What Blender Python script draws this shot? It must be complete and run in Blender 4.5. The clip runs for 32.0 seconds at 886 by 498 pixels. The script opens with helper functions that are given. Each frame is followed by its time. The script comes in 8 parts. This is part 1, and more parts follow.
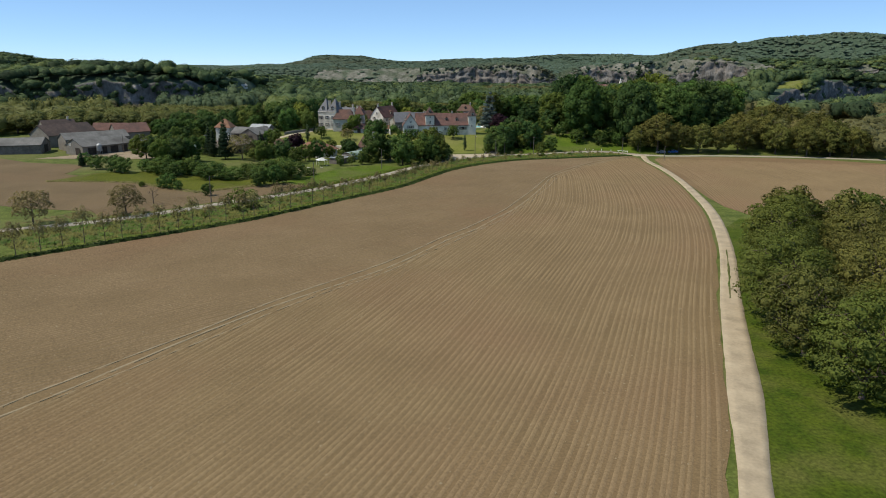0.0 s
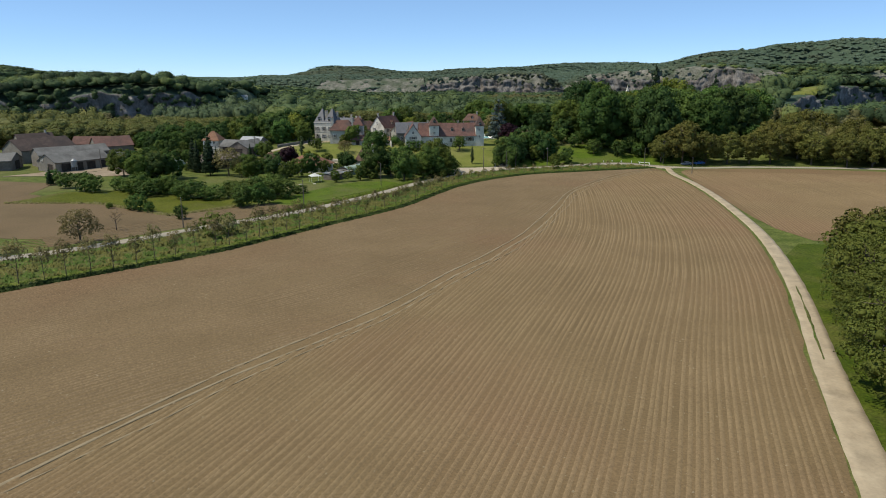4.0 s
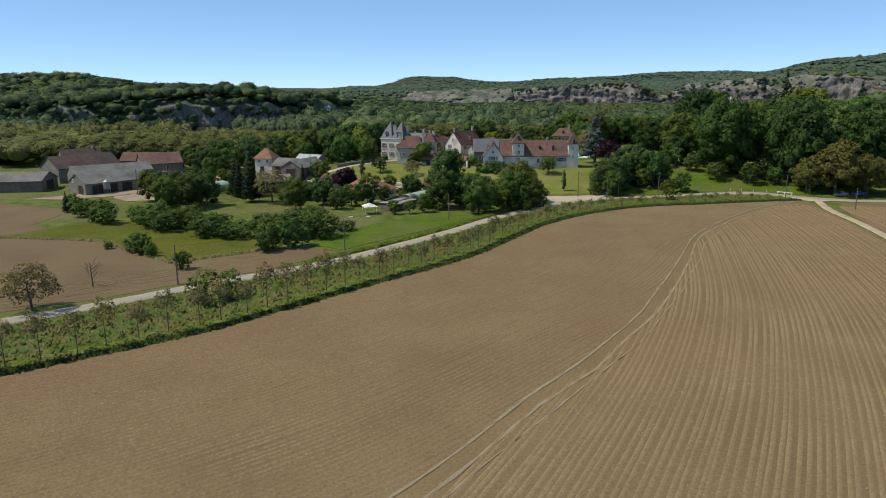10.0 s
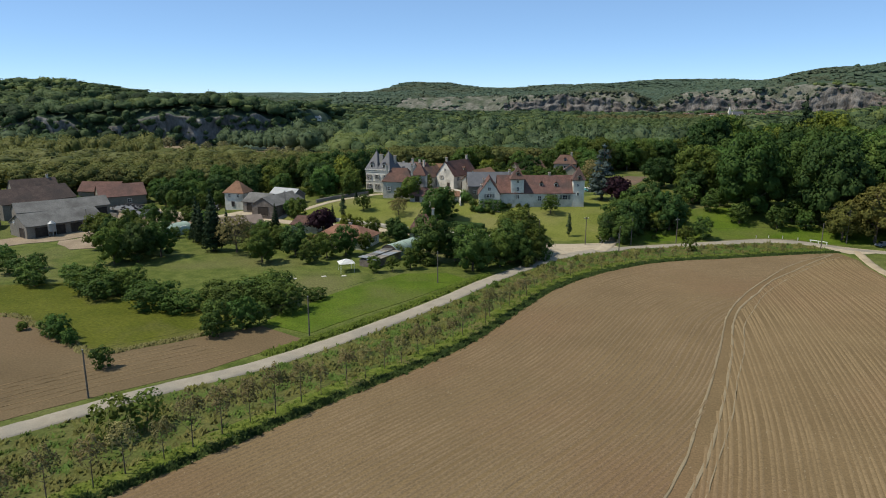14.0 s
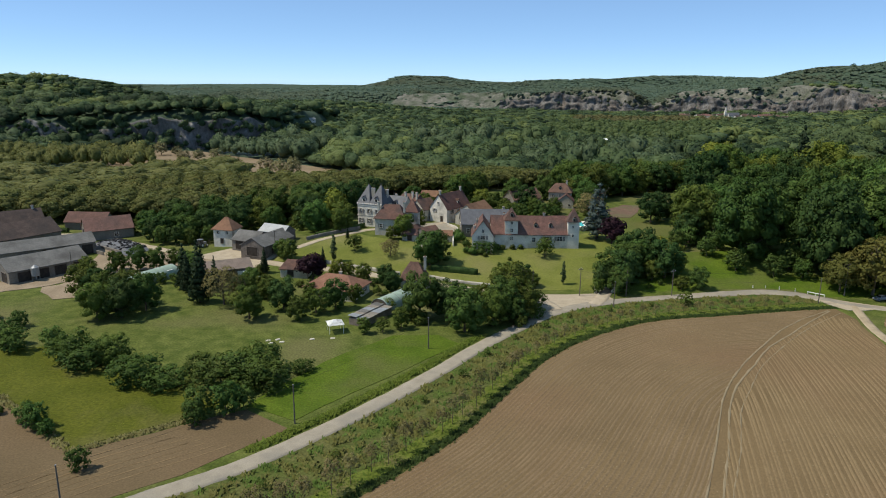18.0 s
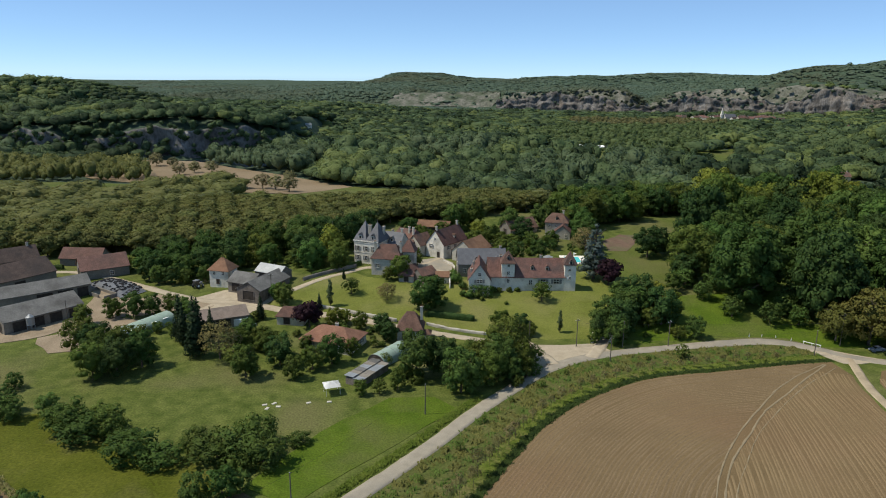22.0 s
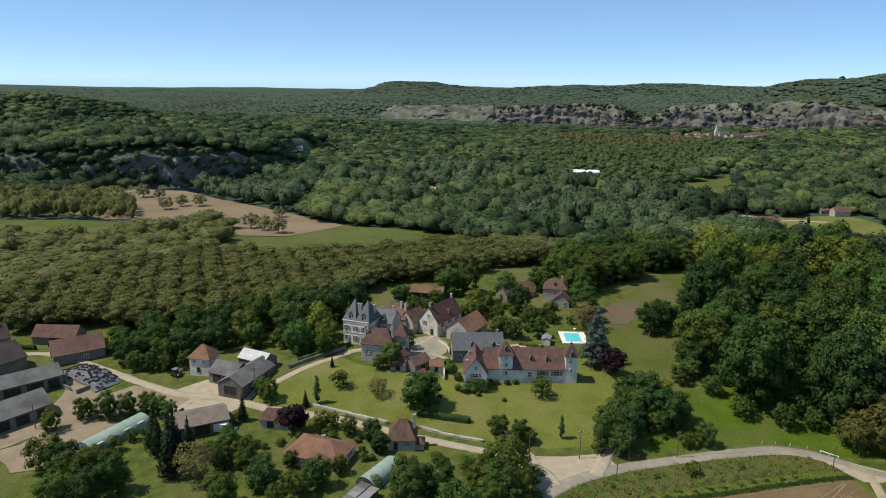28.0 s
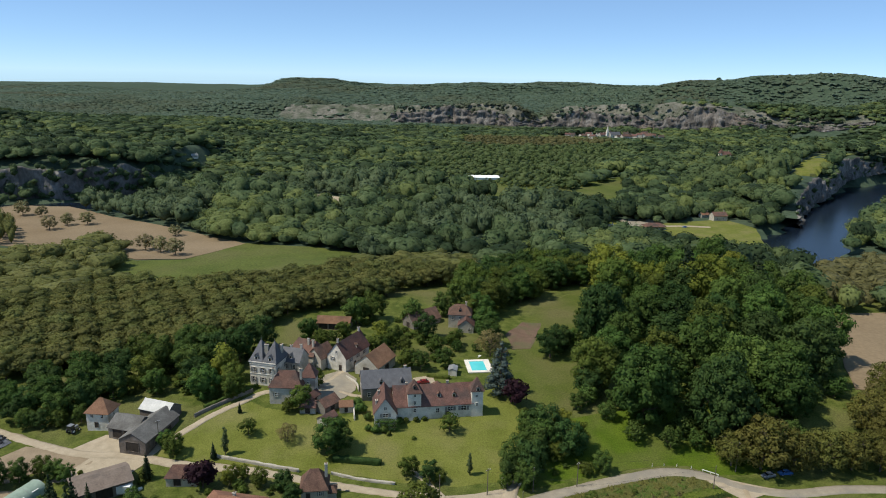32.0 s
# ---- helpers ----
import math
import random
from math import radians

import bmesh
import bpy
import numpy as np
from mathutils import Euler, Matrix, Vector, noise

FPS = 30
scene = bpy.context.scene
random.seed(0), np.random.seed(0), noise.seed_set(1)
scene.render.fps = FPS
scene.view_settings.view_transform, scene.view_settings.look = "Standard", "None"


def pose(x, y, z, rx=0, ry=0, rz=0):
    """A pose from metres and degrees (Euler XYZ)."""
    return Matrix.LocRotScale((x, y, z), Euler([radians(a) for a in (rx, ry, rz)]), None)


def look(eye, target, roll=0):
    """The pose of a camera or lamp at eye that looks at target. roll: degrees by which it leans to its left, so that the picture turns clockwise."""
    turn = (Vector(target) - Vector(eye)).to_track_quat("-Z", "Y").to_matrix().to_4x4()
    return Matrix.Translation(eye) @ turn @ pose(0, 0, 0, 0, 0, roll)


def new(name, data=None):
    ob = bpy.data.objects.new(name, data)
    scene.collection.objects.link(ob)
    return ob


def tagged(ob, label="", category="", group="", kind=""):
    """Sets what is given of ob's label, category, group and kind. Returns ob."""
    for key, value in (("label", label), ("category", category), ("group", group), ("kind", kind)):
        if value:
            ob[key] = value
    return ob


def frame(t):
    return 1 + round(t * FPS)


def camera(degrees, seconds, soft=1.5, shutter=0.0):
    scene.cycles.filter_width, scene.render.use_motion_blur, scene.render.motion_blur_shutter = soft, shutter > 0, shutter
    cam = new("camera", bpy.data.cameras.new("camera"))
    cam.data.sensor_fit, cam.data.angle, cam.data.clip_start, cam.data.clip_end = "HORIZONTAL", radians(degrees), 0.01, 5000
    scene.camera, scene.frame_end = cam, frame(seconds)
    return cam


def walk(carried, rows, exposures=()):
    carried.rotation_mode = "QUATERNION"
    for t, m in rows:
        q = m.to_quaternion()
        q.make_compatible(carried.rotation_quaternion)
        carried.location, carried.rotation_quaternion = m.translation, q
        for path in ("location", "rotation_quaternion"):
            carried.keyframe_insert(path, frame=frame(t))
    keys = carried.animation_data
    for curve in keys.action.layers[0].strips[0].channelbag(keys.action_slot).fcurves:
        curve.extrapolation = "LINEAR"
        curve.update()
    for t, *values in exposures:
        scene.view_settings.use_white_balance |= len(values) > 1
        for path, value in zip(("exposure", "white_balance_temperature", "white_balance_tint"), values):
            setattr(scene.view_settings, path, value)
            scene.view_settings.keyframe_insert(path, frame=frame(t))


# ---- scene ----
cam = camera(66.2, 32.0, soft=1.0)
PATH = [
    (0, (0.36, -8.53, 36.05), (3.07, 88.02, 10.15), 0.43),
    (0.5, (0.50, -6.16, 35.70), (3.15, 90.45, 10.03), 0.37),
    (1, (0.39, -3.21, 35.55), (3.09, 93.45, 10.09), 0.35),
    (1.5, (0.61, -0.20, 35.29), (3.27, 96.51, 10.00), 0.26),
    (2, (0.56, 2.98, 34.99), (3.27, 99.74, 9.87), 0.26),
    (2.5, (0.58, 6.24, 34.67), (3.29, 103.04, 9.73), 0.19),
    (3, (0.57, 9.75, 34.52), (3.31, 106.59, 9.73), 0.12),
    (3.5, (0.51, 13.17, 34.47), (3.26, 110.04, 9.78), 0.05),
    (5.5, (1.50, 27.06, 34.50), (-1.49, 124.09, 10.46), -0.32),
    (6, (1.71, 31.17, 34.50), (-2.02, 128.19, 10.57), -0.31),
    (6.5, (1.70, 35.34, 34.51), (-2.69, 132.35, 10.66), -0.37),
    (7, (1.69, 39.59, 34.36), (-3.31, 136.60, 10.63), -0.34),
    (7.5, (1.87, 43.76, 34.19), (-3.30, 140.79, 10.56), -0.33),
    (8, (1.85, 47.85, 34.02), (-3.44, 144.89, 10.48), -0.24),
    (8.5, (1.94, 51.83, 33.99), (-5.10, 148.80, 10.57), -0.27),
    (9, (1.92, 55.96, 33.89), (-7.47, 152.75, 10.61), -0.28),
    (9.5, (1.90, 59.91, 33.76), (-8.36, 156.66, 10.62), -0.31),
    (10, (1.90, 63.71, 33.90), (-8.46, 160.46, 10.80), -0.29),
    (10.5, (1.72, 67.51, 34.32), (-8.59, 164.27, 11.28), -0.21),
    (11, (1.57, 71.41, 34.92), (-8.68, 168.20, 11.97), -0.23),
    (11.5, (1.37, 75.13, 36.01), (-8.78, 171.93, 13.08), -0.19),
    (12, (1.10, 79.21, 36.93), (-9.01, 176.04, 14.12), -0.19),
    (12.5, (0.65, 83.53, 37.86), (-9.30, 180.43, 15.25), -0.14),
    (13, (0.70, 86.83, 39.02), (-9.21, 183.75, 16.50), -0.15),
    (13.5, (0.65, 89.60, 40.47), (-9.12, 186.54, 17.91), 0.01),
    (14, (0.48, 91.96, 41.80), (-9.14, 188.91, 19.26), 0.07),
    (14.5, (0.45, 94.02, 43.65), (-9.03, 190.95, 20.98), 0.16),
    (16.5, (0.33, 98.33, 51.01), (-8.71, 195.16, 27.73), 0.43),
    (17, (0.48, 98.59, 53.02), (-8.51, 195.38, 29.57), 0.50),
    (17.5, (0.42, 98.86, 54.85), (-8.47, 195.62, 31.23), 0.54),
    (18, (0.48, 99.24, 56.75), (-8.36, 195.97, 32.97), 0.57),
    (18.5, (0.45, 99.31, 58.75), (-8.29, 196.00, 34.77), 0.64),
    (19, (0.47, 99.49, 60.62), (-8.19, 196.15, 36.50), 0.66),
    (19.5, (0.55, 99.59, 62.53), (-8.04, 196.23, 38.26), 0.68),
    (20, (0.39, 99.86, 64.38), (-8.08, 196.47, 40.00), 0.65),
    (20.5, (0.25, 100.12, 66.49), (-8.16, 196.69, 41.93), 0.73),
    (21, (0.30, 100.97, 68.25), (-8.11, 197.53, 43.67), 0.64),
    (21.5, (0.16, 102.41, 69.81), (-8.24, 198.96, 45.17), 0.58),
    (22, (-0.04, 103.33, 71.93), (-8.36, 199.89, 47.28), 0.58),
    (22.5, (-0.17, 105.06, 73.69), (-8.45, 201.64, 49.11), 0.56),
    (23, (-0.42, 106.43, 75.76), (-8.66, 203.03, 51.25), 0.66),
    (23.5, (-0.69, 108.31, 77.68), (-8.81, 204.93, 53.22), 0.67),
    (24, (-0.67, 110.27, 79.38), (-8.76, 206.92, 55.02), 0.57),
    (24.5, (-0.98, 112.09, 81.21), (-9.00, 208.77, 56.98), 0.54),
    (25, (-1.15, 114.26, 83.08), (-9.13, 210.97, 58.93), 0.55),
    (25.5, (-1.43, 116.06, 85.06), (-9.31, 212.81, 61.03), 0.58),
    (27.5, (-2.16, 120.94, 92.63), (-9.61, 217.78, 68.82), 0.72),
    (28, (-2.16, 121.16, 94.33), (-9.47, 217.96, 70.30), 0.74),
    (28.5, (-1.99, 121.00, 96.30), (-7.15, 217.91, 72.17), 0.79),
    (29, (-1.94, 120.99, 98.36), (-3.25, 217.99, 74.10), 0.87),
    (29.5, (-2.14, 121.09, 100.07), (-1.53, 218.09, 75.77), 0.92),
    (30, (-2.26, 121.06, 102.02), (0.37, 218.01, 77.64), 0.99),
    (30.5, (-2.39, 120.76, 104.05), (2.77, 217.58, 79.59), 1.12),
    (31, (-2.50, 120.78, 105.59), (3.98, 217.54, 81.16), 1.14),
    (31.5, (-2.67, 121.00, 107.51), (4.03, 217.72, 82.99), 1.18),
    (32, (-2.61, 120.54, 109.52), (4.09, 217.23, 84.89), 1.15),
]
EXPOSURES = [(0.0, 0.05), (14.0, 0.05), (22.0, 0.0), (32.0, 0.0)]
walk(cam, [(t, look(eye, target, roll)) for t, eye, target, roll in PATH], EXPOSURES)

# ---- daylight: one high sun from the side, clear sky ----
SUN_AZ, SUN_EL = 190.0, 58.0          # degrees from +x, and above the horizon
world = bpy.data.worlds.new("world")
scene.world = world
world.use_nodes = True
wn = world.node_tree.nodes
sky = wn.new("ShaderNodeTexSky")
sky.sky_type = "NISHITA"
sky.sun_disc = False
sky.sun_elevation = radians(SUN_EL)
sky.sun_rotation = radians(90.0 - SUN_AZ)
sky.altitude = 3500
sky.air_density, sky.dust_density, sky.ozone_density = 0.74, 0.0, 3.0
wn["Background"].inputs["Strength"].default_value = 0.136
tone = wn.new("ShaderNodeMix")
tone.data_type, tone.blend_type = "RGBA", "MULTIPLY"
tone.inputs[0].default_value = 1.0
tone.inputs[7].default_value = (0.87, 0.99, 1.1, 1)
world.node_tree.links.new(sky.outputs["Color"], tone.inputs[6])
air = wn.new("ShaderNodeMix")
air.data_type = "RGBA"
air.inputs[0].default_value = 0.36
air.inputs[7].default_value = (2.7, 4.5, 6.4, 1)
world.node_tree.links.new(tone.outputs[2], air.inputs[6])
world.node_tree.links.new(air.outputs[2], wn["Background"].inputs["Color"])
sun_dir = Vector((math.cos(radians(SUN_AZ)) * math.cos(radians(SUN_EL)), math.sin(radians(SUN_AZ)) * math.cos(radians(SUN_EL)), math.sin(radians(SUN_EL))))
sun_data = bpy.data.lights.new("sun", "SUN")
sun_data.energy, sun_data.angle, sun_data.color = 4.75, radians(0.53), (1.0, 0.93, 0.79)
sun = new("sun", sun_data)
sun.matrix_world = look(Vector((0, 0, 500)) + sun_dir * 10, (0, 0, 500))

# ---- materials ----
def material(name, low, high, scale=1.0, rough=0.9, bump=0.0, fine=None, fine_mix=0.3, metal=0.0, vary=0.0, patch=None, patch_scale=0.05, spec=0.1, stretch=None, detail=6.0, through_light=0.0):
    """A surface with two scales of variation: low..high by a noise of that scale, a fine grain, a broad patch colour, and a bump."""
    m = bpy.data.materials.new(name)
    m.use_nodes = True
    nt = m.node_tree
    n, l = nt.nodes, nt.links
    b = n["Principled BSDF"]
    b.inputs["Roughness"].default_value = rough
    b.inputs["Metallic"].default_value = metal
    b.inputs["Specular IOR Level"].default_value = spec
    geo = n.new("ShaderNodeNewGeometry")
    src = geo.outputs["Position"]
    if stretch:
        mp = n.new("ShaderNodeMapping")
        mp.inputs["Scale"].default_value = stretch
        l.new(src, mp.inputs["Vector"])
        src = mp.outputs["Vector"]

    def noise_tex(s, d=detail):
        t = n.new("ShaderNodeTexNoise")
        t.inputs["Scale"].default_value = s
        t.inputs["Detail"].default_value = d
        l.new(src, t.inputs["Vector"])
        return t

    def mix(a, c, f):
        x = n.new("ShaderNodeMix")
        x.data_type = "RGBA"
        for sock, v in ((x.inputs[0], f), (x.inputs[6], a), (x.inputs[7], c)):
            if isinstance(v, (int, float)):
                sock.default_value = v
            elif isinstance(v, tuple):
                sock.default_value = (*v, 1)
            else:
                l.new(v, sock)
        return x.outputs[2]

    def ramp(v, a, c):
        r = n.new("ShaderNodeMapRange")
        r.inputs[1].default_value, r.inputs[2].default_value = a, c
        l.new(v, r.inputs[0])
        return r.outputs[0]

    base = noise_tex(scale)
    col = mix(low, high, ramp(base.outputs["Fac"], 0.3, 0.7))
    if patch:
        col = mix(col, patch, ramp(noise_tex(patch_scale, 4).outputs["Fac"], 0.48, 0.68))
    if fine:
        g = noise_tex(fine, 3)
        hs = n.new("ShaderNodeHueSaturation")
        l.new(col, hs.inputs["Color"])
        l.new(ramp(g.outputs["Fac"], 0.25, 0.75), hs.inputs["Value"])
        mr = hs.inputs["Value"].links[0].from_node
        mr.inputs[3].default_value, mr.inputs[4].default_value = 1 - fine_mix, 1 + fine_mix
        col = hs.outputs["Color"]
    if vary:
        oi = n.new("ShaderNodeObjectInfo")
        hs = n.new("ShaderNodeHueSaturation")
        r = n.new("ShaderNodeMapRange")
        r.inputs[3].default_value, r.inputs[4].default_value = 1 - vary, 1 + vary
        l.new(oi.outputs["Random"], r.inputs[0])
        l.new(r.outputs[0], hs.inputs["Value"])
        r2 = n.new("ShaderNodeMapRange")
        r2.inputs[3].default_value, r2.inputs[4].default_value = 0.5 + vary * 0.07, 0.5 - vary * 0.07
        mu = n.new("ShaderNodeMath")
        mu.operation = "FRACT"
        mm = n.new("ShaderNodeMath")
        mm.operation = "MULTIPLY"
        mm.inputs[1].default_value = 7.31
        l.new(oi.outputs["Random"], mm.inputs[0])
        l.new(mm.outputs[0], mu.inputs[0])
        l.new(mu.outputs[0], r2.inputs[0])
        l.new(r2.outputs[0], hs.inputs["Hue"])
        l.new(col, hs.inputs["Color"])
        col = hs.outputs["Color"]
    l.new(col, b.inputs["Base Color"])
    if bump:
        bp = n.new("ShaderNodeBump")
        bp.inputs["Strength"].default_value = 0.6
        bp.inputs["Distance"].default_value = bump
        l.new((noise_tex(fine, 5) if fine else base).outputs["Fac"], bp.inputs["Height"])
        l.new(bp.outputs["Normal"], b.inputs["Normal"])
    if through_light:
        tr = n.new("ShaderNodeBsdfTranslucent")
        l.new(col, tr.inputs["Color"])
        ms = n.new("ShaderNodeMixShader")
        ms.inputs[0].default_value = through_light
        l.new(b.outputs[0], ms.inputs[1])
        l.new(tr.outputs[0], ms.inputs[2])
        l.new(ms.outputs[0], n["Material Output"].inputs["Surface"])
    return m


def leaf_material(name, low, high, vary=0.25, scale=0.25, fine=1.6, patch=None, patch_scale=0.006, sheen=0.12):
    return material(name, low, high, scale=scale, rough=0.7, fine=fine, fine_mix=0.35, vary=vary, spec=sheen, through_light=0.34, patch=patch, patch_scale=patch_scale)


M = {}
M["grass"] = material("meadow_grass", (0.046, 0.066, 0.011), (0.108, 0.124, 0.03), 0.3, 0.95, 0.12, 2.2, 0.38, patch=(0.11, 0.1074, 0.04048), patch_scale=0.035)
M["lush"] = material("lush_grass", (0.05054, 0.08505, 0.00648), (0.07919, 0.115, 0.01134), 0.2, 0.95, 0.1, 2.5, 0.3, patch=(0.08424, 0.0972, 0.0243), patch_scale=0.06)
M["lawn"] = material("lawn_grass", (0.09886, 0.1145, 0.02134), (0.1412, 0.1513, 0.03492), 0.15, 0.95, 0.06, 2.6, 0.3, patch=(0.1513, 0.1474, 0.05044), patch_scale=0.07)
M["hay"] = material("tall_hay_grass", (0.05599, 0.06718, 0.005759), (0.08638, 0.09278, 0.01151), 0.12, 0.95, 0.14, 1.8, 0.32, patch=(0.12, 0.1024, 0.04319), patch_scale=0.045)
M["verge"] = material("rough_verge_grass", (0.06375, 0.0731, 0.0187), (0.102, 0.1003, 0.034), 0.3, 0.95, 0.15, 2.0, 0.4, patch=(0.05525, 0.08075, 0.0153), patch_scale=0.12)
M["soil"] = material("tilled_soil", (0.1249, 0.08697, 0.04385), (0.1646, 0.115, 0.05906), 0.06, 0.97, 0.06, 3.5, 0.22, patch=(0.1535, 0.0984, 0.05191), patch_scale=0.018)
M["soil_strip"] = material("dull_brown_soil", (0.1039, 0.0742, 0.04007), (0.1392, 0.1007, 0.05565), 0.06, 0.97, 0.06, 3.0, 0.22, patch=(0.1247, 0.0848, 0.04675), patch_scale=0.03)
M["soil_row"] = material("soil_ridge", (0.1554, 0.1097, 0.05748), (0.1983, 0.1414, 0.07579), 0.08, 0.97, 0.05, 4.0, 0.25, patch=(0.1787, 0.1182, 0.0662), patch_scale=0.018)
M["soil_track"] = material("pressed_soil", (0.191, 0.151, 0.09247), (0.2291, 0.1825, 0.1148), 0.3, 0.95, 0.03, 4.0, 0.15)
M["pasture"] = material("olive_pasture_grass", (0.062, 0.082, 0.018), (0.09, 0.108, 0.026), 0.05, 0.95, 0.1, 0.8, 0.3, patch=(0.1, 0.104, 0.036), patch_scale=0.02)
M["park_meadow"] = material("park_meadow_grass", (0.06134, 0.08078, 0.01346), (0.08826, 0.1047, 0.02244), 0.1, 0.95, 0.1, 1.6, 0.3, patch=(0.1047, 0.101, 0.0374), patch_scale=0.035)
M["soil_far"] = material("dry_pale_soil", (0.175, 0.132, 0.083), (0.22, 0.168, 0.108), 0.03, 0.97, 0.05, 0.8, 0.15)
M["asphalt"] = material("worn_pale_asphalt", (0.235, 0.205, 0.158), (0.295, 0.262, 0.205), 0.5, 0.9, 0.01, 6.0, 0.14, patch=(0.215, 0.195, 0.16), patch_scale=0.15)
M["gravel"] = material("limestone_gravel", (0.2965, 0.2471, 0.1759), (0.3804, 0.3211, 0.2372), 0.5, 0.95, 0.03, 5.0, 0.16, patch=(0.3404, 0.2855, 0.2086), patch_scale=0.12)
M["lane"] = material("worn_tan_lane", (0.2899, 0.232, 0.1553), (0.3668, 0.2993, 0.2048), 0.35, 0.95, 0.02, 3.0, 0.1, patch=(0.2544, 0.2065, 0.1406), patch_scale=0.3)
M["dirt"] = material("bare_farm_dirt", (0.2, 0.155, 0.105), (0.265, 0.21, 0.146), 0.25, 0.95, 0.04, 4.0, 0.2)
M["bark"] = material("grey_brown_bark", (0.07, 0.055, 0.042), (0.13, 0.105, 0.08), 3.0, 0.95, 0.03, 8.0, 0.3)
M["wall"] = material("limestone_render_wall", (0.384, 0.3576, 0.3), (0.504, 0.4716, 0.402), 0.7, 0.92, 0.02, 3.5, 0.14, patch=(0.29, 0.265, 0.22), patch_scale=0.25)
M["wall_white"] = material("pale_cream_plaster", (0.5612, 0.5246, 0.4575), (0.6954, 0.6588, 0.5795), 0.5, 0.9, 0.01, 3.0, 0.1, patch=(0.37, 0.345, 0.29), patch_scale=0.3)
M["wall_grey"] = material("grey_block_wall", (0.17, 0.15, 0.125), (0.24, 0.215, 0.18), 0.6, 0.92, 0.02, 3.0, 0.15, patch=(0.16, 0.15, 0.135), patch_scale=0.2)
M["wall_wood"] = material("weathered_timber_boards", (0.12, 0.10, 0.085), (0.20, 0.17, 0.145), 0.8, 0.9, 0.02, 4.0, 0.25)
M["tile"] = material("brown_clay_roof_tiles", (0.09759, 0.05733, 0.04603), (0.1562, 0.09066, 0.07048), 0.6, 0.9, 0.05, 3.2, 0.3, patch=(0.08087, 0.05866, 0.05178), patch_scale=0.22, vary=0.15)
M["tile_red"] = material("orange_clay_roof_tiles", (0.1595, 0.0858, 0.055), (0.22, 0.121, 0.0792), 0.6, 0.9, 0.05, 3.2, 0.22, patch=(0.1265, 0.0726, 0.0506), patch_scale=0.2, vary=0.1)
M["tile_pink"] = material("pinkish_red_roof_tiles", (0.1178, 0.06624, 0.0552), (0.1638, 0.092, 0.07728), 0.6, 0.9, 0.05, 3.2, 0.25, patch=(0.092, 0.05888, 0.05152), patch_scale=0.2, vary=0.1)
M["slate"] = material("blue_grey_slate", (0.06885, 0.07128, 0.07938), (0.1013, 0.1037, 0.1134), 0.6, 0.7, 0.02, 4.0, 0.2, spec=0.4, vary=0.1)
M["fibre"] = material("grey_fibre_cement_sheet", (0.115, 0.112, 0.105), (0.165, 0.16, 0.15), 0.4, 0.85, 0.04, 2.5, 0.18, patch=(0.09, 0.086, 0.08), patch_scale=0.15)
M["fibre_brown"] = material("rusty_brown_fibre_sheet", (0.150, 0.118, 0.098), (0.205, 0.165, 0.138), 0.4, 0.85, 0.04, 2.5, 0.18, patch=(0.12, 0.10, 0.088), patch_scale=0.15)
M["tin"] = material("galvanised_sheet", (0.22, 0.23, 0.235), (0.3, 0.31, 0.315), 0.4, 0.5, 0.02, 2.0, 0.1, metal=0.3)
M["cloth"] = material("white_canvas", (0.78, 0.78, 0.77), (0.84, 0.84, 0.83), 0.8, 0.8, 0.01, 3.0, 0.04)
M["green_sheet"] = material("sage_green_tunnel_film", (0.21, 0.275, 0.225), (0.27, 0.34, 0.28), 0.3, 0.55, 0.02, 1.5, 0.1)
M["tyre"] = material("black_rubber", (0.018, 0.018, 0.020), (0.035, 0.035, 0.037), 2.0, 0.7)
M["film"] = material("black_silage_film", (0.10, 0.105, 0.115), (0.15, 0.155, 0.165), 1.0, 0.5)
M["window"] = material("dark_window_glass", (0.016, 0.018, 0.020), (0.03, 0.032, 0.035), 0.5, 0.15, spec=0.5)
M["shutter"] = material("grey_painted_timber", (0.16, 0.16, 0.155), (0.22, 0.22, 0.21), 1.5, 0.7)
M["door_dark"] = material("dark_opening_boards", (0.035, 0.03, 0.026), (0.06, 0.05, 0.042), 1.0, 0.9)
M["stone_trim"] = material("dressed_pale_stone", (0.572, 0.528, 0.451), (0.66, 0.616, 0.539), 1.0, 0.9, 0.01, 4.0, 0.1)
M["pool_water"] = material("turquoise_pool_water", (0.08, 0.52, 0.56), (0.12, 0.60, 0.63), 0.2, 0.1, spec=0.5)
M["pool_deck"] = material("white_pool_paving", (0.62, 0.58, 0.52), (0.70, 0.66, 0.60), 0.6, 0.85, 0.01, 2.0, 0.08)
M["pole"] = material("grey_weathered_wood_pole", (0.10, 0.085, 0.07), (0.16, 0.14, 0.12), 3.0, 0.9)
M["white_paint"] = material("white_painted_post", (0.70, 0.70, 0.68), (0.80, 0.80, 0.78), 2.0, 0.6)
M["cliff"] = material("grey_limestone_cliff", (0.0492, 0.04674, 0.04428), (0.205, 0.1927, 0.1788), 0.07, 0.95, 2.0, 0.35, 0.45, patch=(0.1476, 0.123, 0.1025), patch_scale=0.025, stretch=(1, 1, 0.55))
M["scree"] = material("bushy_rock_slope", (0.07, 0.076, 0.055), (0.19, 0.18, 0.155), 0.05, 0.97, 1.5, 0.25, 0.45, patch=(0.06, 0.076, 0.046), patch_scale=0.02)
M["ground_far"] = material("wooded_hillside_floor", (0.03931, 0.06178, 0.03931), (0.0599, 0.08237, 0.05242), 0.04, 0.97, 1.0, 0.2, 0.3)
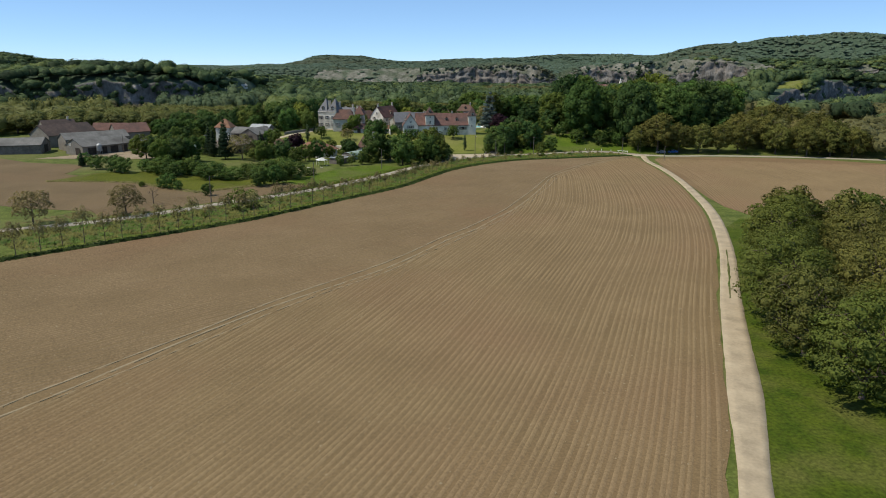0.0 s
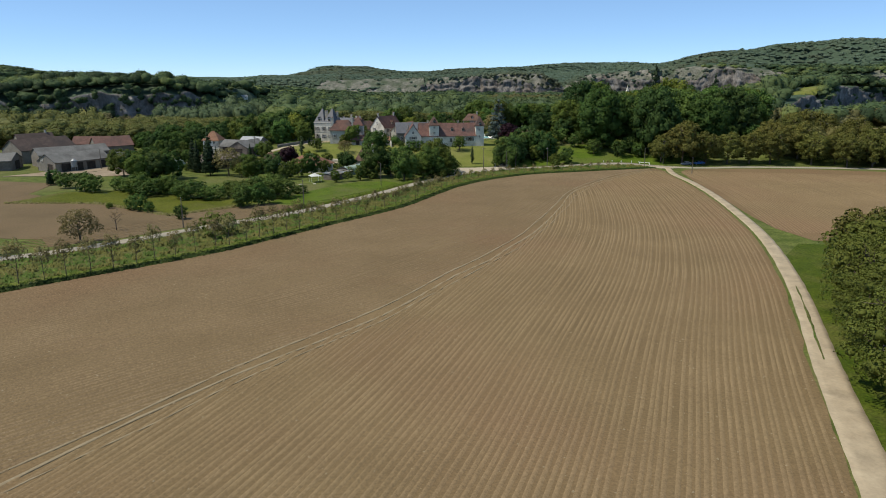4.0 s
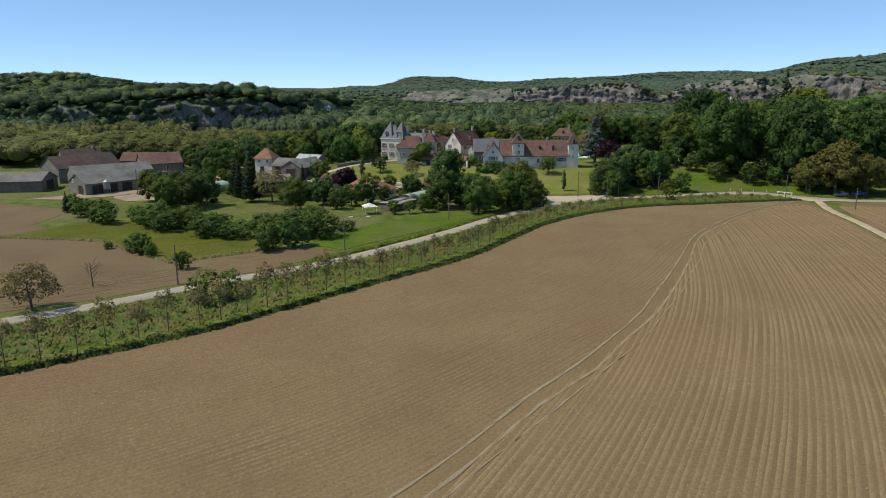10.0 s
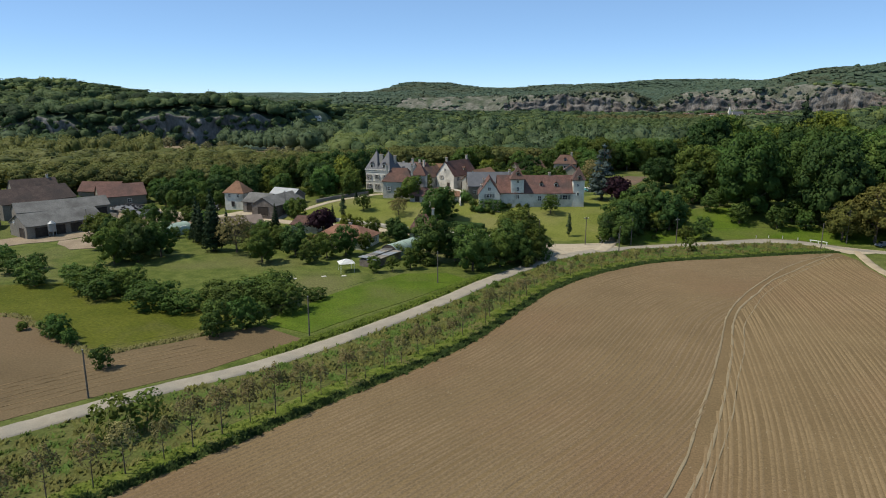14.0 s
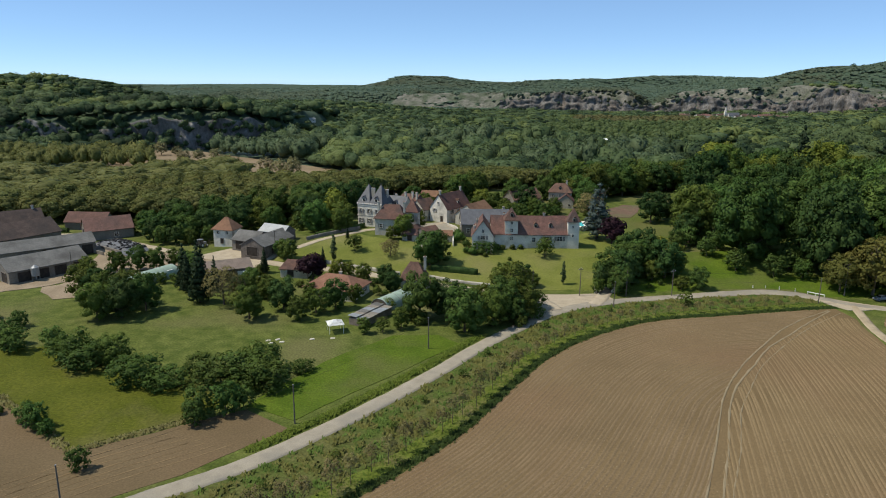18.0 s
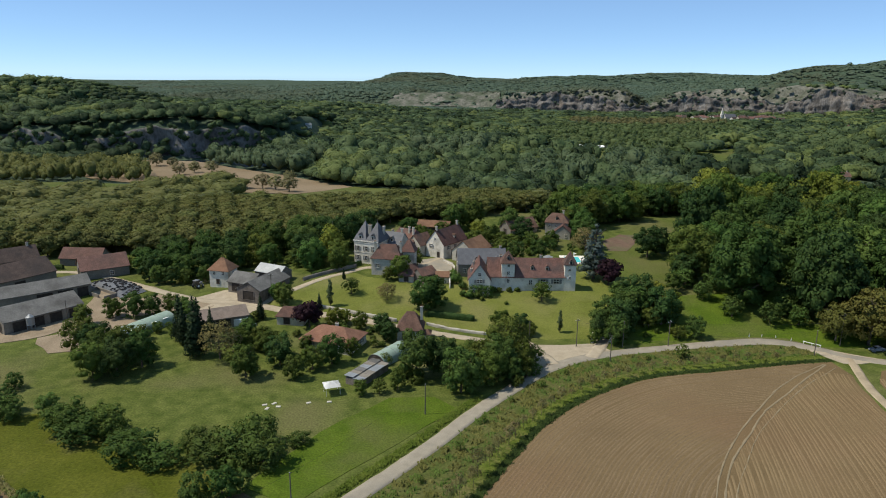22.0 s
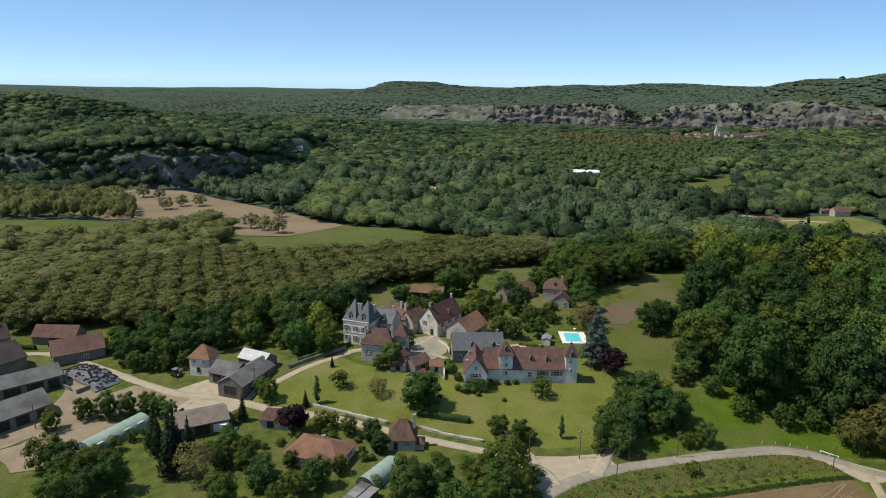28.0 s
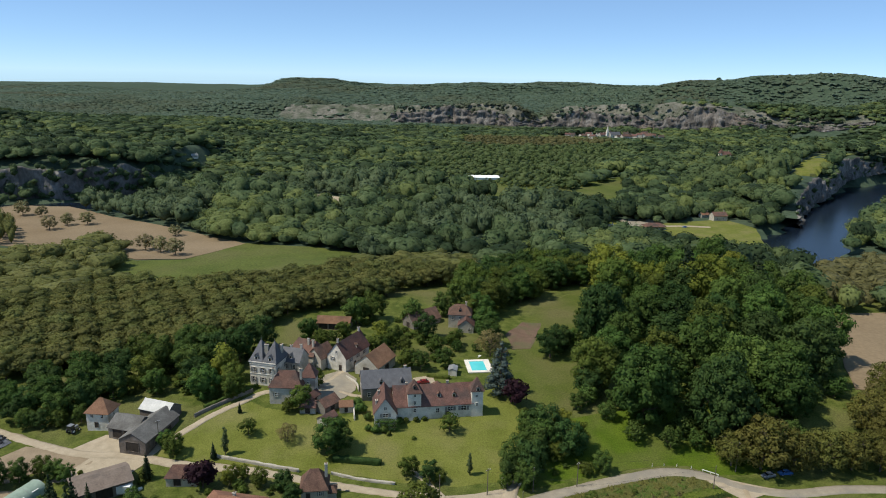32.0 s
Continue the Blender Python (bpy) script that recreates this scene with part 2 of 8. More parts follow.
M["red_paint"] = material("dark_red_car_paint", (0.16, 0.012, 0.012), (0.18, 0.015, 0.015), 1.0, 0.3, spec=0.5)
M["white_car"] = material("white_car_paint", (0.74, 0.74, 0.73), (0.78, 0.78, 0.77), 1.0, 0.3, spec=0.5)
M["grey_car"] = material("grey_car_paint", (0.16, 0.17, 0.19), (0.19, 0.20, 0.22), 1.0, 0.3, spec=0.5)
M["blue_paint"] = material("blue_tractor_paint", (0.03, 0.09, 0.25), (0.04, 0.11, 0.29), 1.0, 0.4)
L_OAK = leaf_material("oak_leaves", (0.04879, 0.09435, 0.01945), (0.09435, 0.1496, 0.03417), 0.22)
L_DARK = leaf_material("dark_leaves", (0.03068, 0.06474, 0.01703), (0.06136, 0.1022, 0.0273), 0.2)
L_MID = leaf_material("fresh_green_leaves", (0.06424, 0.09614, 0.01634), (0.1078, 0.1398, 0.0284), 0.22)
L_LIME = leaf_material("lime_green_leaves", (0.1376, 0.1634, 0.02236), (0.1892, 0.2107, 0.03612), 0.15)
L_WALNUT = leaf_material("bronze_green_walnut_leaves", (0.09549, 0.1029, 0.02269), (0.1486, 0.1446, 0.03665), 0.2)
L_BRONZE = leaf_material("bronze_young_leaves", (0.143, 0.1235, 0.0494), (0.2015, 0.169, 0.0702), 0.2)
L_POPLAR = leaf_material("grey_green_poplar_leaves", (0.06, 0.088, 0.034), (0.092, 0.122, 0.052), 0.2)
L_CONIFER = leaf_material("dark_fir_needles", (0.0168, 0.0336, 0.0156), (0.0336, 0.0552, 0.024), 0.15)
L_CEDAR = leaf_material("blue_grey_cedar_needles", (0.08, 0.112, 0.098), (0.12, 0.155, 0.138), 0.1)
L_PURPLE = leaf_material("dark_purple_leaves", (0.022, 0.010, 0.016), (0.042, 0.018, 0.026), 0.1)
L_GRASS = leaf_material("rank_grass_blades", (0.072, 0.115, 0.014), (0.118, 0.158, 0.026), 0.1, 0.4, 3.0)
L_VERGE = leaf_material("olive_verge_weeds", (0.09529, 0.1073, 0.0261), (0.1614, 0.1566, 0.0493), 0.1, 0.4, 3.0)
L_MEADOW = leaf_material("meadow_grass_blades", (0.066, 0.088, 0.011), (0.105, 0.122, 0.02), 0.1, 0.15, 3.0)
L_DRY = leaf_material("dry_weed_stems", (0.15, 0.145, 0.052), (0.2, 0.19, 0.075), 0.1, 0.4, 3.0)
L_WOODS = leaf_material("mixed_woodland_leaves", (0.0344, 0.06708, 0.02924), (0.1247, 0.1686, 0.07224), 0.0, 0.085, 0.7, patch=(0.086, 0.1161, 0.043))
L_WOODS_P = leaf_material("poplar_woodland_leaves", (0.0688, 0.1049, 0.0516), (0.129, 0.1677, 0.086), 0.0, 0.04, 0.7, patch=(0.043, 0.0688, 0.03096), patch_scale=0.012)
# far leaves: bluish distance haze is mixed into this green
L_HILL_HAZE = leaf_material("hazed_hill_leaves", (0.07413, 0.1139, 0.0768), (0.106, 0.1457, 0.1006), 0.0, 0.02, 0.3, patch=(0.08428, 0.09632, 0.05676), patch_scale=0.003)

wm = bpy.data.materials.new("river_water")
wm.use_nodes = True
wb = wm.node_tree.nodes["Principled BSDF"]
wb.inputs["Base Color"].default_value = (0.006, 0.011, 0.02, 1)
wb.inputs["Roughness"].default_value = 0.2
wb.inputs["Specular IOR Level"].default_value = 0.16
wt = wm.node_tree.nodes.new("ShaderNodeTexNoise")
wt.inputs["Scale"].default_value = 60.0
wp = wm.node_tree.nodes.new("ShaderNodeBump")
wp.inputs["Distance"].default_value = 0.05
wm.node_tree.links.new(wt.outputs["Fac"], wp.inputs["Height"])
wm.node_tree.links.new(wp.outputs["Normal"], wb.inputs["Normal"])
M["water"] = wm
M["walnut_bronze_leaf"] = leaf_material("bronze_walnut_leaves", (0.118, 0.112, 0.038), (0.17, 0.156, 0.058))
M["sapling_leaf"] = leaf_material("bronze_sapling_leaves", (0.1475, 0.1325, 0.05625), (0.2125, 0.185, 0.08))

M["strip"] = material("bright_verge_grass", (0.07625, 0.1006, 0.01381), (0.1121, 0.132, 0.02565), 0.3, 0.95, 0.12, 2.5, 0.35, patch=(0.1076, 0.1023, 0.03453), patch_scale=0.15)
L_HEDGE = leaf_material("ragged_hedge_leaves", (0.0225, 0.0435, 0.0105), (0.0465, 0.075, 0.0165), 0.1, 0.4, 3.0)
L_PLANT = leaf_material("young_plantation_leaves", (0.072, 0.108, 0.036), (0.11, 0.142, 0.056), 0.0, 0.03, 0.7)
L_SCRUB = leaf_material("scrub_leaves", (0.0598, 0.09808, 0.01914), (0.1077, 0.1531, 0.03229), 0.25)
L_GROVE = leaf_material("green_walnut_leaves", (0.08116, 0.1017, 0.0173), (0.1306, 0.1488, 0.03113), 0.15)
M["tile_dark"] = material("dark_weathered_farm_tiles", (0.06, 0.046, 0.04), (0.088, 0.066, 0.056), 0.6, 0.9, 0.05, 3.2, 0.25, patch=(0.05, 0.042, 0.038), patch_scale=0.2, vary=0.1)
M["tan_leaf"] = leaf_material("tan_young_leaves", (0.1562, 0.1475, 0.07), (0.2188, 0.2025, 0.1))
M["garden_soil"] = material("reddish_garden_soil", (0.105, 0.07, 0.05), (0.15, 0.10, 0.072), 0.3, 0.97, 0.06, 3.0, 0.25, patch=(0.1, 0.10, 0.05), patch_scale=0.1)
L_WOODS_D = leaf_material("dark_woodland_leaves", (0.02047, 0.03947, 0.01754), (0.04825, 0.0731, 0.03216), 0.0, 0.085, 0.7)
L_WOODS_Y = leaf_material("light_woodland_leaves", (0.1002, 0.1368, 0.04209), (0.1653, 0.1975, 0.06863), 0.0, 0.085, 0.7)
L_ORCH = leaf_material("olive_orchard_leaves", (0.0952, 0.1093, 0.0306), (0.1445, 0.1485, 0.0476), 0.2)
M["soil_row_red"] = material("reddish_soil_ridge", (0.1382, 0.09881, 0.05427), (0.1767, 0.1264, 0.07237), 0.08, 0.97, 0.05, 4.0, 0.28, patch=(0.1537, 0.09881, 0.05608), patch_scale=0.018)

# ---- mesh helpers ----
def sm(a, b, x):
    t = np.clip((np.asarray(x, float) - a) / (b - a), 0, 1)
    return t * t * (3 - 2 * t)


def mesh_of(name, verts, faces, mat=None, smooth=False, soft=None):
    """A mesh from an array of points and an array of triangles or quads; soft gives shading normals for leaves."""
    me = bpy.data.meshes.new(name)
    verts, faces = np.asarray(verts, np.float32), np.asarray(faces, np.int32)
    k = faces.shape[1]
    me.vertices.add(len(verts))
    me.vertices.foreach_set("co", verts.ravel())
    me.loops.add(faces.size)
    me.loops.foreach_set("vertex_index", faces.ravel())
    me.polygons.add(len(faces))
    me.polygons.foreach_set("loop_start", np.arange(0, faces.size, k, dtype=np.int32))
    if smooth or soft is not None:
        me.polygons.foreach_set("use_smooth", np.ones(len(faces), bool))
    me.update(calc_edges=True)
    if soft is not None:
        me.normals_split_custom_set_from_vertices(np.asarray(soft, np.float32))
    if mat:
        me.materials.append(mat)
    return me


def unit(v):
    return v / (np.linalg.norm(v, axis=1)[:, None] + 1e-9)


def part(name, bm, mat, parent, label=""):
    """Links a bmesh, or a ready mesh, as one object under a thing or a part."""
    if isinstance(bm, bmesh.types.BMesh):
        me = bpy.data.meshes.new(name)
        bm.to_mesh(me)
        bm.free()
        me.materials.append(mat)
    else:
        me = bm
    ob = new(name, me)
    ob.parent = parent
    if label:
        ob["label"] = label
    return ob


def box(bm, cx, cy, cz, sx, sy, sz, rot=0.0, bevel=0.0):
    """A box of that size with its base at cz, turned by rot radians."""
    g = bmesh.ops.create_cube(bm, size=1.0, matrix=Matrix.Translation((cx, cy, cz + sz / 2)) @ Matrix.Rotation(rot, 4, "Z") @ Matrix.Diagonal((sx, sy, sz, 1)))
    if bevel:
        bmesh.ops.bevel(bm, geom=list({e for v in g["verts"] for e in v.link_edges}), offset=bevel, segments=1, affect="EDGES")
    return g["verts"]


def boxed(*dims, **kw):
    bm = bmesh.new()
    box(bm, *dims, **kw)
    return bm


def inside(px, py, poly):
    """Which of the points lie in the polygon."""
    px, py = np.asarray(px, float), np.asarray(py, float)
    hit = np.zeros(px.shape, bool)
    n = len(poly)
    for i in range(n):
        (x0, y0), (x1, y1) = poly[i], poly[(i + 1) % n]
        if y0 != y1:
            hit ^= ((y0 > py) != (y1 > py)) & (px < (x1 - x0) * (py - y0) / (y1 - y0) + x0)
    return hit


def smooth_line(pts, step=2.0):
    """A smooth curve through the points, sampled about every step metres."""
    p = np.array(pts, float)
    d = np.r_[0, np.cumsum(np.hypot(*np.diff(p, axis=0).T))]
    m = np.gradient(p, d, axis=0)
    out = []
    for i in range(len(p) - 1):
        h = d[i + 1] - d[i]
        t = np.linspace(0, 1, max(2, int(h / step)), endpoint=False)[:, None]
        out.append((2 * t**3 - 3 * t**2 + 1) * p[i] + (t**3 - 2 * t**2 + t) * h * m[i] + (-2 * t**3 + 3 * t**2) * p[i + 1] + (t**3 - t**2) * h * m[i + 1])
    return np.vstack([*out, p[-1:]])


def normals_of(line):
    t = np.gradient(line, axis=0)
    t /= np.linalg.norm(t, axis=1)[:, None] + 1e-9
    return np.c_[-t[:, 1], t[:, 0]]


def dist_to(px, py, line):
    """Distance from the points to a polyline."""
    best = np.full(np.shape(px), 1e9)
    for (x0, y0), (x1, y1) in zip(line[:-1], line[1:]):
        dx, dy = x1 - x0, y1 - y0
        t = np.clip(((px - x0) * dx + (py - y0) * dy) / (dx * dx + dy * dy + 1e-9), 0, 1)
        best = np.minimum(best, np.hypot(px - x0 - t * dx, py - y0 - t * dy))
    return best


# ---- lie of the land: flat fields, a low rise under the manor, the river plain below, wooded hills round it ----
HILLS = np.array([
    (-415, 3690, 81), (-30, 3600, 52), (340, 3500, 75), (780, 3050, 87), (900, 2650, 78), (1000, 2250, 106), (1130, 2130, 122), (1240, 2030, 133), (1500, 1950, 128), (-900, 3700, 7), (-1600, 4400, 35), (-2400, 4200, 25), (-3300, 3600, 40), (2500, 1500, 150), (1500, 1300, 90), (2200, 700, 60), (-420, 2400, 36), (-30, 2330, -12), (330, 2300, 25), (650, 2100, -20), (950, 1850, 44), (1150, 1500, 58), (-900, 2500, 26), (-1500, 2600, 17), (-700, 1980, -4), (-300, 1930, -10), (0, 1880, -13), (300, 1760, -13), (560, 1600, -12), (800, 1380, -6), (900, 1150, 7), (700, 900, 0), (-100, 1500, -11), (200, 1300, -11), (-350, 1250, -10), (450, 1150, -10), (0, 1000, -12), (250, 850, -13), (-150, 800, -13), (80, 650, -13), (420, 560, -10), (330, 330, -4), (-430, 880, -2), (-560, 900, 13), (-760, 900, 29), (-1000, 950, 40), (-430, 1000, -16), (-600, 1100, 11), (-900, 1300, 51), (-1300, 1300, 34), (-320, 1000, -8), (-420, 1500, 5), (-1400, 1800, 23), (-300, 760, -13), (-440, 765, -13), (-560, 770, -13), (-700, 775, -13), (-900, 800, -10), (-350, 790, -12), (-500, 792, -12), (-640, 795, -12), (-240, 800, -13), (-220, 880, -13), (-380, 700, -13), (-600, 720, -12), (-250, 620, -13), (-900, 700, -8), (-1300, 700, 10), (-500, 450, 0), (-250, 450, -4), (700, 300, 5), (1100, 600, 20), (800, 0, 0), (-600, 100, 0), (0, -600, 0), (700, -600, 0), (-700, -600, 0)])


def far_land(x, y):
    w = np.zeros(np.shape(x))
    z = np.zeros(np.shape(x))
    for hx, hy, hz in HILLS:
        k = 1.0 / ((x - hx) ** 2 + (y - hy) ** 2 + 1500.0) ** 1.9
        w, z = w + k, z + k * hz
    z = z / w
    fold = np.sin(x * 0.011 + 1.3 * np.sin(y * 0.006)) * np.cos(y * 0.009 + x * 0.003) + 0.5 * np.sin(x * 0.027 + y * 0.02)
    return z + np.clip(z - 12, 0, 60) * 0.10 * fold


CLIFFS = [
    ([(-1300, 700), (-700, 752), (-560, 762), (-430, 779), (-345, 794), (-292, 812), (-262, 838), (-246, 885)], [14, 20, 26, 32, 38, 36, 26, 0], 170.0),
    ([(-720, 2060), (-300, 2000), (-20, 1960), (160, 1925), (300, 1870), (365, 1866), (430, 1850), (560, 1770), (700, 1700), (850, 1590), (980, 1480)], [10, 30, 42, 50, 54, 18, 50, 58, 58, 16, 6], 220.0),
    ([(345, 690), (398, 768), (480, 853), (579, 950), (760, 1000)], [6, 20, 27, 24, 12], 170.0)]


def behind(x, y, line):
    """Distance behind a cliff line that runs left to right, negative in front of it and past its ends."""
    lx, ly = [p[0] for p in line], [p[1] for p in line]
    slope = np.gradient(ly, lx)
    d = (y - np.interp(x, lx, ly)) / np.sqrt(1 + np.interp(x, lx, slope) ** 2)
    return np.where((x < lx[0]) | (x > lx[-1]), -9.0, d)


def land(x, y, back=0.0):
    """Height of the ground; back moves the foot of the cliffs inward."""
    x, y = np.asarray(x, float), np.asarray(y, float)
    w = sm(-110, -45, x)
    near = (1.6 + 3.9 * w) * sm(284, 322, y) - (12 + 4 * w) * sm(395, 640, y)
    r = np.hypot((x + 20) / 1.0, y - 330)
    z = near + (far_land(x, y) - near) * sm(330, 620, r)
    for line, height, deep in CLIFFS:
        d = behind(x, y, line)
        h = np.interp(x, [p[0] for p in line], height)
        run = 9 + (80 * (1 - sm(-80, 60, x)) if deep > 200 else 0)
        z = z + h * sm(0, 1, (d + 2 - back * 9 / run) / run) * (1 - sm(deep * 0.4, deep, d))
    return z


def land_at(x, y):
    return float(land(np.array([x]), np.array([y]))[0])


def axis(stops):
    out = []
    for (a, b, s) in stops:
        out.append(np.arange(a, b, s))
    return np.concatenate([*out, [stops[-1][1]]])


gx = axis([(-4600, -1400, 200), (-1400, -300, 22), (-300, 320, 7), (320, 1500, 22), (1500, 4600, 200)])
gy = axis([(-1500, -100, 140), (-100, 260, 20), (260, 480, 6), (480, 1000, 16), (1000, 2600, 26), (2600, 4700, 100)])
XX, YY = np.meshgrid(gx, gy)
ZZ = land(XX, YY, 24.0)
nx, ny = len(gx), len(gy)
idx = np.arange(nx * ny).reshape(ny, nx)
quads = np.stack([idx[:-1, :-1], idx[:-1, 1:], idx[1:, 1:], idx[1:, :-1]], -1).reshape(-1, 4)

FIELD_EDGE = smooth_line([(-150, 64), (-118, 84), (-84, 112), (-66, 129), (-50.5, 142.8), (-42.6, 150.6), (-33.8, 162), (-23.2, 176.8), (-11.2, 192.5), (-6.6, 199.5), (2.6, 219), (9.8, 234), (22.6, 250.5), (37.5, 262), (58, 269), (80, 276), (88, 278)], 2)
LANE = smooth_line([(-60, -130), (-22, -70), (3, -15), (17, 16), (29.3, 42.4), (37.6, 62.7), (46.9, 86.8), (64.8, 131.1), (75.7, 165.4), (81.5, 192), (86.4, 220), (89, 244), (90, 263), (92.5, 275), (94.5, 284)], 2)
ROAD = smooth_line([(-190, 82), (-140, 112), (-94, 141), (-77, 150.5), (-64, 162), (-50, 177), (-38, 188), (-28.5, 200), (-19.5, 213.5), (-13, 224), (-3.0, 242), (5.0, 254), (13.0, 264.8), (22, 272.3), (33, 277.7), (49, 283.3), (65, 287.8), (76, 289.5), (82, 288.6), (88, 286), (94, 282), (103, 279), (122, 280), (160, 276), (210, 262)], 1.5)
SEAM = smooth_line([(-70, 20), (-42, 63), (-28, 85), (-18.6, 98.6), (-7.7, 113), (6.4, 137), (20, 161), (26.9, 176.4), (35.9, 200.2), (43.3, 220.8), (54, 239.5), (68, 258), (85, 276)], 2)

RIVER_A = [(-400, 752), (-350, 752), (-265, 750), (-236, 716), (-215, 740), (-214, 800), (-205, 860), (-212, 900), (-240, 900), (-238, 860), (-246, 805), (-300, 790), (-400, 764)]
RIVER_B = [(246, 520), (262, 572), (273, 612), (300, 650), (330, 680), (398, 757), (470, 840), (548, 925), (640, 966), (900, 1000), (900, 900), (640, 850), (500, 760), (390, 660), (330, 585), (300, 540), (300, 470), (262, 440)]
FAR_PLOUGH = [(-420, 700), (-350, 752), (-300, 748), (-243, 700), (-185, 660), (-111, 600), (-137, 547), (-165, 545), (-200, 566), (-222, 584), (-255, 583), (-330, 620)]
FAR_GREEN = [(-330, 505), (-540, 490), (-540, 556), (-330, 590), (-300, 588), (-256, 582), (-222, 583), (-165, 542), (-137, 545), (-111, 602), (-60, 588), (-25, 560), (-35, 480), (-122, 455), (-200, 500), (-240, 516)]
PAV_CLEAR = [(160, 640), (186, 700), (215, 680), (290, 705), (300, 665), (276, 606), (246, 580), (205, 610)]
MEADOW = [(39, 300), (37, 320), (38, 345), (45, 372), (52, 395), (62, 415), (88, 448), (116, 470), (122, 462), (100, 428), (76, 395), (66, 358), (60, 330), (50, 310)]
FAR_ORCH = [(14, 978), (20, 1084), (62, 1202), (119, 1341), (134, 1500), (318, 1480), (413, 1400), (396, 1273), (195, 868), (114, 888), (87, 932)]
FAR_MEADOW = [(0, 920), (80, 828), (115, 772), (205, 760), (262, 885), (290, 985), (195, 868), (114, 888), (87, 932), (14, 978)]

low = np.zeros(XX.shape)
for riv in (RIVER_A, RIVER_B):
    low += inside(XX, YY, riv) * 1.0
ZZ = np.where(low > 0, -19.0, ZZ)
ground = tagged(new("ground", mesh_of("ground", np.c_[XX.ravel(), YY.ravel(), ZZ.ravel()], quads, M["grass"], True)), "rolling grassy valley floor reaching wooded hills", "ground", kind="structure")
ground.data.materials.append(M["ground_far"])
cx, cy = XX[:-1, :-1].ravel(), YY[:-1, :-1].ravel()
dist = np.hypot(cx, cy - 330)
ground.data.polygons.foreach_set("material_index", ((dist > 640) | (cy > 470)).astype(np.int32))


def sheet(name, poly, mat, lift, label, category, cell=5.0, wobble=0.0, seed=1, kind="structure"):
    """A patch of ground cover over the land, with a thickness at its edge."""
    rng = np.random.default_rng(seed)
    ring = []
    n = len(poly)
    for i in range(n):
        a, b = np.array(poly[i], float), np.array(poly[(i + 1) % n], float)
        k = max(1, int(np.linalg.norm(b - a) / cell))
        for j in range(k):
            p = a + (b - a) * j / k
            if wobble:
                p = p + rng.normal(0, wobble, 2)
            ring.append(p)
    bm = bmesh.new()
    vs = [bm.verts.new((*p, 0)) for p in ring]
    f = bm.faces.new(vs)
    bmesh.ops.triangulate(bm, faces=[f])
    xs, ys = np.array(ring).T
    lo, hi = (xs.min(), ys.min()), (xs.max(), ys.max())
    for ax in (0, 1):
        for c in np.arange(lo[ax] + cell, hi[ax], cell):
            nrm = (1, 0, 0) if ax == 0 else (0, 1, 0)
            co = (c, 0, 0) if ax == 0 else (0, c, 0)
            bmesh.ops.bisect_plane(bm, geom=bm.verts[:] + bm.edges[:] + bm.faces[:], plane_co=co, plane_no=nrm)
    rim = [e for e in bm.edges if e.is_boundary]
    co = np.array([v.co for v in bm.verts])
    z = land(co[:, 0], co[:, 1]) + lift
    for v, h in zip(bm.verts, z):
        v.co.z = h
    ex = bmesh.ops.extrude_edge_only(bm, edges=rim)
    for v in ex["geom"]:
        if isinstance(v, bmesh.types.BMVert):
            v.co.z -= 0.5
    bmesh.ops.recalc_face_normals(bm, faces=bm.faces[:])
    up = sum(fc.normal.z * fc.calc_area() for fc in bm.faces)
    if up < 0:
        bmesh.ops.reverse_faces(bm, faces=bm.faces[:])
    me = bpy.data.meshes.new(name)
    bm.to_mesh(me)
    bm.free()
    me.materials.append(mat)
    return tagged(new(name, me), label, category, kind=kind)


def ribbon(name, line, half, mat, lift, label, category, wobble=0.0, seed=2, crown=0.04):
    """A strip of road that follows a line over the land."""
    rng = np.random.default_rng(seed)
    nrm = normals_of(line)
    half = np.broadcast_to(np.asarray(half, float), (len(line),))
    offs = (-1.0, -0.97, -0.5, 0.0, 0.5, 0.97, 1.0)
    cols = []
    for o in offs:
        w = half * o + (rng.normal(0, wobble, len(line)) if abs(o) > 0.9 else 0)
        p = line + nrm * w[:, None]
        z = land(p[:, 0], p[:, 1]) + (lift + crown * (1 - o * o) if abs(o) < 1 else -0.3)
        cols.append(np.c_[p, z])
    v = np.stack(cols, 1).reshape(-1, 3)
    k = len(offs)
    i = np.arange(len(line) - 1)[:, None] * k + np.arange(k - 1)[None]
    f = np.stack([i, i + k, i + k + 1, i + 1], -1).reshape(-1, 4)
    return tagged(new(name, mesh_of(name, v, f, mat)), label, category, kind="structure")

# ---- ground cover, road, lanes, water ----
lane_left = LANE + normals_of(LANE) * 2.0
FIELD = [tuple(p) for p in FIELD_EDGE] + [tuple(p) for p in lane_left[lane_left[:, 1] < 272][::-1]]
sheet("ploughed_field", FIELD[::2], M["soil"], 0.05, "wide brown tilled field with curving seed rows", "field", 8.0, 0.15)
RFIELD = [(90.5, 244), (94, 266), (98, 273), (104, 275.5), (122, 276), (146, 273.5), (168, 266), (185, 255), (175, 215), (150, 178), (110, 150), (84, 158), (81.5, 170), (83.5, 191), (87.5, 220)]
sheet("side_field", RFIELD, M["soil"], 0.05, "smaller brown tilled field beside the lane", "field", 6.0, 0.2, 5)
BROWN_L = [(-176, 268), (-150, 252), (-124, 244), (-121, 224), (-92, 206), (-66, 188.5), (-52, 200), (-44, 206), (-34, 200.5), (-38.5, 194.5), (-46, 185), (-54.5, 176.5), (-67, 164.5), (-79, 156), (-84, 163), (-96, 164.5), (-111, 169.5), (-150, 182), (-190, 200)]
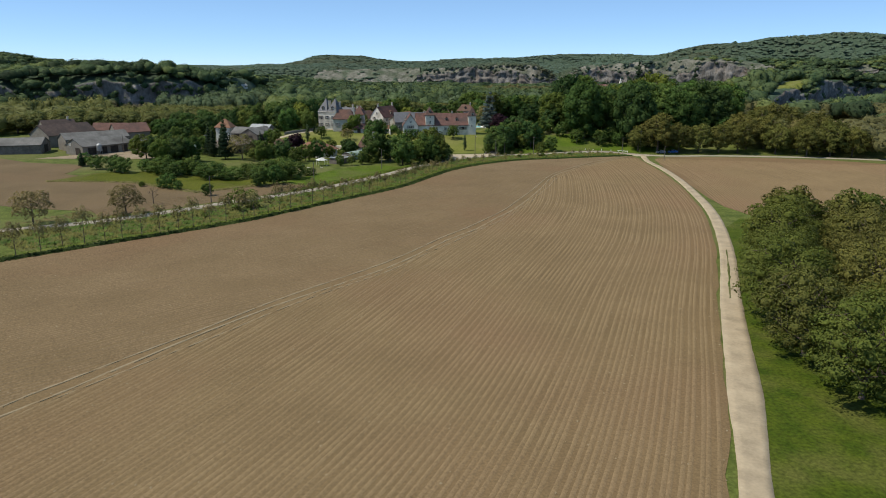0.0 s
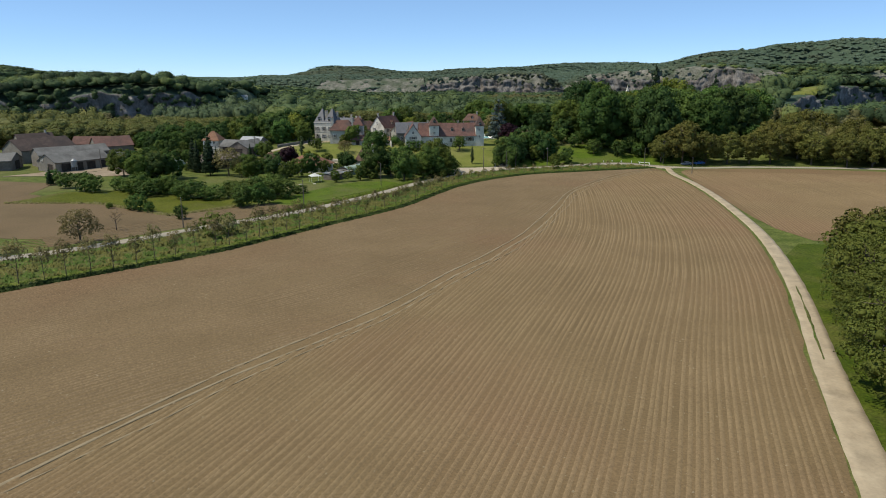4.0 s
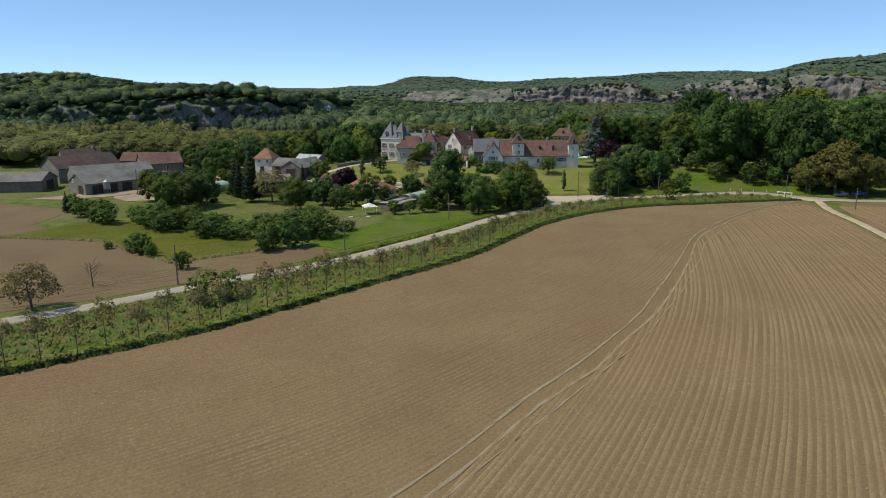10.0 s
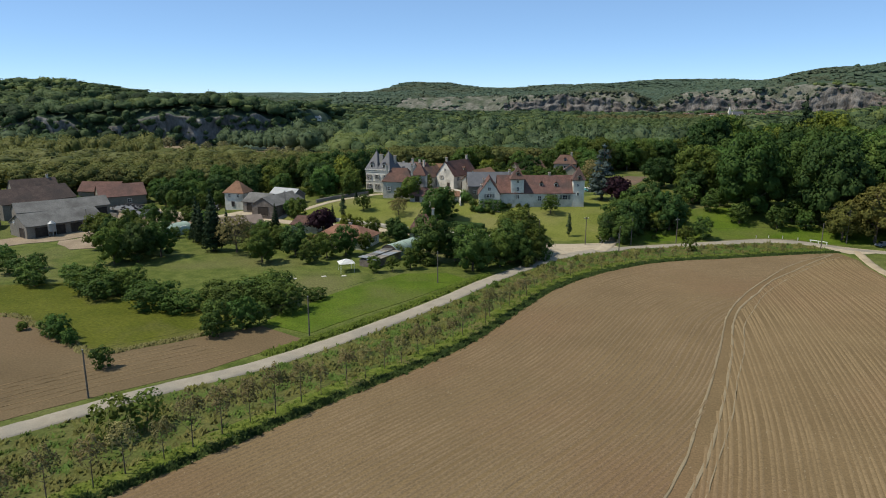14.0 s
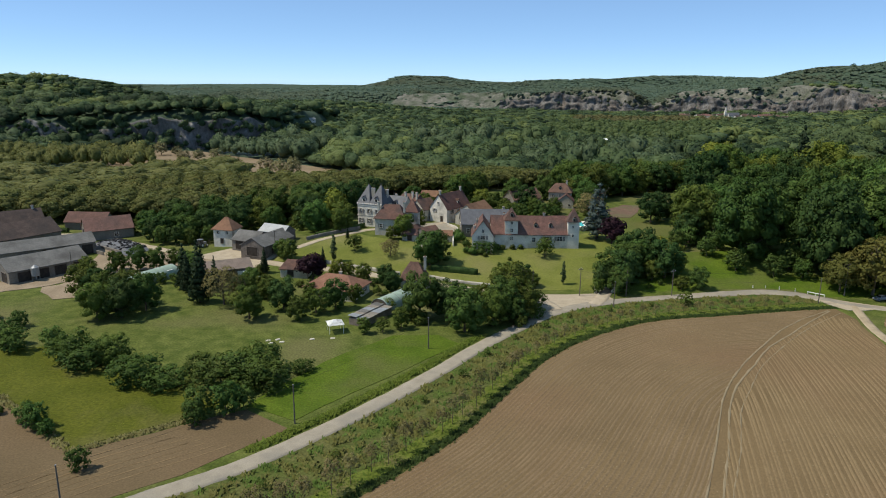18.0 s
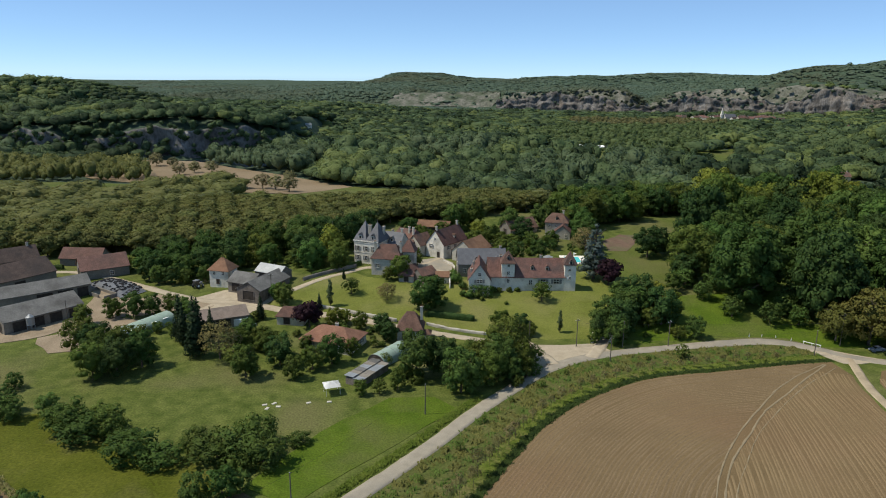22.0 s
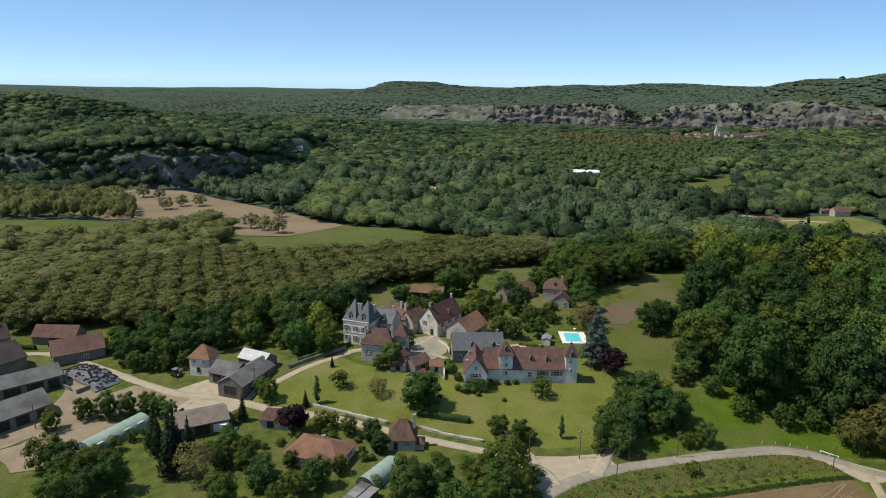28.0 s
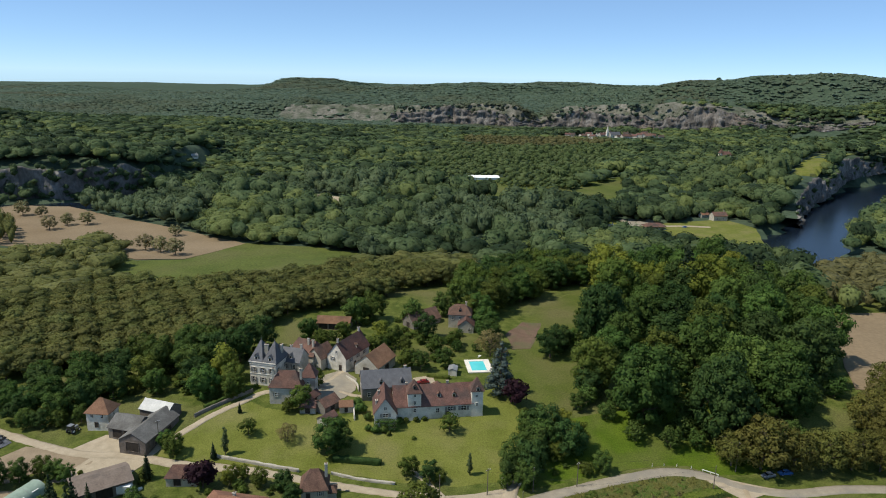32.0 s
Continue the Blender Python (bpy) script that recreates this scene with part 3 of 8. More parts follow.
sheet("strip_field", BROWN_L, M["soil_strip"], 0.05, "bare brown soil strip between meadow and road", "field", 6.0, 0.3, 6)
HAY = [(-119, 209), (-92, 207.5), (-66, 190), (-52.5, 202), (-47, 208), (-58, 215), (-75, 222), (-96, 230), (-112, 226)]
sheet("hay_meadow", HAY, M["hay"], 0.09, "yellow-green uncut hay meadow", "meadow", 6.0, 0.4, 7)
LUSH = [(-44, 208), (-34, 203), (-15, 232), (-8, 241), (-14, 246), (-24, 245), (-36, 228)]
sheet("lush_meadow", LUSH, M["lush"], 0.08, "bright green meadow beside the road", "meadow", 6.0, 0.3, 8)
_lr = LANE - normals_of(LANE) * 1.2
GROVE_GRASS = [tuple(p) for p in _lr[(_lr[:, 1] > -40) & (_lr[:, 1] < 150)][::4]] + [(79, 155), (120, 150), (170, 110), (180, 20), (100, -60)]
# a deeper yellow-green than the lush meadow grass
M["grove_grass"] = material("dark_grove_grass", (0.0306, 0.051, 0.0034), (0.0595, 0.0782, 0.0068), 0.35, 0.95, 0.16, 2.4, 0.45, patch=(0.0765, 0.0816, 0.017), patch_scale=0.12)
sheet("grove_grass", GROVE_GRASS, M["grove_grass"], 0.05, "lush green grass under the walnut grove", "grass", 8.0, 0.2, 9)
PARK = [(31, 283), (48, 286.5), (64, 291), (75, 293), (82, 292), (92, 287), (104, 289), (120, 300), (112, 318), (90, 322), (70, 318), (46, 312), (38, 300)]
sheet("park_grass", PARK, M["lush"], 0.08, "bright green park grass beneath old trees", "grass", 5.0, 0.3, 10)
sheet("park_meadow", MEADOW, M["park_meadow"], 0.08, "mown meadow running up through the park", "grass", 6.0, 0.3, 11)
LAWN = [(-74, 301), (-62, 317), (-50, 326), (-45, 322), (-32, 318), (-17, 316), (-12, 322), (20, 327), (36, 345), (38, 322), (36, 300), (26, 287), (14, 285), (4, 286), (-12, 290), (-34, 294), (-56, 297)]
sheet("manor_lawn", LAWN, M["lawn"], 0.10, "sunlit mown lawn sloping below the manor", "lawn", 4.0, 0.2, 12)
sheet("far_ploughed_field", FAR_PLOUGH, M["soil_far"], 0.5, "pale tilled field by the river with lone trees", "field", 14.0, 0.6, 13)
sheet("far_green_field", FAR_GREEN, M["pasture"], 0.45, "green field beyond the walnut orchard", "field", 14.0, 0.6, 14)
sheet("pavilion_clearing", PAV_CLEAR, M["lawn"], 0.4, "grassy riverside clearing with a pavilion", "grass", 14.0, 1.0, 15)
GARDEN_BED = [(43, 368), (42, 384), (52, 398), (60, 397), (56, 382), (50, 369)]
sheet("bare_garden_plot", GARDEN_BED, M["garden_soil"], 0.16, "reddish-brown bare garden plot", "garden", 5.0, 0.4, 16)
RIGHT_FAR = [(158, 330), (186, 386), (203, 409), (262, 410), (262, 350), (215, 335), (172, 328)]
sheet("right_far_field", RIGHT_FAR, M["soil_far"], 0.2, "pale stubble field beyond the park", "field", 10.0, 0.4, 17)

_vn = normals_of(FIELD_EDGE)
_keep = (FIELD_EDGE[:, 1] > 120)
VERGE = [tuple(p) for p in (FIELD_EDGE - _vn * 0.2)[_keep][::2]] + [tuple(p) for p in ROAD[(ROAD[:, 0] < 86) & (ROAD[:, 0] > -100)][::-2]]
sheet("verge", VERGE, M["verge"], 0.07, "rough grassy verge between field and road", "grass", 5.0, 0.1, 23)
_mid = (FIELD_EDGE[:, 1] > 100)
ribbon("verge_strip", (FIELD_EDGE + _vn * 2.9)[_mid], 1.7, M["strip"], 0.10, "sunlit bright grass strip under the young walnut trees", "grass", 0.2, 24, 0.02)
ribbon("road", ROAD, 1.95, M["asphalt"], 0.10, "narrow pale asphalt country road", "road", 0.05)
ribbon("farm_lane", LANE, np.interp(LANE[:, 1], [20, 47, 61, 87, 110, 131, 226], [1.4, 1.5, 2.0, 1.75, 1.6, 1.45, 1.2]), M["lane"], 0.09, "pale tan farm lane with two wheel ruts", "lane", 0.035, 3)
for lo, hi in ((94, 126),):
    mid_strip = LANE[(LANE[:, 1] > lo) & (LANE[:, 1] < hi)] + normals_of(LANE[(LANE[:, 1] > lo) & (LANE[:, 1] < hi)]) * 0.1
    ribbon("lane_grass_strip", mid_strip, 0.05 + 0.13 * np.sin(np.linspace(0.1, 3.0, len(mid_strip))), M["verge"], 0.125, "thin grass strip between the lane's wheel ruts", "grass", 0.09, 31, 0.02)
VLANE = smooth_line([(15, 268), (13, 273), (9, 277), (-1, 281.5), (-11, 284.3), (-21, 287), (-31, 290), (-44, 293.5), (-53, 295), (-63, 296.5), (-72, 299), (-80, 301.5), (-93, 303), (-104, 307), (-115, 312), (-128, 318), (-141, 324), (-154, 327.5), (-166, 325), (-185, 318)], 2)
ribbon("village_lane", VLANE, 1.5, M["gravel"], 0.16, "pale gravel lane through the hamlet", "lane", 0.12, 4)
CLANE = smooth_line([(-75, 299.5), (-71.5, 306), (-66, 312), (-61, 318), (-52.5, 327), (-47, 333), (-40, 335), (-34, 337), (-27, 341), (-21, 350), (-14, 352)], 2)
ribbon("manor_lane", CLANE, 1.35, M["gravel"], 0.17, "pale gravel lane climbing to the manor", "lane", 0.1, 5)
YARD = [(-36, 336), (-30, 345), (-22, 350), (-17, 343), (-17, 334), (-20, 328), (-26, 325), (-32, 327)]
sheet("junction_gravel", [(7, 261), (13, 268), (22, 274.5), (31, 279), (28, 284), (18, 281.5), (10, 281), (2, 283.5), (6, 276), (9, 270)], M["gravel"], 0.085, "pale gravel apron where the lanes meet the road", "gravel", 3.0, 0.15, 22)
sheet("lane_mouth", [(84, 286.5), (90.5, 277), (95, 277), (103, 280.5), (96, 283.5), (90, 286.5)], M["gravel"], 0.115, "pale worn gravel where the farm lane meets the road", "gravel", 3.0, 0.08, 73)
sheet("manor_yard", YARD, M["asphalt"], 0.20, "sunlit grey stony yard among the houses", "yard", 4.0, 0.3, 18)
ribbon("manor_path", smooth_line([(-22, 333), (-16, 329.5), (-12, 329)], 1.5), 0.8, M["gravel"], 0.22, "narrow pale garden path", "path", 0.05, 6)
sheet("parking_court", [(2, 331), (3, 343), (10, 345), (12, 333)], M["gravel"], 0.2, "white gravel parking court behind the manor", "yard", 4.0, 0.2, 19)
FARMYARD = [(-142, 316), (-116, 303), (-112, 308), (-96, 305), (-84, 301), (-88, 296), (-100, 296), (-112, 290), (-120, 282), (-127, 272), (-138, 262), (-152, 262), (-136, 282), (-128, 292), (-132, 304)]
sheet("farmyard", FARMYARD, M["dirt"], 0.14, "dusty bare farmyard with wheel marks", "yard", 4.0, 0.4, 20)
ribbon("gate_drive", smooth_line([(25, 273.5), (27, 278), (29, 284), (32, 290)], 1.5), [1.9] * len(smooth_line([(25, 273.5), (27, 278), (29, 284), (32, 290)], 1.5)), M["gravel"], 0.13, "pale gravel drive through a stone gate", "drive", 0.1, 7)
ribbon("garden_path", smooth_line([(11, 277), (9, 282), (5, 288), (1, 293)], 1.5), 0.8, M["gravel"], 0.2, "faint gravel footpath up the bank", "path", 0.1, 8)
for k, poly in enumerate(([(-185, 925), (-150, 905), (-112, 868), (-96, 880), (-135, 918), (-175, 944)], [(430, 1075), (500, 1105), (545, 1120), (530, 1085), (470, 1055)], [(20, 1110), (70, 1160), (110, 1150), (60, 1100)], [(-20, 720), (10, 745), (30, 735), (0, 705)])):
    sheet("wood_clearing", poly, M["lawn"], 0.5, "small grassy clearing among the riverside woods", "grass", 14.0, 1.5, 60 + k)
sheet("sandy_clearing", [(-95, 815), (-78, 795), (-52, 760), (-40, 768), (-62, 805), (-80, 825)], M["gravel"], 0.5, "pale sandy clearing beside the river wood", "ground", 12.0, 1.5, 66)
sheet("far_meadow", FAR_MEADOW, M["pasture"], 0.5, "rough green meadow before the young plantation", "grass", 14.0, 1.5, 71)
sheet("stony_slope", [(-330, 2004), (-180, 1992), (-40, 1970), (-10, 1985), (-30, 2080), (-160, 2120), (-300, 2110)], M["scree"], 1.2, "bare rocky hillside with scattered bushes", "hillside", 20.0, 3.0, 72)
sheet("cliff_top_grass", [(392, 776), (404, 806), (470, 890), (545, 968), (590, 968), (540, 925), (482, 862), (404, 778)], M["lawn"], 0.6, "dry grassy slope on top of the river cliff", "grass", 10.0, 1.0, 67)
sheet("dovecote_court", [(-98, 306), (-91, 313), (-84, 311), (-79, 304), (-88, 302)], M["gravel"], 0.155, "rough gravel court before the dovecote", "yard", 4.0, 0.4, 70)
sheet("tunnel_yard", [(-128, 270), (-116, 288), (-104, 287), (-100, 277), (-107, 265), (-118, 260)], M["dirt"], 0.13, "bare dirt round the growing tunnel", "yard", 4.0, 0.5, 69)
sheet("barn_forecourt", [(-98, 290), (-90, 302), (-80, 303), (-72, 300), (-76, 294), (-86, 291)], M["gravel"], 0.15, "pale gravel forecourt of the open barn", "yard", 4.0, 0.3, 68)
ribbon("pavilion_track", smooth_line([(190, 640), (205, 665), (235, 672), (262, 668)], 5), 2.2, M["gravel"], 0.8, "gravel track in the riverside clearing", "track", 0.3, 9)
sheet("pavilion_court", [(196, 668), (192, 700), (220, 702), (226, 676)], M["asphalt"], 0.7, "grey paved court beside the pavilion", "yard", 8.0, 0.4, 21)

for nm, poly, lb in (("river_bend", RIVER_A, "dark river bend below the cliff"), ("river", RIVER_B, "broad dark blue river")):
    bm = bmesh.new()
    bm.faces.new([bm.verts.new((x, y, -15.5)) for x, y in smooth_line(poly + poly[:1], 20)[:-1]])
    bmesh.ops.triangulate(bm, faces=bm.faces[:])
    me = bpy.data.meshes.new(nm)
    bm.to_mesh(me)
    bm.free()
    me.materials.append(M["water"])
    tagged(new(nm, me), lb, "river", kind="structure")


# ---- seed rows: low ridges that follow the lane on one side of the seam and the road on the other ----
def side_of(px, py, line):
    """Positive to the left of a line."""
    best, sign = np.full(np.shape(px), 1e9), np.zeros(np.shape(px))
    for (x0, y0), (x1, y1) in zip(line[:-1:2], line[2::2]):
        dx, dy = x1 - x0, y1 - y0
        t = np.clip(((px - x0) * dx + (py - y0) * dy) / (dx * dx + dy * dy), 0, 1)
        d = np.hypot(px - x0 - t * dx, py - y0 - t * dy)
        s = dx * (py - y0) - dy * (px - x0)
        sign = np.where(d < best, s, sign)
        best = np.minimum(best, d)
    return np.sign(sign) * best


def rows(name, edge, sign, keep, count, pitch, label, seed, mat="soil_row"):
    rng = np.random.default_rng(seed)
    nrm = normals_of(edge)
    V, F, base = [], [], 0
    for k in range(count):
        d = 1.0 + pitch * k + rng.normal(0, 0.03)
        p = edge + sign * nrm * d
        p = p + nrm * np.cumsum(rng.normal(0, 0.012, len(p)))[:, None]
        good = keep(p[:, 0], p[:, 1])
        ok = good & (np.hypot(*(np.gradient(p, axis=0)).T) > 0.15)
        h = np.where(ok, rng.uniform(0.08, 0.14, len(p)), -0.3) * rng.uniform(0.8, 1.15)
        w = pitch * 0.34
        for o, zz in ((-w, -0.02), (0.0, 1.0), (w, -0.02)):
            q = p + nrm * o
            V.append(np.c_[q, 0.05 + np.where(ok, h if zz > 0 else zz, -0.35)])
        n = len(p)
        i = np.arange(n - 1)
        both = ok[:-1] & ok[1:]
        i = i[both]
        for a in (0, 1):
            A = base + a * n
            F.append(np.stack([A + i, A + i + 1, A + n + i + 1, A + n + i], -1))
        base += 3 * n
    return tagged(new(name, mesh_of(name, np.vstack(V), np.vstack(F), M[mat])), label, "soil rows", kind="stuff")


fe = FIELD_EDGE
ll = lane_left[(lane_left[:, 1] < 271)]
FPOLY = [tuple(p) for p in fe] + [tuple(p) for p in ll[::-1]]
rows("seed_rows_lane", ll, 1, lambda x, y: inside(x, y, FPOLY) & (side_of(x, y, SEAM) < -0.8) & (y > -60), 150, 0.8, "low straight-edged soil ridges along the lane", 3)
rows("seed_rows_road", fe, -1, lambda x, y: inside(x, y, FPOLY) & (side_of(x, y, SEAM) > 0.8) & (y > -60), 150, 0.8, "low reddish soil ridges along the road verge", 4, "soil_row_red")
rl = LANE[(LANE[:, 1] > 160) & (LANE[:, 1] < 272)] - normals_of(LANE[(LANE[:, 1] > 160) & (LANE[:, 1] < 272)]) * 3.0
rows("seed_rows_side", rl, -1, lambda x, y: inside(x, y, RFIELD) & (np.hypot(x - 99, y - 275) > 6) & (y > 163), 110, 0.8, "low soil ridges in the side field", 5)
for k, off in enumerate((-0.95, 0.95, -2.7)):
    ln = SEAM + normals_of(SEAM) * off
    ln = ln + normals_of(SEAM) * np.interp(np.arange(len(SEAM)), np.arange(0, len(SEAM), 6), np.random.default_rng(k).normal(0, 0.4, len(range(0, len(SEAM), 6))))[:, None]
    ribbon("wheel_track", ln, (0.2, 0.17, 0.1)[k], M["soil_track"], 0.115, "pale pressed wheel mark across the field", "track", 0.05, 20 + k, 0.0)
_rn = normals_of(ROAD)
for k, off in enumerate((7.0, 8.6, 10.2, 11.8, 13.4, 15.0, 16.6)):
    _ok = (ROAD[:, 0] > -92 + 2.2 * k) & (ROAD[:, 0] < -36 - 1.0 * k)
    ribbon("drill_line", (ROAD + _rn * off)[_ok], 0.09, M["soil_row"], 0.085, "faint drilled line in the brown strip field", "track", 0.05, 80 + k, 0.0)
rng = np.random.default_rng(77)
px, py = rng.uniform(-120, 90, 9000), rng.uniform(-20, 275, 9000)
ok = inside(px, py, FPOLY)
px, py = px[ok][:4200], py[ok][:4200]
sz = rng.uniform(0.05, 0.16, len(px))
oct_v = np.array([(1, 0, 0), (0, 1, 0), (-1, 0, 0), (0, -1, 0), (0, 0, 0.8)], float)
oct_f = np.array([(0, 1, 4), (1, 2, 4), (2, 3, 4), (3, 0, 4)])
V = (oct_v[None] * sz[:, None, None] * rng.uniform(0.6, 1.3, (len(px), 5, 1)) + np.stack([px, py, np.full(len(px), 0.07)], -1)[:, None]).reshape(-1, 3)
F = (oct_f[None] + (np.arange(len(px)) * 5)[:, None, None]).reshape(-1, 3)
tagged(new("soil_clods", mesh_of("soil_clods", V, F, M["soil_track"])), "scattered pale clods and stones in the field", "stones", kind="stuff")

# ---- trees ----
ICO = {}
for sub in (1, 2):
    bm = bmesh.new()
    bmesh.ops.create_icosphere(bm, subdivisions=sub, radius=1.0)
    ICO[sub] = (np.array([v.co for v in bm.verts]), np.array([[v.index for v in f.verts] for f in bm.faces]))
    bm.free()


def leaf_quads(rng, pos, nrm, size, loose=0.45):
    """Small leaf sprays: one bent quad each, as two triangles."""
    n = len(pos)
    nrm = nrm + rng.normal(0, loose, (n, 3))
    nrm /= np.linalg.norm(nrm, axis=1)[:, None] + 1e-9
    ref = rng.normal(0, 1, (n, 3))
    u = np.cross(nrm, ref)
    u /= np.linalg.norm(u, axis=1)[:, None] + 1e-9
    v = np.cross(nrm, u)
    s = (size * rng.uniform(0.6, 1.4, n))[:, None]
    a = pos + u * s * rng.uniform(0.7, 1.2, (n, 1))
    b = pos + v * s * rng.uniform(0.4, 0.8, (n, 1)) + nrm * s * 0.25
    c = pos - u * s * rng.uniform(0.7, 1.2, (n, 1))
    d = pos - v * s * rng.uniform(0.4, 0.8, (n, 1)) + nrm * s * 0.25
    V = np.stack([a, b, c, d], 1).reshape(-1, 3)
    i = np.arange(n) * 4
    F = np.concatenate([np.stack([i, i + 1, i + 2], -1), np.stack([i, i + 2, i + 3], -1)])
    return V, F


def crown(seed, lobes, leaves, size, core=0.78, drop=0.0, sub=1):
    """A crown of leaf sprays over overlapping lobes: lobes are rows of centre x, y, z and radii x, z."""
    rng = np.random.default_rng(seed)
    Vs, Fs, Ns, base = [], [], [], 0
    lobes = np.array(lobes, float)
    area = lobes[:, 3] ** 2
    heart = np.array([0, 0, lobes[:, 2].mean() - 0.15 * np.ptp(lobes[:, 2])])
    for k, (x, y, z, r, rz) in enumerate(lobes):
        c = np.array([x, y, z])
        if core > 0:
            iv, jf = ICO[sub]
            v = iv * (r, r, rz) * core * rng.uniform(0.86, 1.1, (len(iv), 1)) + c
            Vs.append(v), Fs.append(jf + base), Ns.append(unit(iv))
            base += len(v)
        n = max(4, int(leaves * area[k] / area.sum()))
        d = rng.normal(0, 1, (n, 3))
        d /= np.linalg.norm(d, axis=1)[:, None]
        d[:, 2] = np.where(d[:, 2] < -0.35, -d[:, 2], d[:, 2])
        rad = rng.uniform(0.80, 1.10, (n, 1))
        pos = c + d * (r, r, rz) * rad
        ins = np.zeros(n, bool)
        for j, (x2, y2, z2, r2, rz2) in enumerate(lobes):
            if j != k:
                q = (pos - (x2, y2, z2)) / (r2, r2, rz2)
                ins |= (q * q).sum(1) < 0.6
        pos, dn = pos[~ins], d[~ins]
        if len(pos) == 0:
            continue
        V, F = leaf_quads(rng, pos, dn + (0, 0, 0.25), size)
        soft = unit(dn * 0.8 + unit(pos - heart) * 0.45 + rng.normal(0, 0.26, pos.shape) + (0, 0, 0.1))
        Vs.append(V), Fs.append(F + base), Ns.append(np.repeat(soft, 4, axis=0))
        base += len(V)
    return np.vstack(Vs), np.vstack(Fs), np.vstack(Ns)


def round_lobes(seed, R, H, z0, n=9, flat=0.8):
    """Lobes for a broad tree: crown of radius R from z0 up to H."""
    rng = np.random.default_rng(seed)
    out = [(0, 0, z0 + (H - z0) * 0.55, R * 0.66, (H - z0) * 0.45)]
    for k in range(n):
        a = k * 2.399 + rng.uniform(-0.4, 0.4)
        h = (k + 0.5) / n
        zz = z0 + (H - z0) * (0.18 + 0.66 * h)
        rr = R * math.sqrt(max(0.12, 1 - (1.7 * (h - 0.38)) ** 2)) * rng.uniform(0.5, 0.68)
        s = R * rng.uniform(0.34, 0.50)
        out.append((math.cos(a) * rr, math.sin(a) * rr, zz, s, s * flat))
    return out


def big_lobes(seed, R, H, z0, n=26):
    """Lobes for an old tree: many separate bosses of leaf over a rounded dome, with dark hollows between them."""
    rng = np.random.default_rng(seed)
    out = [(0, 0, z0 + (H - z0) * 0.48, R * 0.72, (H - z0) * 0.42)]
    for k in range(n):
        f = (k + 0.5) / n
        zc = -0.9 + 1.85 * f
        a = k * 2.399 + rng.uniform(-0.5, 0.5)
        rr = math.sqrt(max(0.05, 1 - min(1, abs(zc)) ** 2.2)) * R * rng.uniform(0.62, 0.86)
        s = R * rng.uniform(0.16, 0.36)
        out.append((math.cos(a) * rr, math.sin(a) * rr, z0 + (H - z0) * (0.5 + 0.44 * zc), s, s * rng.uniform(0.7, 0.95)))
    return out


def tube(pts, r0, r1, sides=6):
    """A tapered limb along points."""
    pts = np.array(pts, float)
    n = len(pts)
    V = []
    for i, p in enumerate(pts):
        t = pts[min(i + 1, n - 1)] - pts[max(i - 1, 0)]
        t /= np.linalg.norm(t) + 1e-9
        u = np.cross(t, (0.3, 0.9, 0.1))
        u /= np.linalg.norm(u) + 1e-9
        w = np.cross(t, u)
        r = r0 + (r1 - r0) * i / (n - 1)
        a = np.arange(sides) * 2 * math.pi / sides
        V.append(p + r * (np.cos(a)[:, None] * u + np.sin(a)[:, None] * w))
    i = np.arange(n - 1)[:, None] * sides
    j = np.arange(sides)[None]
    F = np.stack([i + j, i + (j + 1) % sides, i + sides + (j + 1) % sides, i + sides + j], -1).reshape(-1, 4)
    return np.vstack(V), F


def limbs(seed, H, r, n=6, spread=0.5, z0=0.3, twigs=0):
    """A trunk with limbs, as one tapered mesh."""
    rng = np.random.default_rng(seed)
    lean = rng.normal(0, 0.03, 2)
    sets = [tube([(0, 0, -0.3), (lean[0] * H * 0.3, lean[1] * H * 0.3, H * 0.3), (lean[0] * H * 0.5, lean[1] * H * 0.6, H * 0.6), (lean[0] * H, lean[1] * H, H * 0.92)], r, r * 0.2)]
    for k in range(n):
        a = k * 2.4 + rng.uniform(-0.5, 0.5)
        zb = H * (z0 + (0.78 - z0) * k / max(1, n - 1))
        ln = H * spread * rng.uniform(0.55, 0.9)
        e = np.array((math.cos(a) * ln, math.sin(a) * ln, zb + ln * rng.uniform(0.5, 0.9)))
        s = np.array((0, 0, zb))
        mid = s + (e - s) * 0.5 + (0, 0, -0.06 * H * rng.uniform(0, 1))
        sets.append(tube([s, mid, e], r * 0.42, r * 0.08, 5))
        for _ in range(twigs):
            q = s + (e - s) * rng.uniform(0.4, 0.95)
            e2 = q + rng.normal(0, 1, 3) * (0.22 * ln) + (0, 0, 0.2 * ln)
            sets.append(tube([q, (q + e2) / 2 + rng.normal(0, 0.04 * ln, 3), e2], r * 0.13, r * 0.03, 4))
    Vs, Fs, b = [], [], 0
    for v, f in sets:
        Vs.append(v), Fs.append(f + b)
        b += len(v)
    return np.vstack(Vs), np.vstack(Fs)


TREE_KINDS = {}


def tree_kind(key, crowns, trunks, leaf, name, label, category="tree"):
    """Ready crown and trunk meshes for a kind of tree."""
    cm = [mesh_of("crown", v, f, leaf, soft=n) for v, f, n in crowns]
    tm = [mesh_of("trunk", v, f, M["bark"], True) for v, f in trunks]
    TREE_KINDS[key] = (cm, tm, name, label, category)


_tree_rng = random.Random(5)


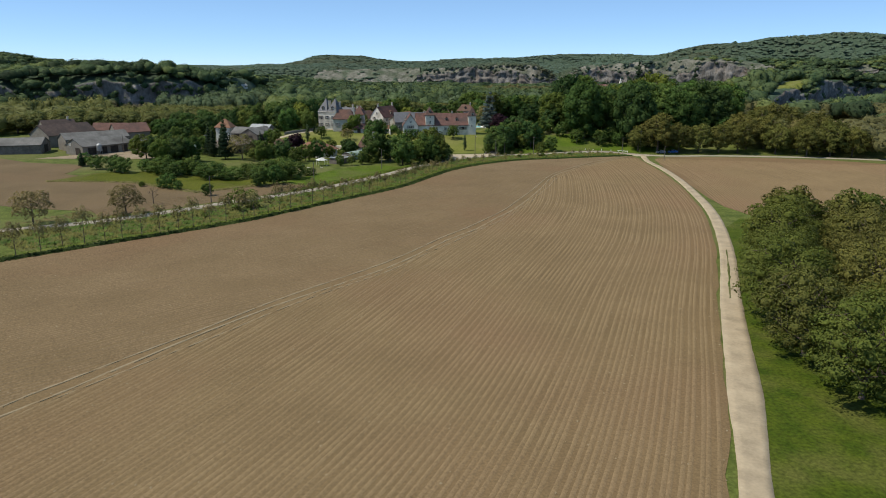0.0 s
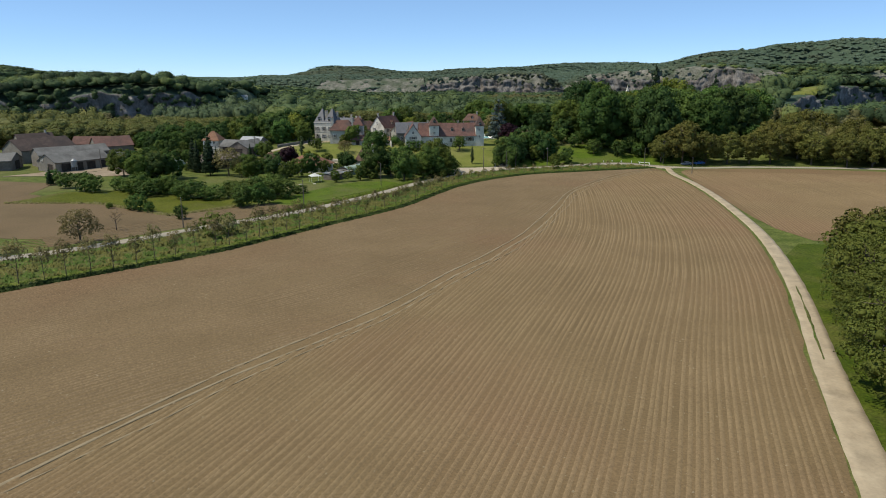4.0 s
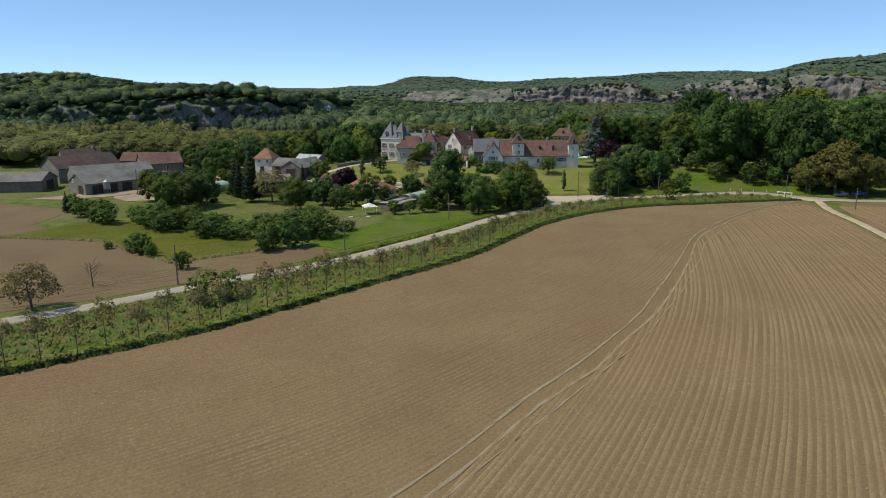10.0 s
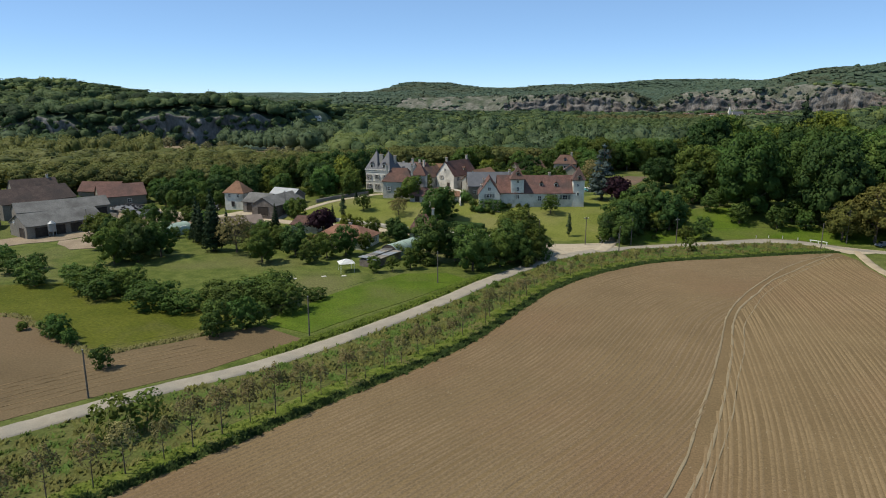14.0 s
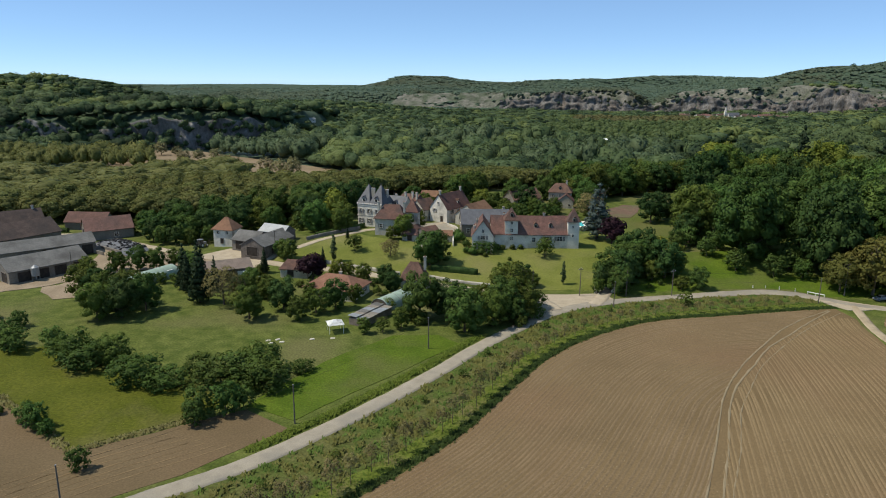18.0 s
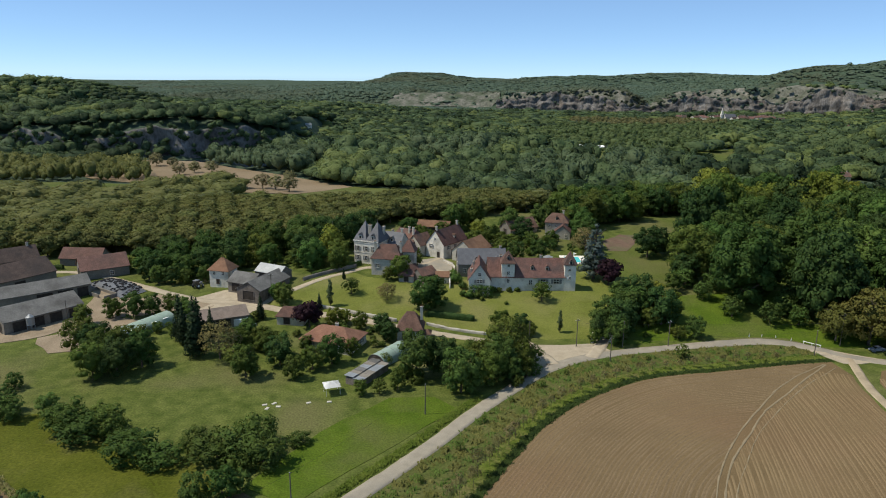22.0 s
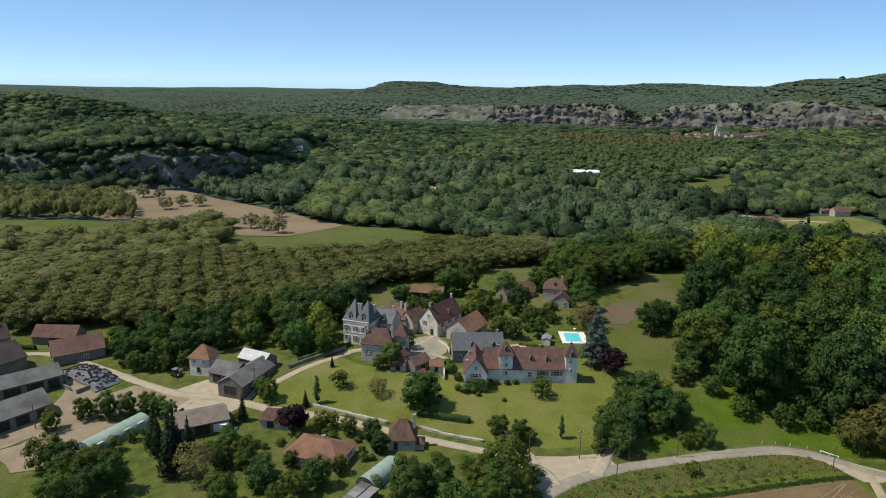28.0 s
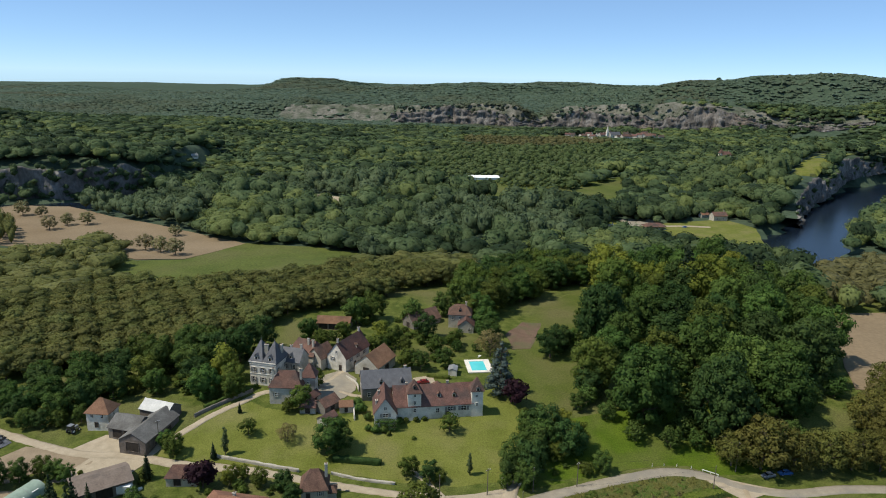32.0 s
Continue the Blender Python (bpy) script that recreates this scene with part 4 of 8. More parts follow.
def tree(key, x, y, size=1.0, tall=1.0, label="", group="", z=None, turn=None, which=None):
    cms, tms, name, lb, cat = TREE_KINDS[key]
    e = new(name)
    k = _tree_rng.randrange(len(cms)) if which is None else which
    e.matrix_basis = Matrix.LocRotScale((x, y, (land_at(x, y) if z is None else z)), Euler((0, 0, _tree_rng.uniform(0, 6.28) if turn is None else turn)), (size, size, size * tall))
    for nm, me in (("trunk", tms[k % len(tms)]), ("crown", cms[k])):
        o = new(nm, me)
        o.parent = e
    tagged(e, label or lb, cat, group)
    return e


broad = [crown(s, big_lobes(s, 5.3, 11, 0.0, 24), 2600, 0.28, 0.68) for s in (11, 12, 13, 14)]
trunk_b = [limbs(s, 9.0, 0.32, 6, 0.42, 0.24) for s in (1, 2)]
big = [crown(s, big_lobes(s, 5.5, 12, -0.2, 40), 4800, 0.26, 0.68) for s in (21, 22, 23, 24)]
trunk_o = [limbs(s, 9.5, 0.40, 6, 0.40, 0.22) for s in (3, 4)]
tree_kind("park_oak", big, trunk_o, L_OAK, "oak_tree", "huge old oak with heavy dark green crown")
tree_kind("park_dark", big, trunk_o, L_DARK, "oak_tree", "huge old park tree with deep green crown")
tree_kind("park_mid", big, trunk_o, L_MID, "park_tree", "large park tree with fresh green crown")
tree_kind("park_lime", big, trunk_o, L_LIME, "lime_tree", "large lime tree with yellow-green crown")
tree_kind("oak", broad, trunk_b, L_OAK, "oak_tree", "tall broadleaf tree with dense dark green crown")
tree_kind("dark", broad, trunk_b, L_DARK, "oak_tree", "large deep-green broadleaf tree with heavy crown")
tree_kind("mid", broad, trunk_b, L_MID, "broadleaf_tree", "rounded fresh green garden tree")
tree_kind("lime", broad, trunk_b, L_LIME, "lime_tree", "broadleaf tree with bright yellow-green crown")
tree_kind("purple", [crown(s, round_lobes(s, 4.6, 9, 1.2, 9), 700, 0.5) for s in (31,)], trunk_b, L_PURPLE, "plum_tree", "dark purple-leaved ornamental garden tree")
wal = [crown(s, round_lobes(s, 4.6, 7.6, 1.6, 12, 0.7), 760, 0.33, 0.74) for s in (41, 42, 43, 44, 45)]
trunk_w = [limbs(s, 6.0, 0.26, 5, 0.5, 0.28) for s in (5, 6)]
tree_kind("walnut", wal, trunk_w, L_ORCH, "walnut_tree", "orchard walnut tree with bronze-green crown")
tree_kind("walnut_bronze", wal, trunk_w, M["walnut_bronze_leaf"], "walnut_tree", "orchard walnut tree with brownish young leaves")
tree_kind("walnut_tan", [crown(s, big_lobes(s, 4.4, 7.4, 1.2, 26), 1100, 0.26, 0.5) for s in (46, 47)], trunk_w, M["tan_leaf"], "walnut_tree", "lone walnut tree with tan-brown crown")
gro = [crown(s, big_lobes(s, 5.0, 9.6, 0.9, 30), 3600, 0.25, 0.55) for s in (51, 52, 53)]
gro_fine = [crown(s, big_lobes(s, 5.2, 9.4, 0.5, 38), 12500, 0.125, 0.45) for s in (54, 55, 56)]
trunk_g = [limbs(s, 8.2, 0.30, 9, 0.52, 0.2, 6) for s in (7, 8, 9)]
tree_kind("grove", gro, trunk_g, L_WALNUT, "walnut_tree", "large walnut tree with bronze-green young leaves")
tree_kind("grove_near", gro_fine, trunk_g, L_WALNUT, "walnut_tree", "large walnut tree with bronze-green young leaves")
tree_kind("grove_near_green", gro_fine, trunk_g, L_GROVE, "walnut_tree", "large walnut tree with fresh green leaves")
tree_kind("grove_green", gro, trunk_g, L_GROVE, "walnut_tree", "large walnut tree with fresh green leaves")
tree_kind("bronze", [crown(s, big_lobes(s, 3.7, 5.8, 1.0, 24), 3200, 0.16, 0.0) for s in (61, 62, 63)], [limbs(s, 5.2, 0.20, 8, 0.55, 0.25, 7) for s in (61, 62, 63)], L_BRONZE, "walnut_tree", "open-crowned tree with sparse bronze spring leaves")
tree_kind("bare", [crown(s, round_lobes(s, 2.6, 4.6, 2.4, 6, 0.7), 50, 0.18, 0.0) for s in (64,)], [limbs(s, 5.0, 0.15, 8, 0.5, 0.3, 7) for s in (64,)], L_BRONZE, "bare_tree", "nearly leafless small tree with thin branches")
sap_lobes = [(0.0, 0, 3.6, 1.0, 1.4), (0.9, 0.2, 3.9, 0.8, 1.2), (-0.8, 0.5, 3.8, 0.8, 1.2), (-0.1, -0.9, 3.7, 0.8, 1.1), (0.3, 0.8, 4.6, 0.6, 1.1), (-0.4, -0.2, 5.2, 0.5, 0.9), (0.6, -0.6, 4.9, 0.5, 0.9)]
sap = [crown(s, sap_lobes, 1000, 0.13, 0.0) for s in (71, 72, 73, 74, 75)]
tree_kind("sapling", sap, [limbs(s, 5.6, 0.075, 10, 0.36, 0.2, 3) for s in (71, 72, 73, 74, 75)], M["sapling_leaf"], "young_walnut_tree", "slender young walnut tree with open bronze foliage")
tree_kind("hedge_tree", [crown(s, big_lobes(s, 2.4, 4.4, 0.0, 22), 1000, 0.2, 0.55) for s in (81, 82, 83)], [limbs(s, 3.4, 0.12, 4, 0.4, 0.2) for s in (81,)], L_OAK, "bush", "dense rounded dark green bush", "bush")
tree_kind("bush", [crown(s, round_lobes(s, 2.2, 3.0, 0.0, 9, 0.8), 520, 0.28, 0.68) for s in (84, 85, 86)], [limbs(s, 2.2, 0.1, 4, 0.4, 0.1) for s in (81,)], L_MID, "bush", "spreading green bush in rough grass", "bush")
tree_kind("scrub", [crown(s, big_lobes(s, 2.6, 3.4, -0.2, 26), 2000, 0.14, 0.5) for s in (87, 88, 89)], [limbs(s, 2.4, 0.1, 5, 0.5, 0.1) for s in (81,)], L_SCRUB, "thicket", "sprawling dark scrub thicket", "bush")
tree_kind("roadside_bush", [crown(s, round_lobes(s, 2.0, 3.0, 0.0, 8, 0.9), 420, 0.2, 0.3) for s in (101, 102)], [limbs(s, 2.2, 0.06, 5, 0.4, 0.1) for s in (82,)], L_MID, "bush", "young green bush by the road edge", "bush")
tree_kind("open_green", [crown(s, round_lobes(s, 3.0, 5.0, 0.5, 12, 0.8), 1000, 0.2, 0.5) for s in (66, 67)], [limbs(s, 4.8, 0.15, 8, 0.5, 0.2, 6) for s in (66, 67)], L_MID, "garden_tree", "light open-crowned green garden tree")
fir_l = [(0, 0, 1.2 + k * 1.05, 2.5 * (1 - k / 11.5), 0.75) for k in range(11)]
tree_kind("fir", [crown(s, fir_l, 900, 0.34, 0.74) for s in (91, 92)], [limbs(91, 11.5, 0.22, 2, 0.1, 0.2)], L_CONIFER, "fir_tree", "narrow dark conifer beside the gardens")
rc = np.random.default_rng(95)
ced_l = []
for k in range(9):
    for j in range(max(1, 5 - k // 2)):
        a = j * 2 * math.pi / max(1, 5 - k // 2) + k * 0.7
        rr = 3.4 * (1 - k / 9.5)
        ced_l.append((math.cos(a) * rr * 0.7, math.sin(a) * rr * 0.7, 2.0 + k * 1.35 + rc.uniform(-0.3, 0.3), 1.7 * (1 - k / 13), 0.75))
tree_kind("cedar", [crown(95, ced_l, 1500, 0.32, 0.7)], [limbs(95, 14, 0.4, 8, 0.25, 0.15)], L_CEDAR, "cedar_tree", "blue-grey Atlas cedar with tiered branches")
tree_kind("willow", [crown(s, round_lobes(s, 4.4, 9, 0.8, 10, 1.3), 800, 0.42) for s in (97,)], trunk_b, L_LIME, "willow_tree", "pale green weeping willow tree")
tree_kind("poplar", [crown(s, [(rc.uniform(-0.8, 0.8), rc.uniform(-0.8, 0.8), 3 + k * 2.0, 2.3 * (1 - abs(k - 3) / 9), 1.7) for k in range(9)], 700, 0.5) for s in (98, 99)], trunk_b, L_POPLAR, "poplar_tree", "slender grey-green young poplar tree")


# far woods and orchards past counting: one mesh of many crowns
def lump_templates(seed, leaves, size, tall=1.0, core_sub=1, n=4, bosses=6):
    """Ready crowns of unit radius: a core swollen into bosses, with leaf sprays over it."""
    out = []
    for k in range(n):
        rng = np.random.default_rng(seed + k)
        a = np.arange(bosses) * 2.399 + rng.uniform(-0.4, 0.4, bosses)
        el = rng.uniform(-0.1, 0.95, bosses)
        far = rng.uniform(0.38, 0.58, bosses)
        cen = np.vstack([[0, 0, -0.05], np.c_[np.cos(a) * np.cos(el) * far, np.sin(a) * np.cos(el) * far, np.sin(el) * far * 1.1]])
        rad = np.r_[0.72, rng.uniform(0.30, 0.48, bosses)]

        def skin(d):
            dc = d @ cen.T
            disc = dc ** 2 - (cen ** 2).sum(1) + rad ** 2
            t = np.where(disc > 0, dc + np.sqrt(np.maximum(disc, 0)), -1)
            j = t.argmax(1)
            p = d * t.max(1)[:, None]
            return p, unit(unit(p - cen[j]) * 0.75 + d * 0.35)

        iv, jf = ICO[core_sub]
        p, nr = skin(unit(iv))
        v = p * 0.93 * rng.uniform(0.94, 1.05, (len(iv), 1)) * (1, 1, tall)
        jf2 = jf[~(v[jf][:, :, 2].mean(1) < -0.5 * tall)]
        Vs, Fs, Ns = [v], [jf2], [nr]
        if leaves:
            d = unit(rng.normal(0, 1, (leaves, 3)))
            d[:, 2] = np.abs(d[:, 2]) * 0.95 - 0.15
            d = unit(d)
            p, nr = skin(d)
            V, F = leaf_quads(rng, p * (1, 1, tall) * rng.uniform(0.94, 1.07, (leaves, 1)), nr, size, 0.28)
            Vs.append(V), Fs.append(F + len(v)), Ns.append(np.repeat(unit(nr + rng.normal(0, 0.12, nr.shape)), 4, axis=0))
        out.append((np.vstack(Vs), np.vstack(Fs), np.vstack(Ns)))
    return out


def woods(name, pts, radius, tall, templates, mat, label, category, seed=1, lift=0.55, up=0.25):
    """pts: x, y. Crowns stand on the land."""
    rng = np.random.default_rng(seed)
    pts = np.asarray(pts)
    z = land(pts[:, 0], pts[:, 1])
    pick = rng.integers(0, len(templates), len(pts))
    Vs, Fs, Ns, base = [], [], [], 0
    for k, (tv, tf, tn) in enumerate(templates):
        tn = unit(tn + (0, 0, up))
        sel = pick == k
        m = int(sel.sum())
        if not m:
            continue
        a = rng.uniform(0, 6.283, m)
        c, s = np.cos(a), np.sin(a)
        r = radius * np.clip(np.exp(rng.normal(-0.06, 0.36, m)), 0.5, 1.9)
        px0, py0 = pts[sel, 0], pts[sel, 1]
        lie = 0.5 + 0.5 * np.sin(px0 * 0.013 + 2.0 * np.sin(py0 * 0.009)) * np.sin(py0 * 0.016 + 1.7 * np.sin(px0 * 0.007))
        h = tall * np.clip((r / radius) ** 0.45 * rng.normal(1.0, 0.2, m), 0.6, 1.7) * (0.7 + 0.6 * lie)
        x = (tv[None, :, 0] * c[:, None] - tv[None, :, 1] * s[:, None]) * r[:, None] + pts[sel, 0][:, None]
        y = (tv[None, :, 0] * s[:, None] + tv[None, :, 1] * c[:, None]) * r[:, None] + pts[sel, 1][:, None]
        zz = (tv[None, :, 2] * 0.5 + lift) * h[:, None] + z[sel][:, None]
        Vs.append(np.stack([x, y, zz], -1).reshape(-1, 3))
        Ns.append(np.stack([tn[None, :, 0] * c[:, None] - tn[None, :, 1] * s[:, None], tn[None, :, 0] * s[:, None] + tn[None, :, 1] * c[:, None], np.broadcast_to(tn[None, :, 2], x.shape)], -1).reshape(-1, 3))
        Fs.append((tf[None] + (np.arange(m) * len(tv))[:, None, None] + base).reshape(-1, 3))
        base += m * len(tv)
    return tagged(new(name, mesh_of(name, np.vstack(Vs), np.vstack(Fs), mat, soft=np.vstack(Ns))), label, category, kind="stuff")


def scatter(seed, x0, x1, y0, y1, step, jitter=0.62):
    rng = np.random.default_rng(seed)
    X, Y = np.meshgrid(np.arange(x0, x1, step), np.arange(y0, y1, step))
    X = X + (np.arange(X.shape[0]) % 2)[:, None] * step / 2
    return (X + rng.uniform(-jitter, jitter, X.shape) * step).ravel(), (Y + rng.uniform(-jitter, jitter, Y.shape) * step).ravel()

# ---- planting ----
rng = np.random.default_rng(101)
PARK_TREES = [(66, 324), (73, 306), (83, 303), (90, 321), (97, 301), (108, 296), (122, 300), (140, 312), (150, 330), (168, 352), (182, 400), (176, 470), (128, 476), (106, 430), (84, 396), (74, 358)]
PARK_OLD = [(65, 332, 8.5), (75, 311, 11), (96, 303, 11), (83, 358, 8.5), (92, 343, 8), (106, 339, 10), (113, 324, 11), (104, 391, 8.5), (119, 396, 8.5), (98, 378, 9), (120, 313, 9.5), (139, 333, 11), (161, 354, 9.5), (146, 372, 10.5), (116, 356, 10), (128, 372, 9), (170, 380, 9.5), (152, 347, 9), (84, 322, 8.5), (103, 317, 8), (129, 326, 9), (74, 345, 8), (100, 357, 9), (133, 351, 9), (112, 374, 9), (88, 374, 8), (141, 393, 9.5), (157, 397, 9.5), (112, 410, 9), (90, 392, 7.5)]
for x, y, r in PARK_OLD:
    tree(str(rng.choice(["park_dark", "park_oak", "park_mid"], p=[0.45, 0.45, 0.1])), x, y, r / 5.7, float(rng.uniform(1.02, 1.2)), group="old trees of the park")
LIMES = [(104, 444, 2.1), (112, 434, 1.6), (138, 409, 2.25), (147, 412, 1.7), (121, 424, 1.7)]
for x, y, k in LIMES:
    tree("park_lime", x, y, k, 1.06)
tree("fir", 130, 413, 2.9, 1.0, "tall dark conifer standing over the park")
tree("fir", 164, 412, 2.5, 1.0, "tall dark conifer standing over the park")
TAKEN = PARK_OLD + LIMES
X, Y = scatter(7, 60, 180, 340, 490, 14.5, 0.25)
ok = inside(X, Y, PARK_TREES)
for x, y in zip(X[ok], Y[ok]):
    if min(math.hypot(x - q[0], y - q[1]) for q in TAKEN) > 10.5:
        tree(str(rng.choice(["park_dark", "park_oak", "park_mid", "park_lime"], p=[0.34, 0.42, 0.18, 0.06])), float(x), float(y), float(rng.uniform(1.4, 1.95)), float(rng.uniform(1.0, 1.22)), group="old trees of the park")
UNDER = [(70, 303, 1.5), (80, 300, 1.6), (88, 300, 1.4), (102, 298, 1.3), (110, 297, 1.9), (118, 300, 1.9), (60, 322, 1.6), (64, 313, 1.4), (79, 325, 1.8), (90, 310, 2.0), (97, 327, 1.9), (108, 306, 2.1), (116, 335, 1.9), (126, 312, 2.0), (133, 318, 1.9), (86, 305, 1.7), (147, 325, 1.9), (69, 320, 1.6)]
for x, y, k in UNDER:
    tree("hedge_tree", x, y, k, 0.95, "dark green undergrowth beneath the old trees", "undergrowth of the park")
for x, y, k in ((95, 292, 1.05), (103, 290, 1.6), (112, 289, 1.25), (121, 289, 1.2), (130, 289, 1.2), (138, 288, 1.25)):
    tree("grove", x, y, k, 1.05, "large olive-bronze walnut tree beside the road", "bronze walnut orchard beside the road")
X, Y = scatter(8, 20, 110, 385, 500, 8.5, 0.3)
ok = inside(X, Y, [(33, 398), (44, 408), (58, 425), (86, 455), (112, 478), (96, 500), (44, 486), (22, 440)])
for x, y in zip(X[ok], Y[ok]):
    tree(str(rng.choice(["oak", "dark", "mid"])), float(x), float(y), float(rng.uniform(1.0, 1.5)), group="trees round the meadow")
PARK_FRONT = [("oak", 31, 291, 0.85), ("dark", 35, 288.5, 0.9), ("oak", 37, 296, 0.85), ("dark", 42, 303, 0.95), ("lime", 47, 305, 0.75), ("oak", 38, 305, 0.7), ("dark", 29, 287.5, 0.6), ("mid", 44, 295, 0.5), ("dark", 48, 297, 0.92), ("lime", 51, 300, 0.7), ("oak", 40, 299, 0.85), ("oak", 33, 284, 0.6), ("mid", 27, 284, 0.35),
              ("oak", 56, 290.5, 0.5), ("mid", 51, 289, 0.35), ("dark", 62, 327, 0.9), ("oak", 56, 318, 0.5), ("dark", 56, 360, 0.95), ("dark", 61, 366, 0.9), ("oak", 68, 372, 0.6), ("oak", 76, 390, 0.7), ("mid", 84, 408, 0.7), ("oak", 92, 420, 0.7)]
for k, x, y, s in PARK_FRONT:
    tree(k, x, y, s * 1.12, 1.05, group="trees at the park gate")
tree("cedar", 32, 329, 1.42)
tree("purple", 36, 322, 1.0, 1.0)
for x, y, s in ((36.5, 309, 0.55), (37.5, 314, 0.6), (36, 305, 0.5)):
    tree("bush", x, y, s * 1.6, 1.2, "clipped golden-green shrub on the lawn edge")

# walnut orchard behind the hamlet, in rows
ORCH = [(-300, 330), (-187, 344), (-138, 352), (-104, 364), (-64, 384), (-42, 410), (6, 452), (46, 483), (44, 548), (-28, 530), (-40, 478), (-122, 455), (-165, 500), (-176, 560), (-205, 590), (-228, 572), (-250, 512), (-330, 505), (-360, 400)]
a = radians(24)
U, V = np.meshgrid(np.arange(-420, 420, 8.8), np.arange(-300, 300, 8.8))
U, V = U + rng.normal(0, 0.5, U.shape), V + rng.normal(0, 0.5, V.shape)
X, Y = (U * math.cos(a) - V * math.sin(a) - 120).ravel(), (U * math.sin(a) + V * math.cos(a) + 450).ravel()
ok = inside(X, Y, ORCH) & (np.hypot(X + 36, Y - 398) > 14) & (np.hypot(X + 8, Y - 400) > 10)
X, Y = X[ok], Y[ok]
order = np.argsort(np.hypot(X + 40, Y - 330))
X, Y = X[order], Y[order]
for x, y in zip(X[:240], Y[:240]):
    tree("walnut", float(x), float(y), float(rng.uniform(1.3, 1.65)), 0.86, group="walnut orchard rows")
LUMP_A = lump_templates(200, 130, 0.105, core_sub=2, n=8, bosses=8)
LUMP_B = lump_templates(210, 24, 0.2, n=8, bosses=5)
LUMP_P = lump_templates(220, 80, 0.13, n=5)
LUMP_C = lump_templates(230, 5, 0.3, n=8, bosses=4)
L_WALNUT_W = leaf_material("orchard_leaves", (0.1066, 0.1221, 0.03536), (0.1608, 0.1633, 0.0548), 0.0, 0.08, 0.9)
L_BRONZE_W = leaf_material("bronze_orchard_leaves", (0.102, 0.1, 0.04), (0.148, 0.14, 0.058), 0.0, 0.08, 0.9)
woods("walnut_orchard", np.c_[X, Y][240:], 7.6, 7.8, LUMP_A, L_WALNUT_W, "rows of bronze-green orchard trees", "orchard", 3)
X, Y = scatter(9, -560, -225, 500, 760, 7.5, 0.25)
ok = inside(X, Y, [(-560, 560), (-330, 592), (-300, 592), (-262, 590), (-290, 640), (-340, 712), (-420, 712), (-560, 700)])
woods("poplar_plantation", np.c_[X[ok], Y[ok]], 4.2, 11, LUMP_P, L_WALNUT_W, "plantation of young trees in close rows", "plantation", 4)
BRONZE = [(140, 300), (146, 286), (150, 282), (178, 272), (215, 258), (300, 300), (300, 335), (215, 330), (172, 332), (158, 322)]
U, V = np.meshgrid(np.arange(90, 310, 9.2), np.arange(250, 345, 9.2))
X, Y = (U + rng.normal(0, 0.6, U.shape)).ravel(), (V + rng.normal(0, 0.6, U.shape)).ravel()
ok = inside(X, Y, BRONZE)
near = ok & (np.hypot(X - 130, Y - 280) < 60)
woods("roadside_orchard", np.c_[X, Y][ok & ~near], 6.2, 9.5, LUMP_A, L_BRONZE_W, "bronze walnut orchard beyond the side field", "orchard", 6)
for x, y in zip(X[near], Y[near]):
    tree(str(rng.choice(["grove", "grove", "walnut_bronze"])), float(x), float(y), float(rng.uniform(1.15, 1.45)), 1.08, group="bronze walnut orchard beside the road")
X, Y = scatter(10, 180, 430, 345, 560, 8.5, 0.2)
BRONZE_R = [(188, 396), (203, 413), (264, 414), (270, 350), (420, 380), (420, 540), (330, 545), (300, 530), (262, 500), (232, 494), (200, 430)]
ok = inside(X, Y, BRONZE_R)
woods("bronze_orchard", np.c_[X[ok], Y[ok]], 6.6, 8, LUMP_A, L_BRONZE_W, "bronze-leaved walnut orchard near the river", "orchard", 5)

# walnut grove beside the lane
GROVE = [("grove", 49.5, 60, 1.2), ("grove_green", 50.5, 72.5, 1.15), ("grove", 53.5, 85, 1.2), ("grove_green", 59.5, 98, 1.15), ("grove", 65.5, 110.5, 1.2), ("grove_green", 73, 123, 1.15), ("grove", 80, 134, 1.1)]
for k, x, y, s in GROVE:
    for j in range(4):
        kind = (("grove_near", "grove_near_green") if j < 2 and y < 115 else ("grove", "grove_green"))[(int(x) + j) % 2]
        tree(kind, x + 11.5 * j + float(rng.normal(0, 0.6)), y - 4.5 * j + float(rng.normal(0, 0.6)), s * float(rng.uniform(1.06, 1.22)), 0.93, group="walnut grove beside the lane")

# young walnut trees along the verge
vl = FIELD_EDGE + normals_of(FIELD_EDGE) * 3.0
dcum = np.r_[0, np.cumsum(np.hypot(*np.diff(vl, axis=0).T))]
for k, d in enumerate(np.arange(40, dcum[-1] - 12, 3.95)):
    x, y = np.interp(d, dcum, vl[:, 0]), np.interp(d, dcum, vl[:, 1])
    shrink = np.interp(y, [150, 185, 215, 245, 270], [1.12, 0.95, 0.8, 0.6, 0.5])
    tree("sapling", float(x + rng.normal(0, 0.25)), float(y + rng.normal(0, 0.25)), float(rng.uniform(0.85, 1.15) * shrink), float(rng.uniform(0.9, 1.12)), group="row of young walnut trees along the road")
    if k % 3 == 0 and y > 150:
        tree("roadside_bush", float(x - 6.5 + rng.normal(0, 0.8)), float(y + 5.0 + rng.normal(0, 0.8)), float(rng.uniform(0.35, 0.6)), 1.0, group="green shoots along the road edge")
for k, x, y, s in (("roadside_bush", -47.5, 164.5, 1.6), ("roadside_bush", -45, 167.5, 1.35), ("roadside_bush", 49, 276, 1.1)):
    tree(k, x, y, s, 1.15, "tangled green thicket in the verge")
tree("bronze", -90, 147, 1.3)
tree("bronze", -73.5, 158.5, 1.2)
tree("bare", -72, 172, 0.95)
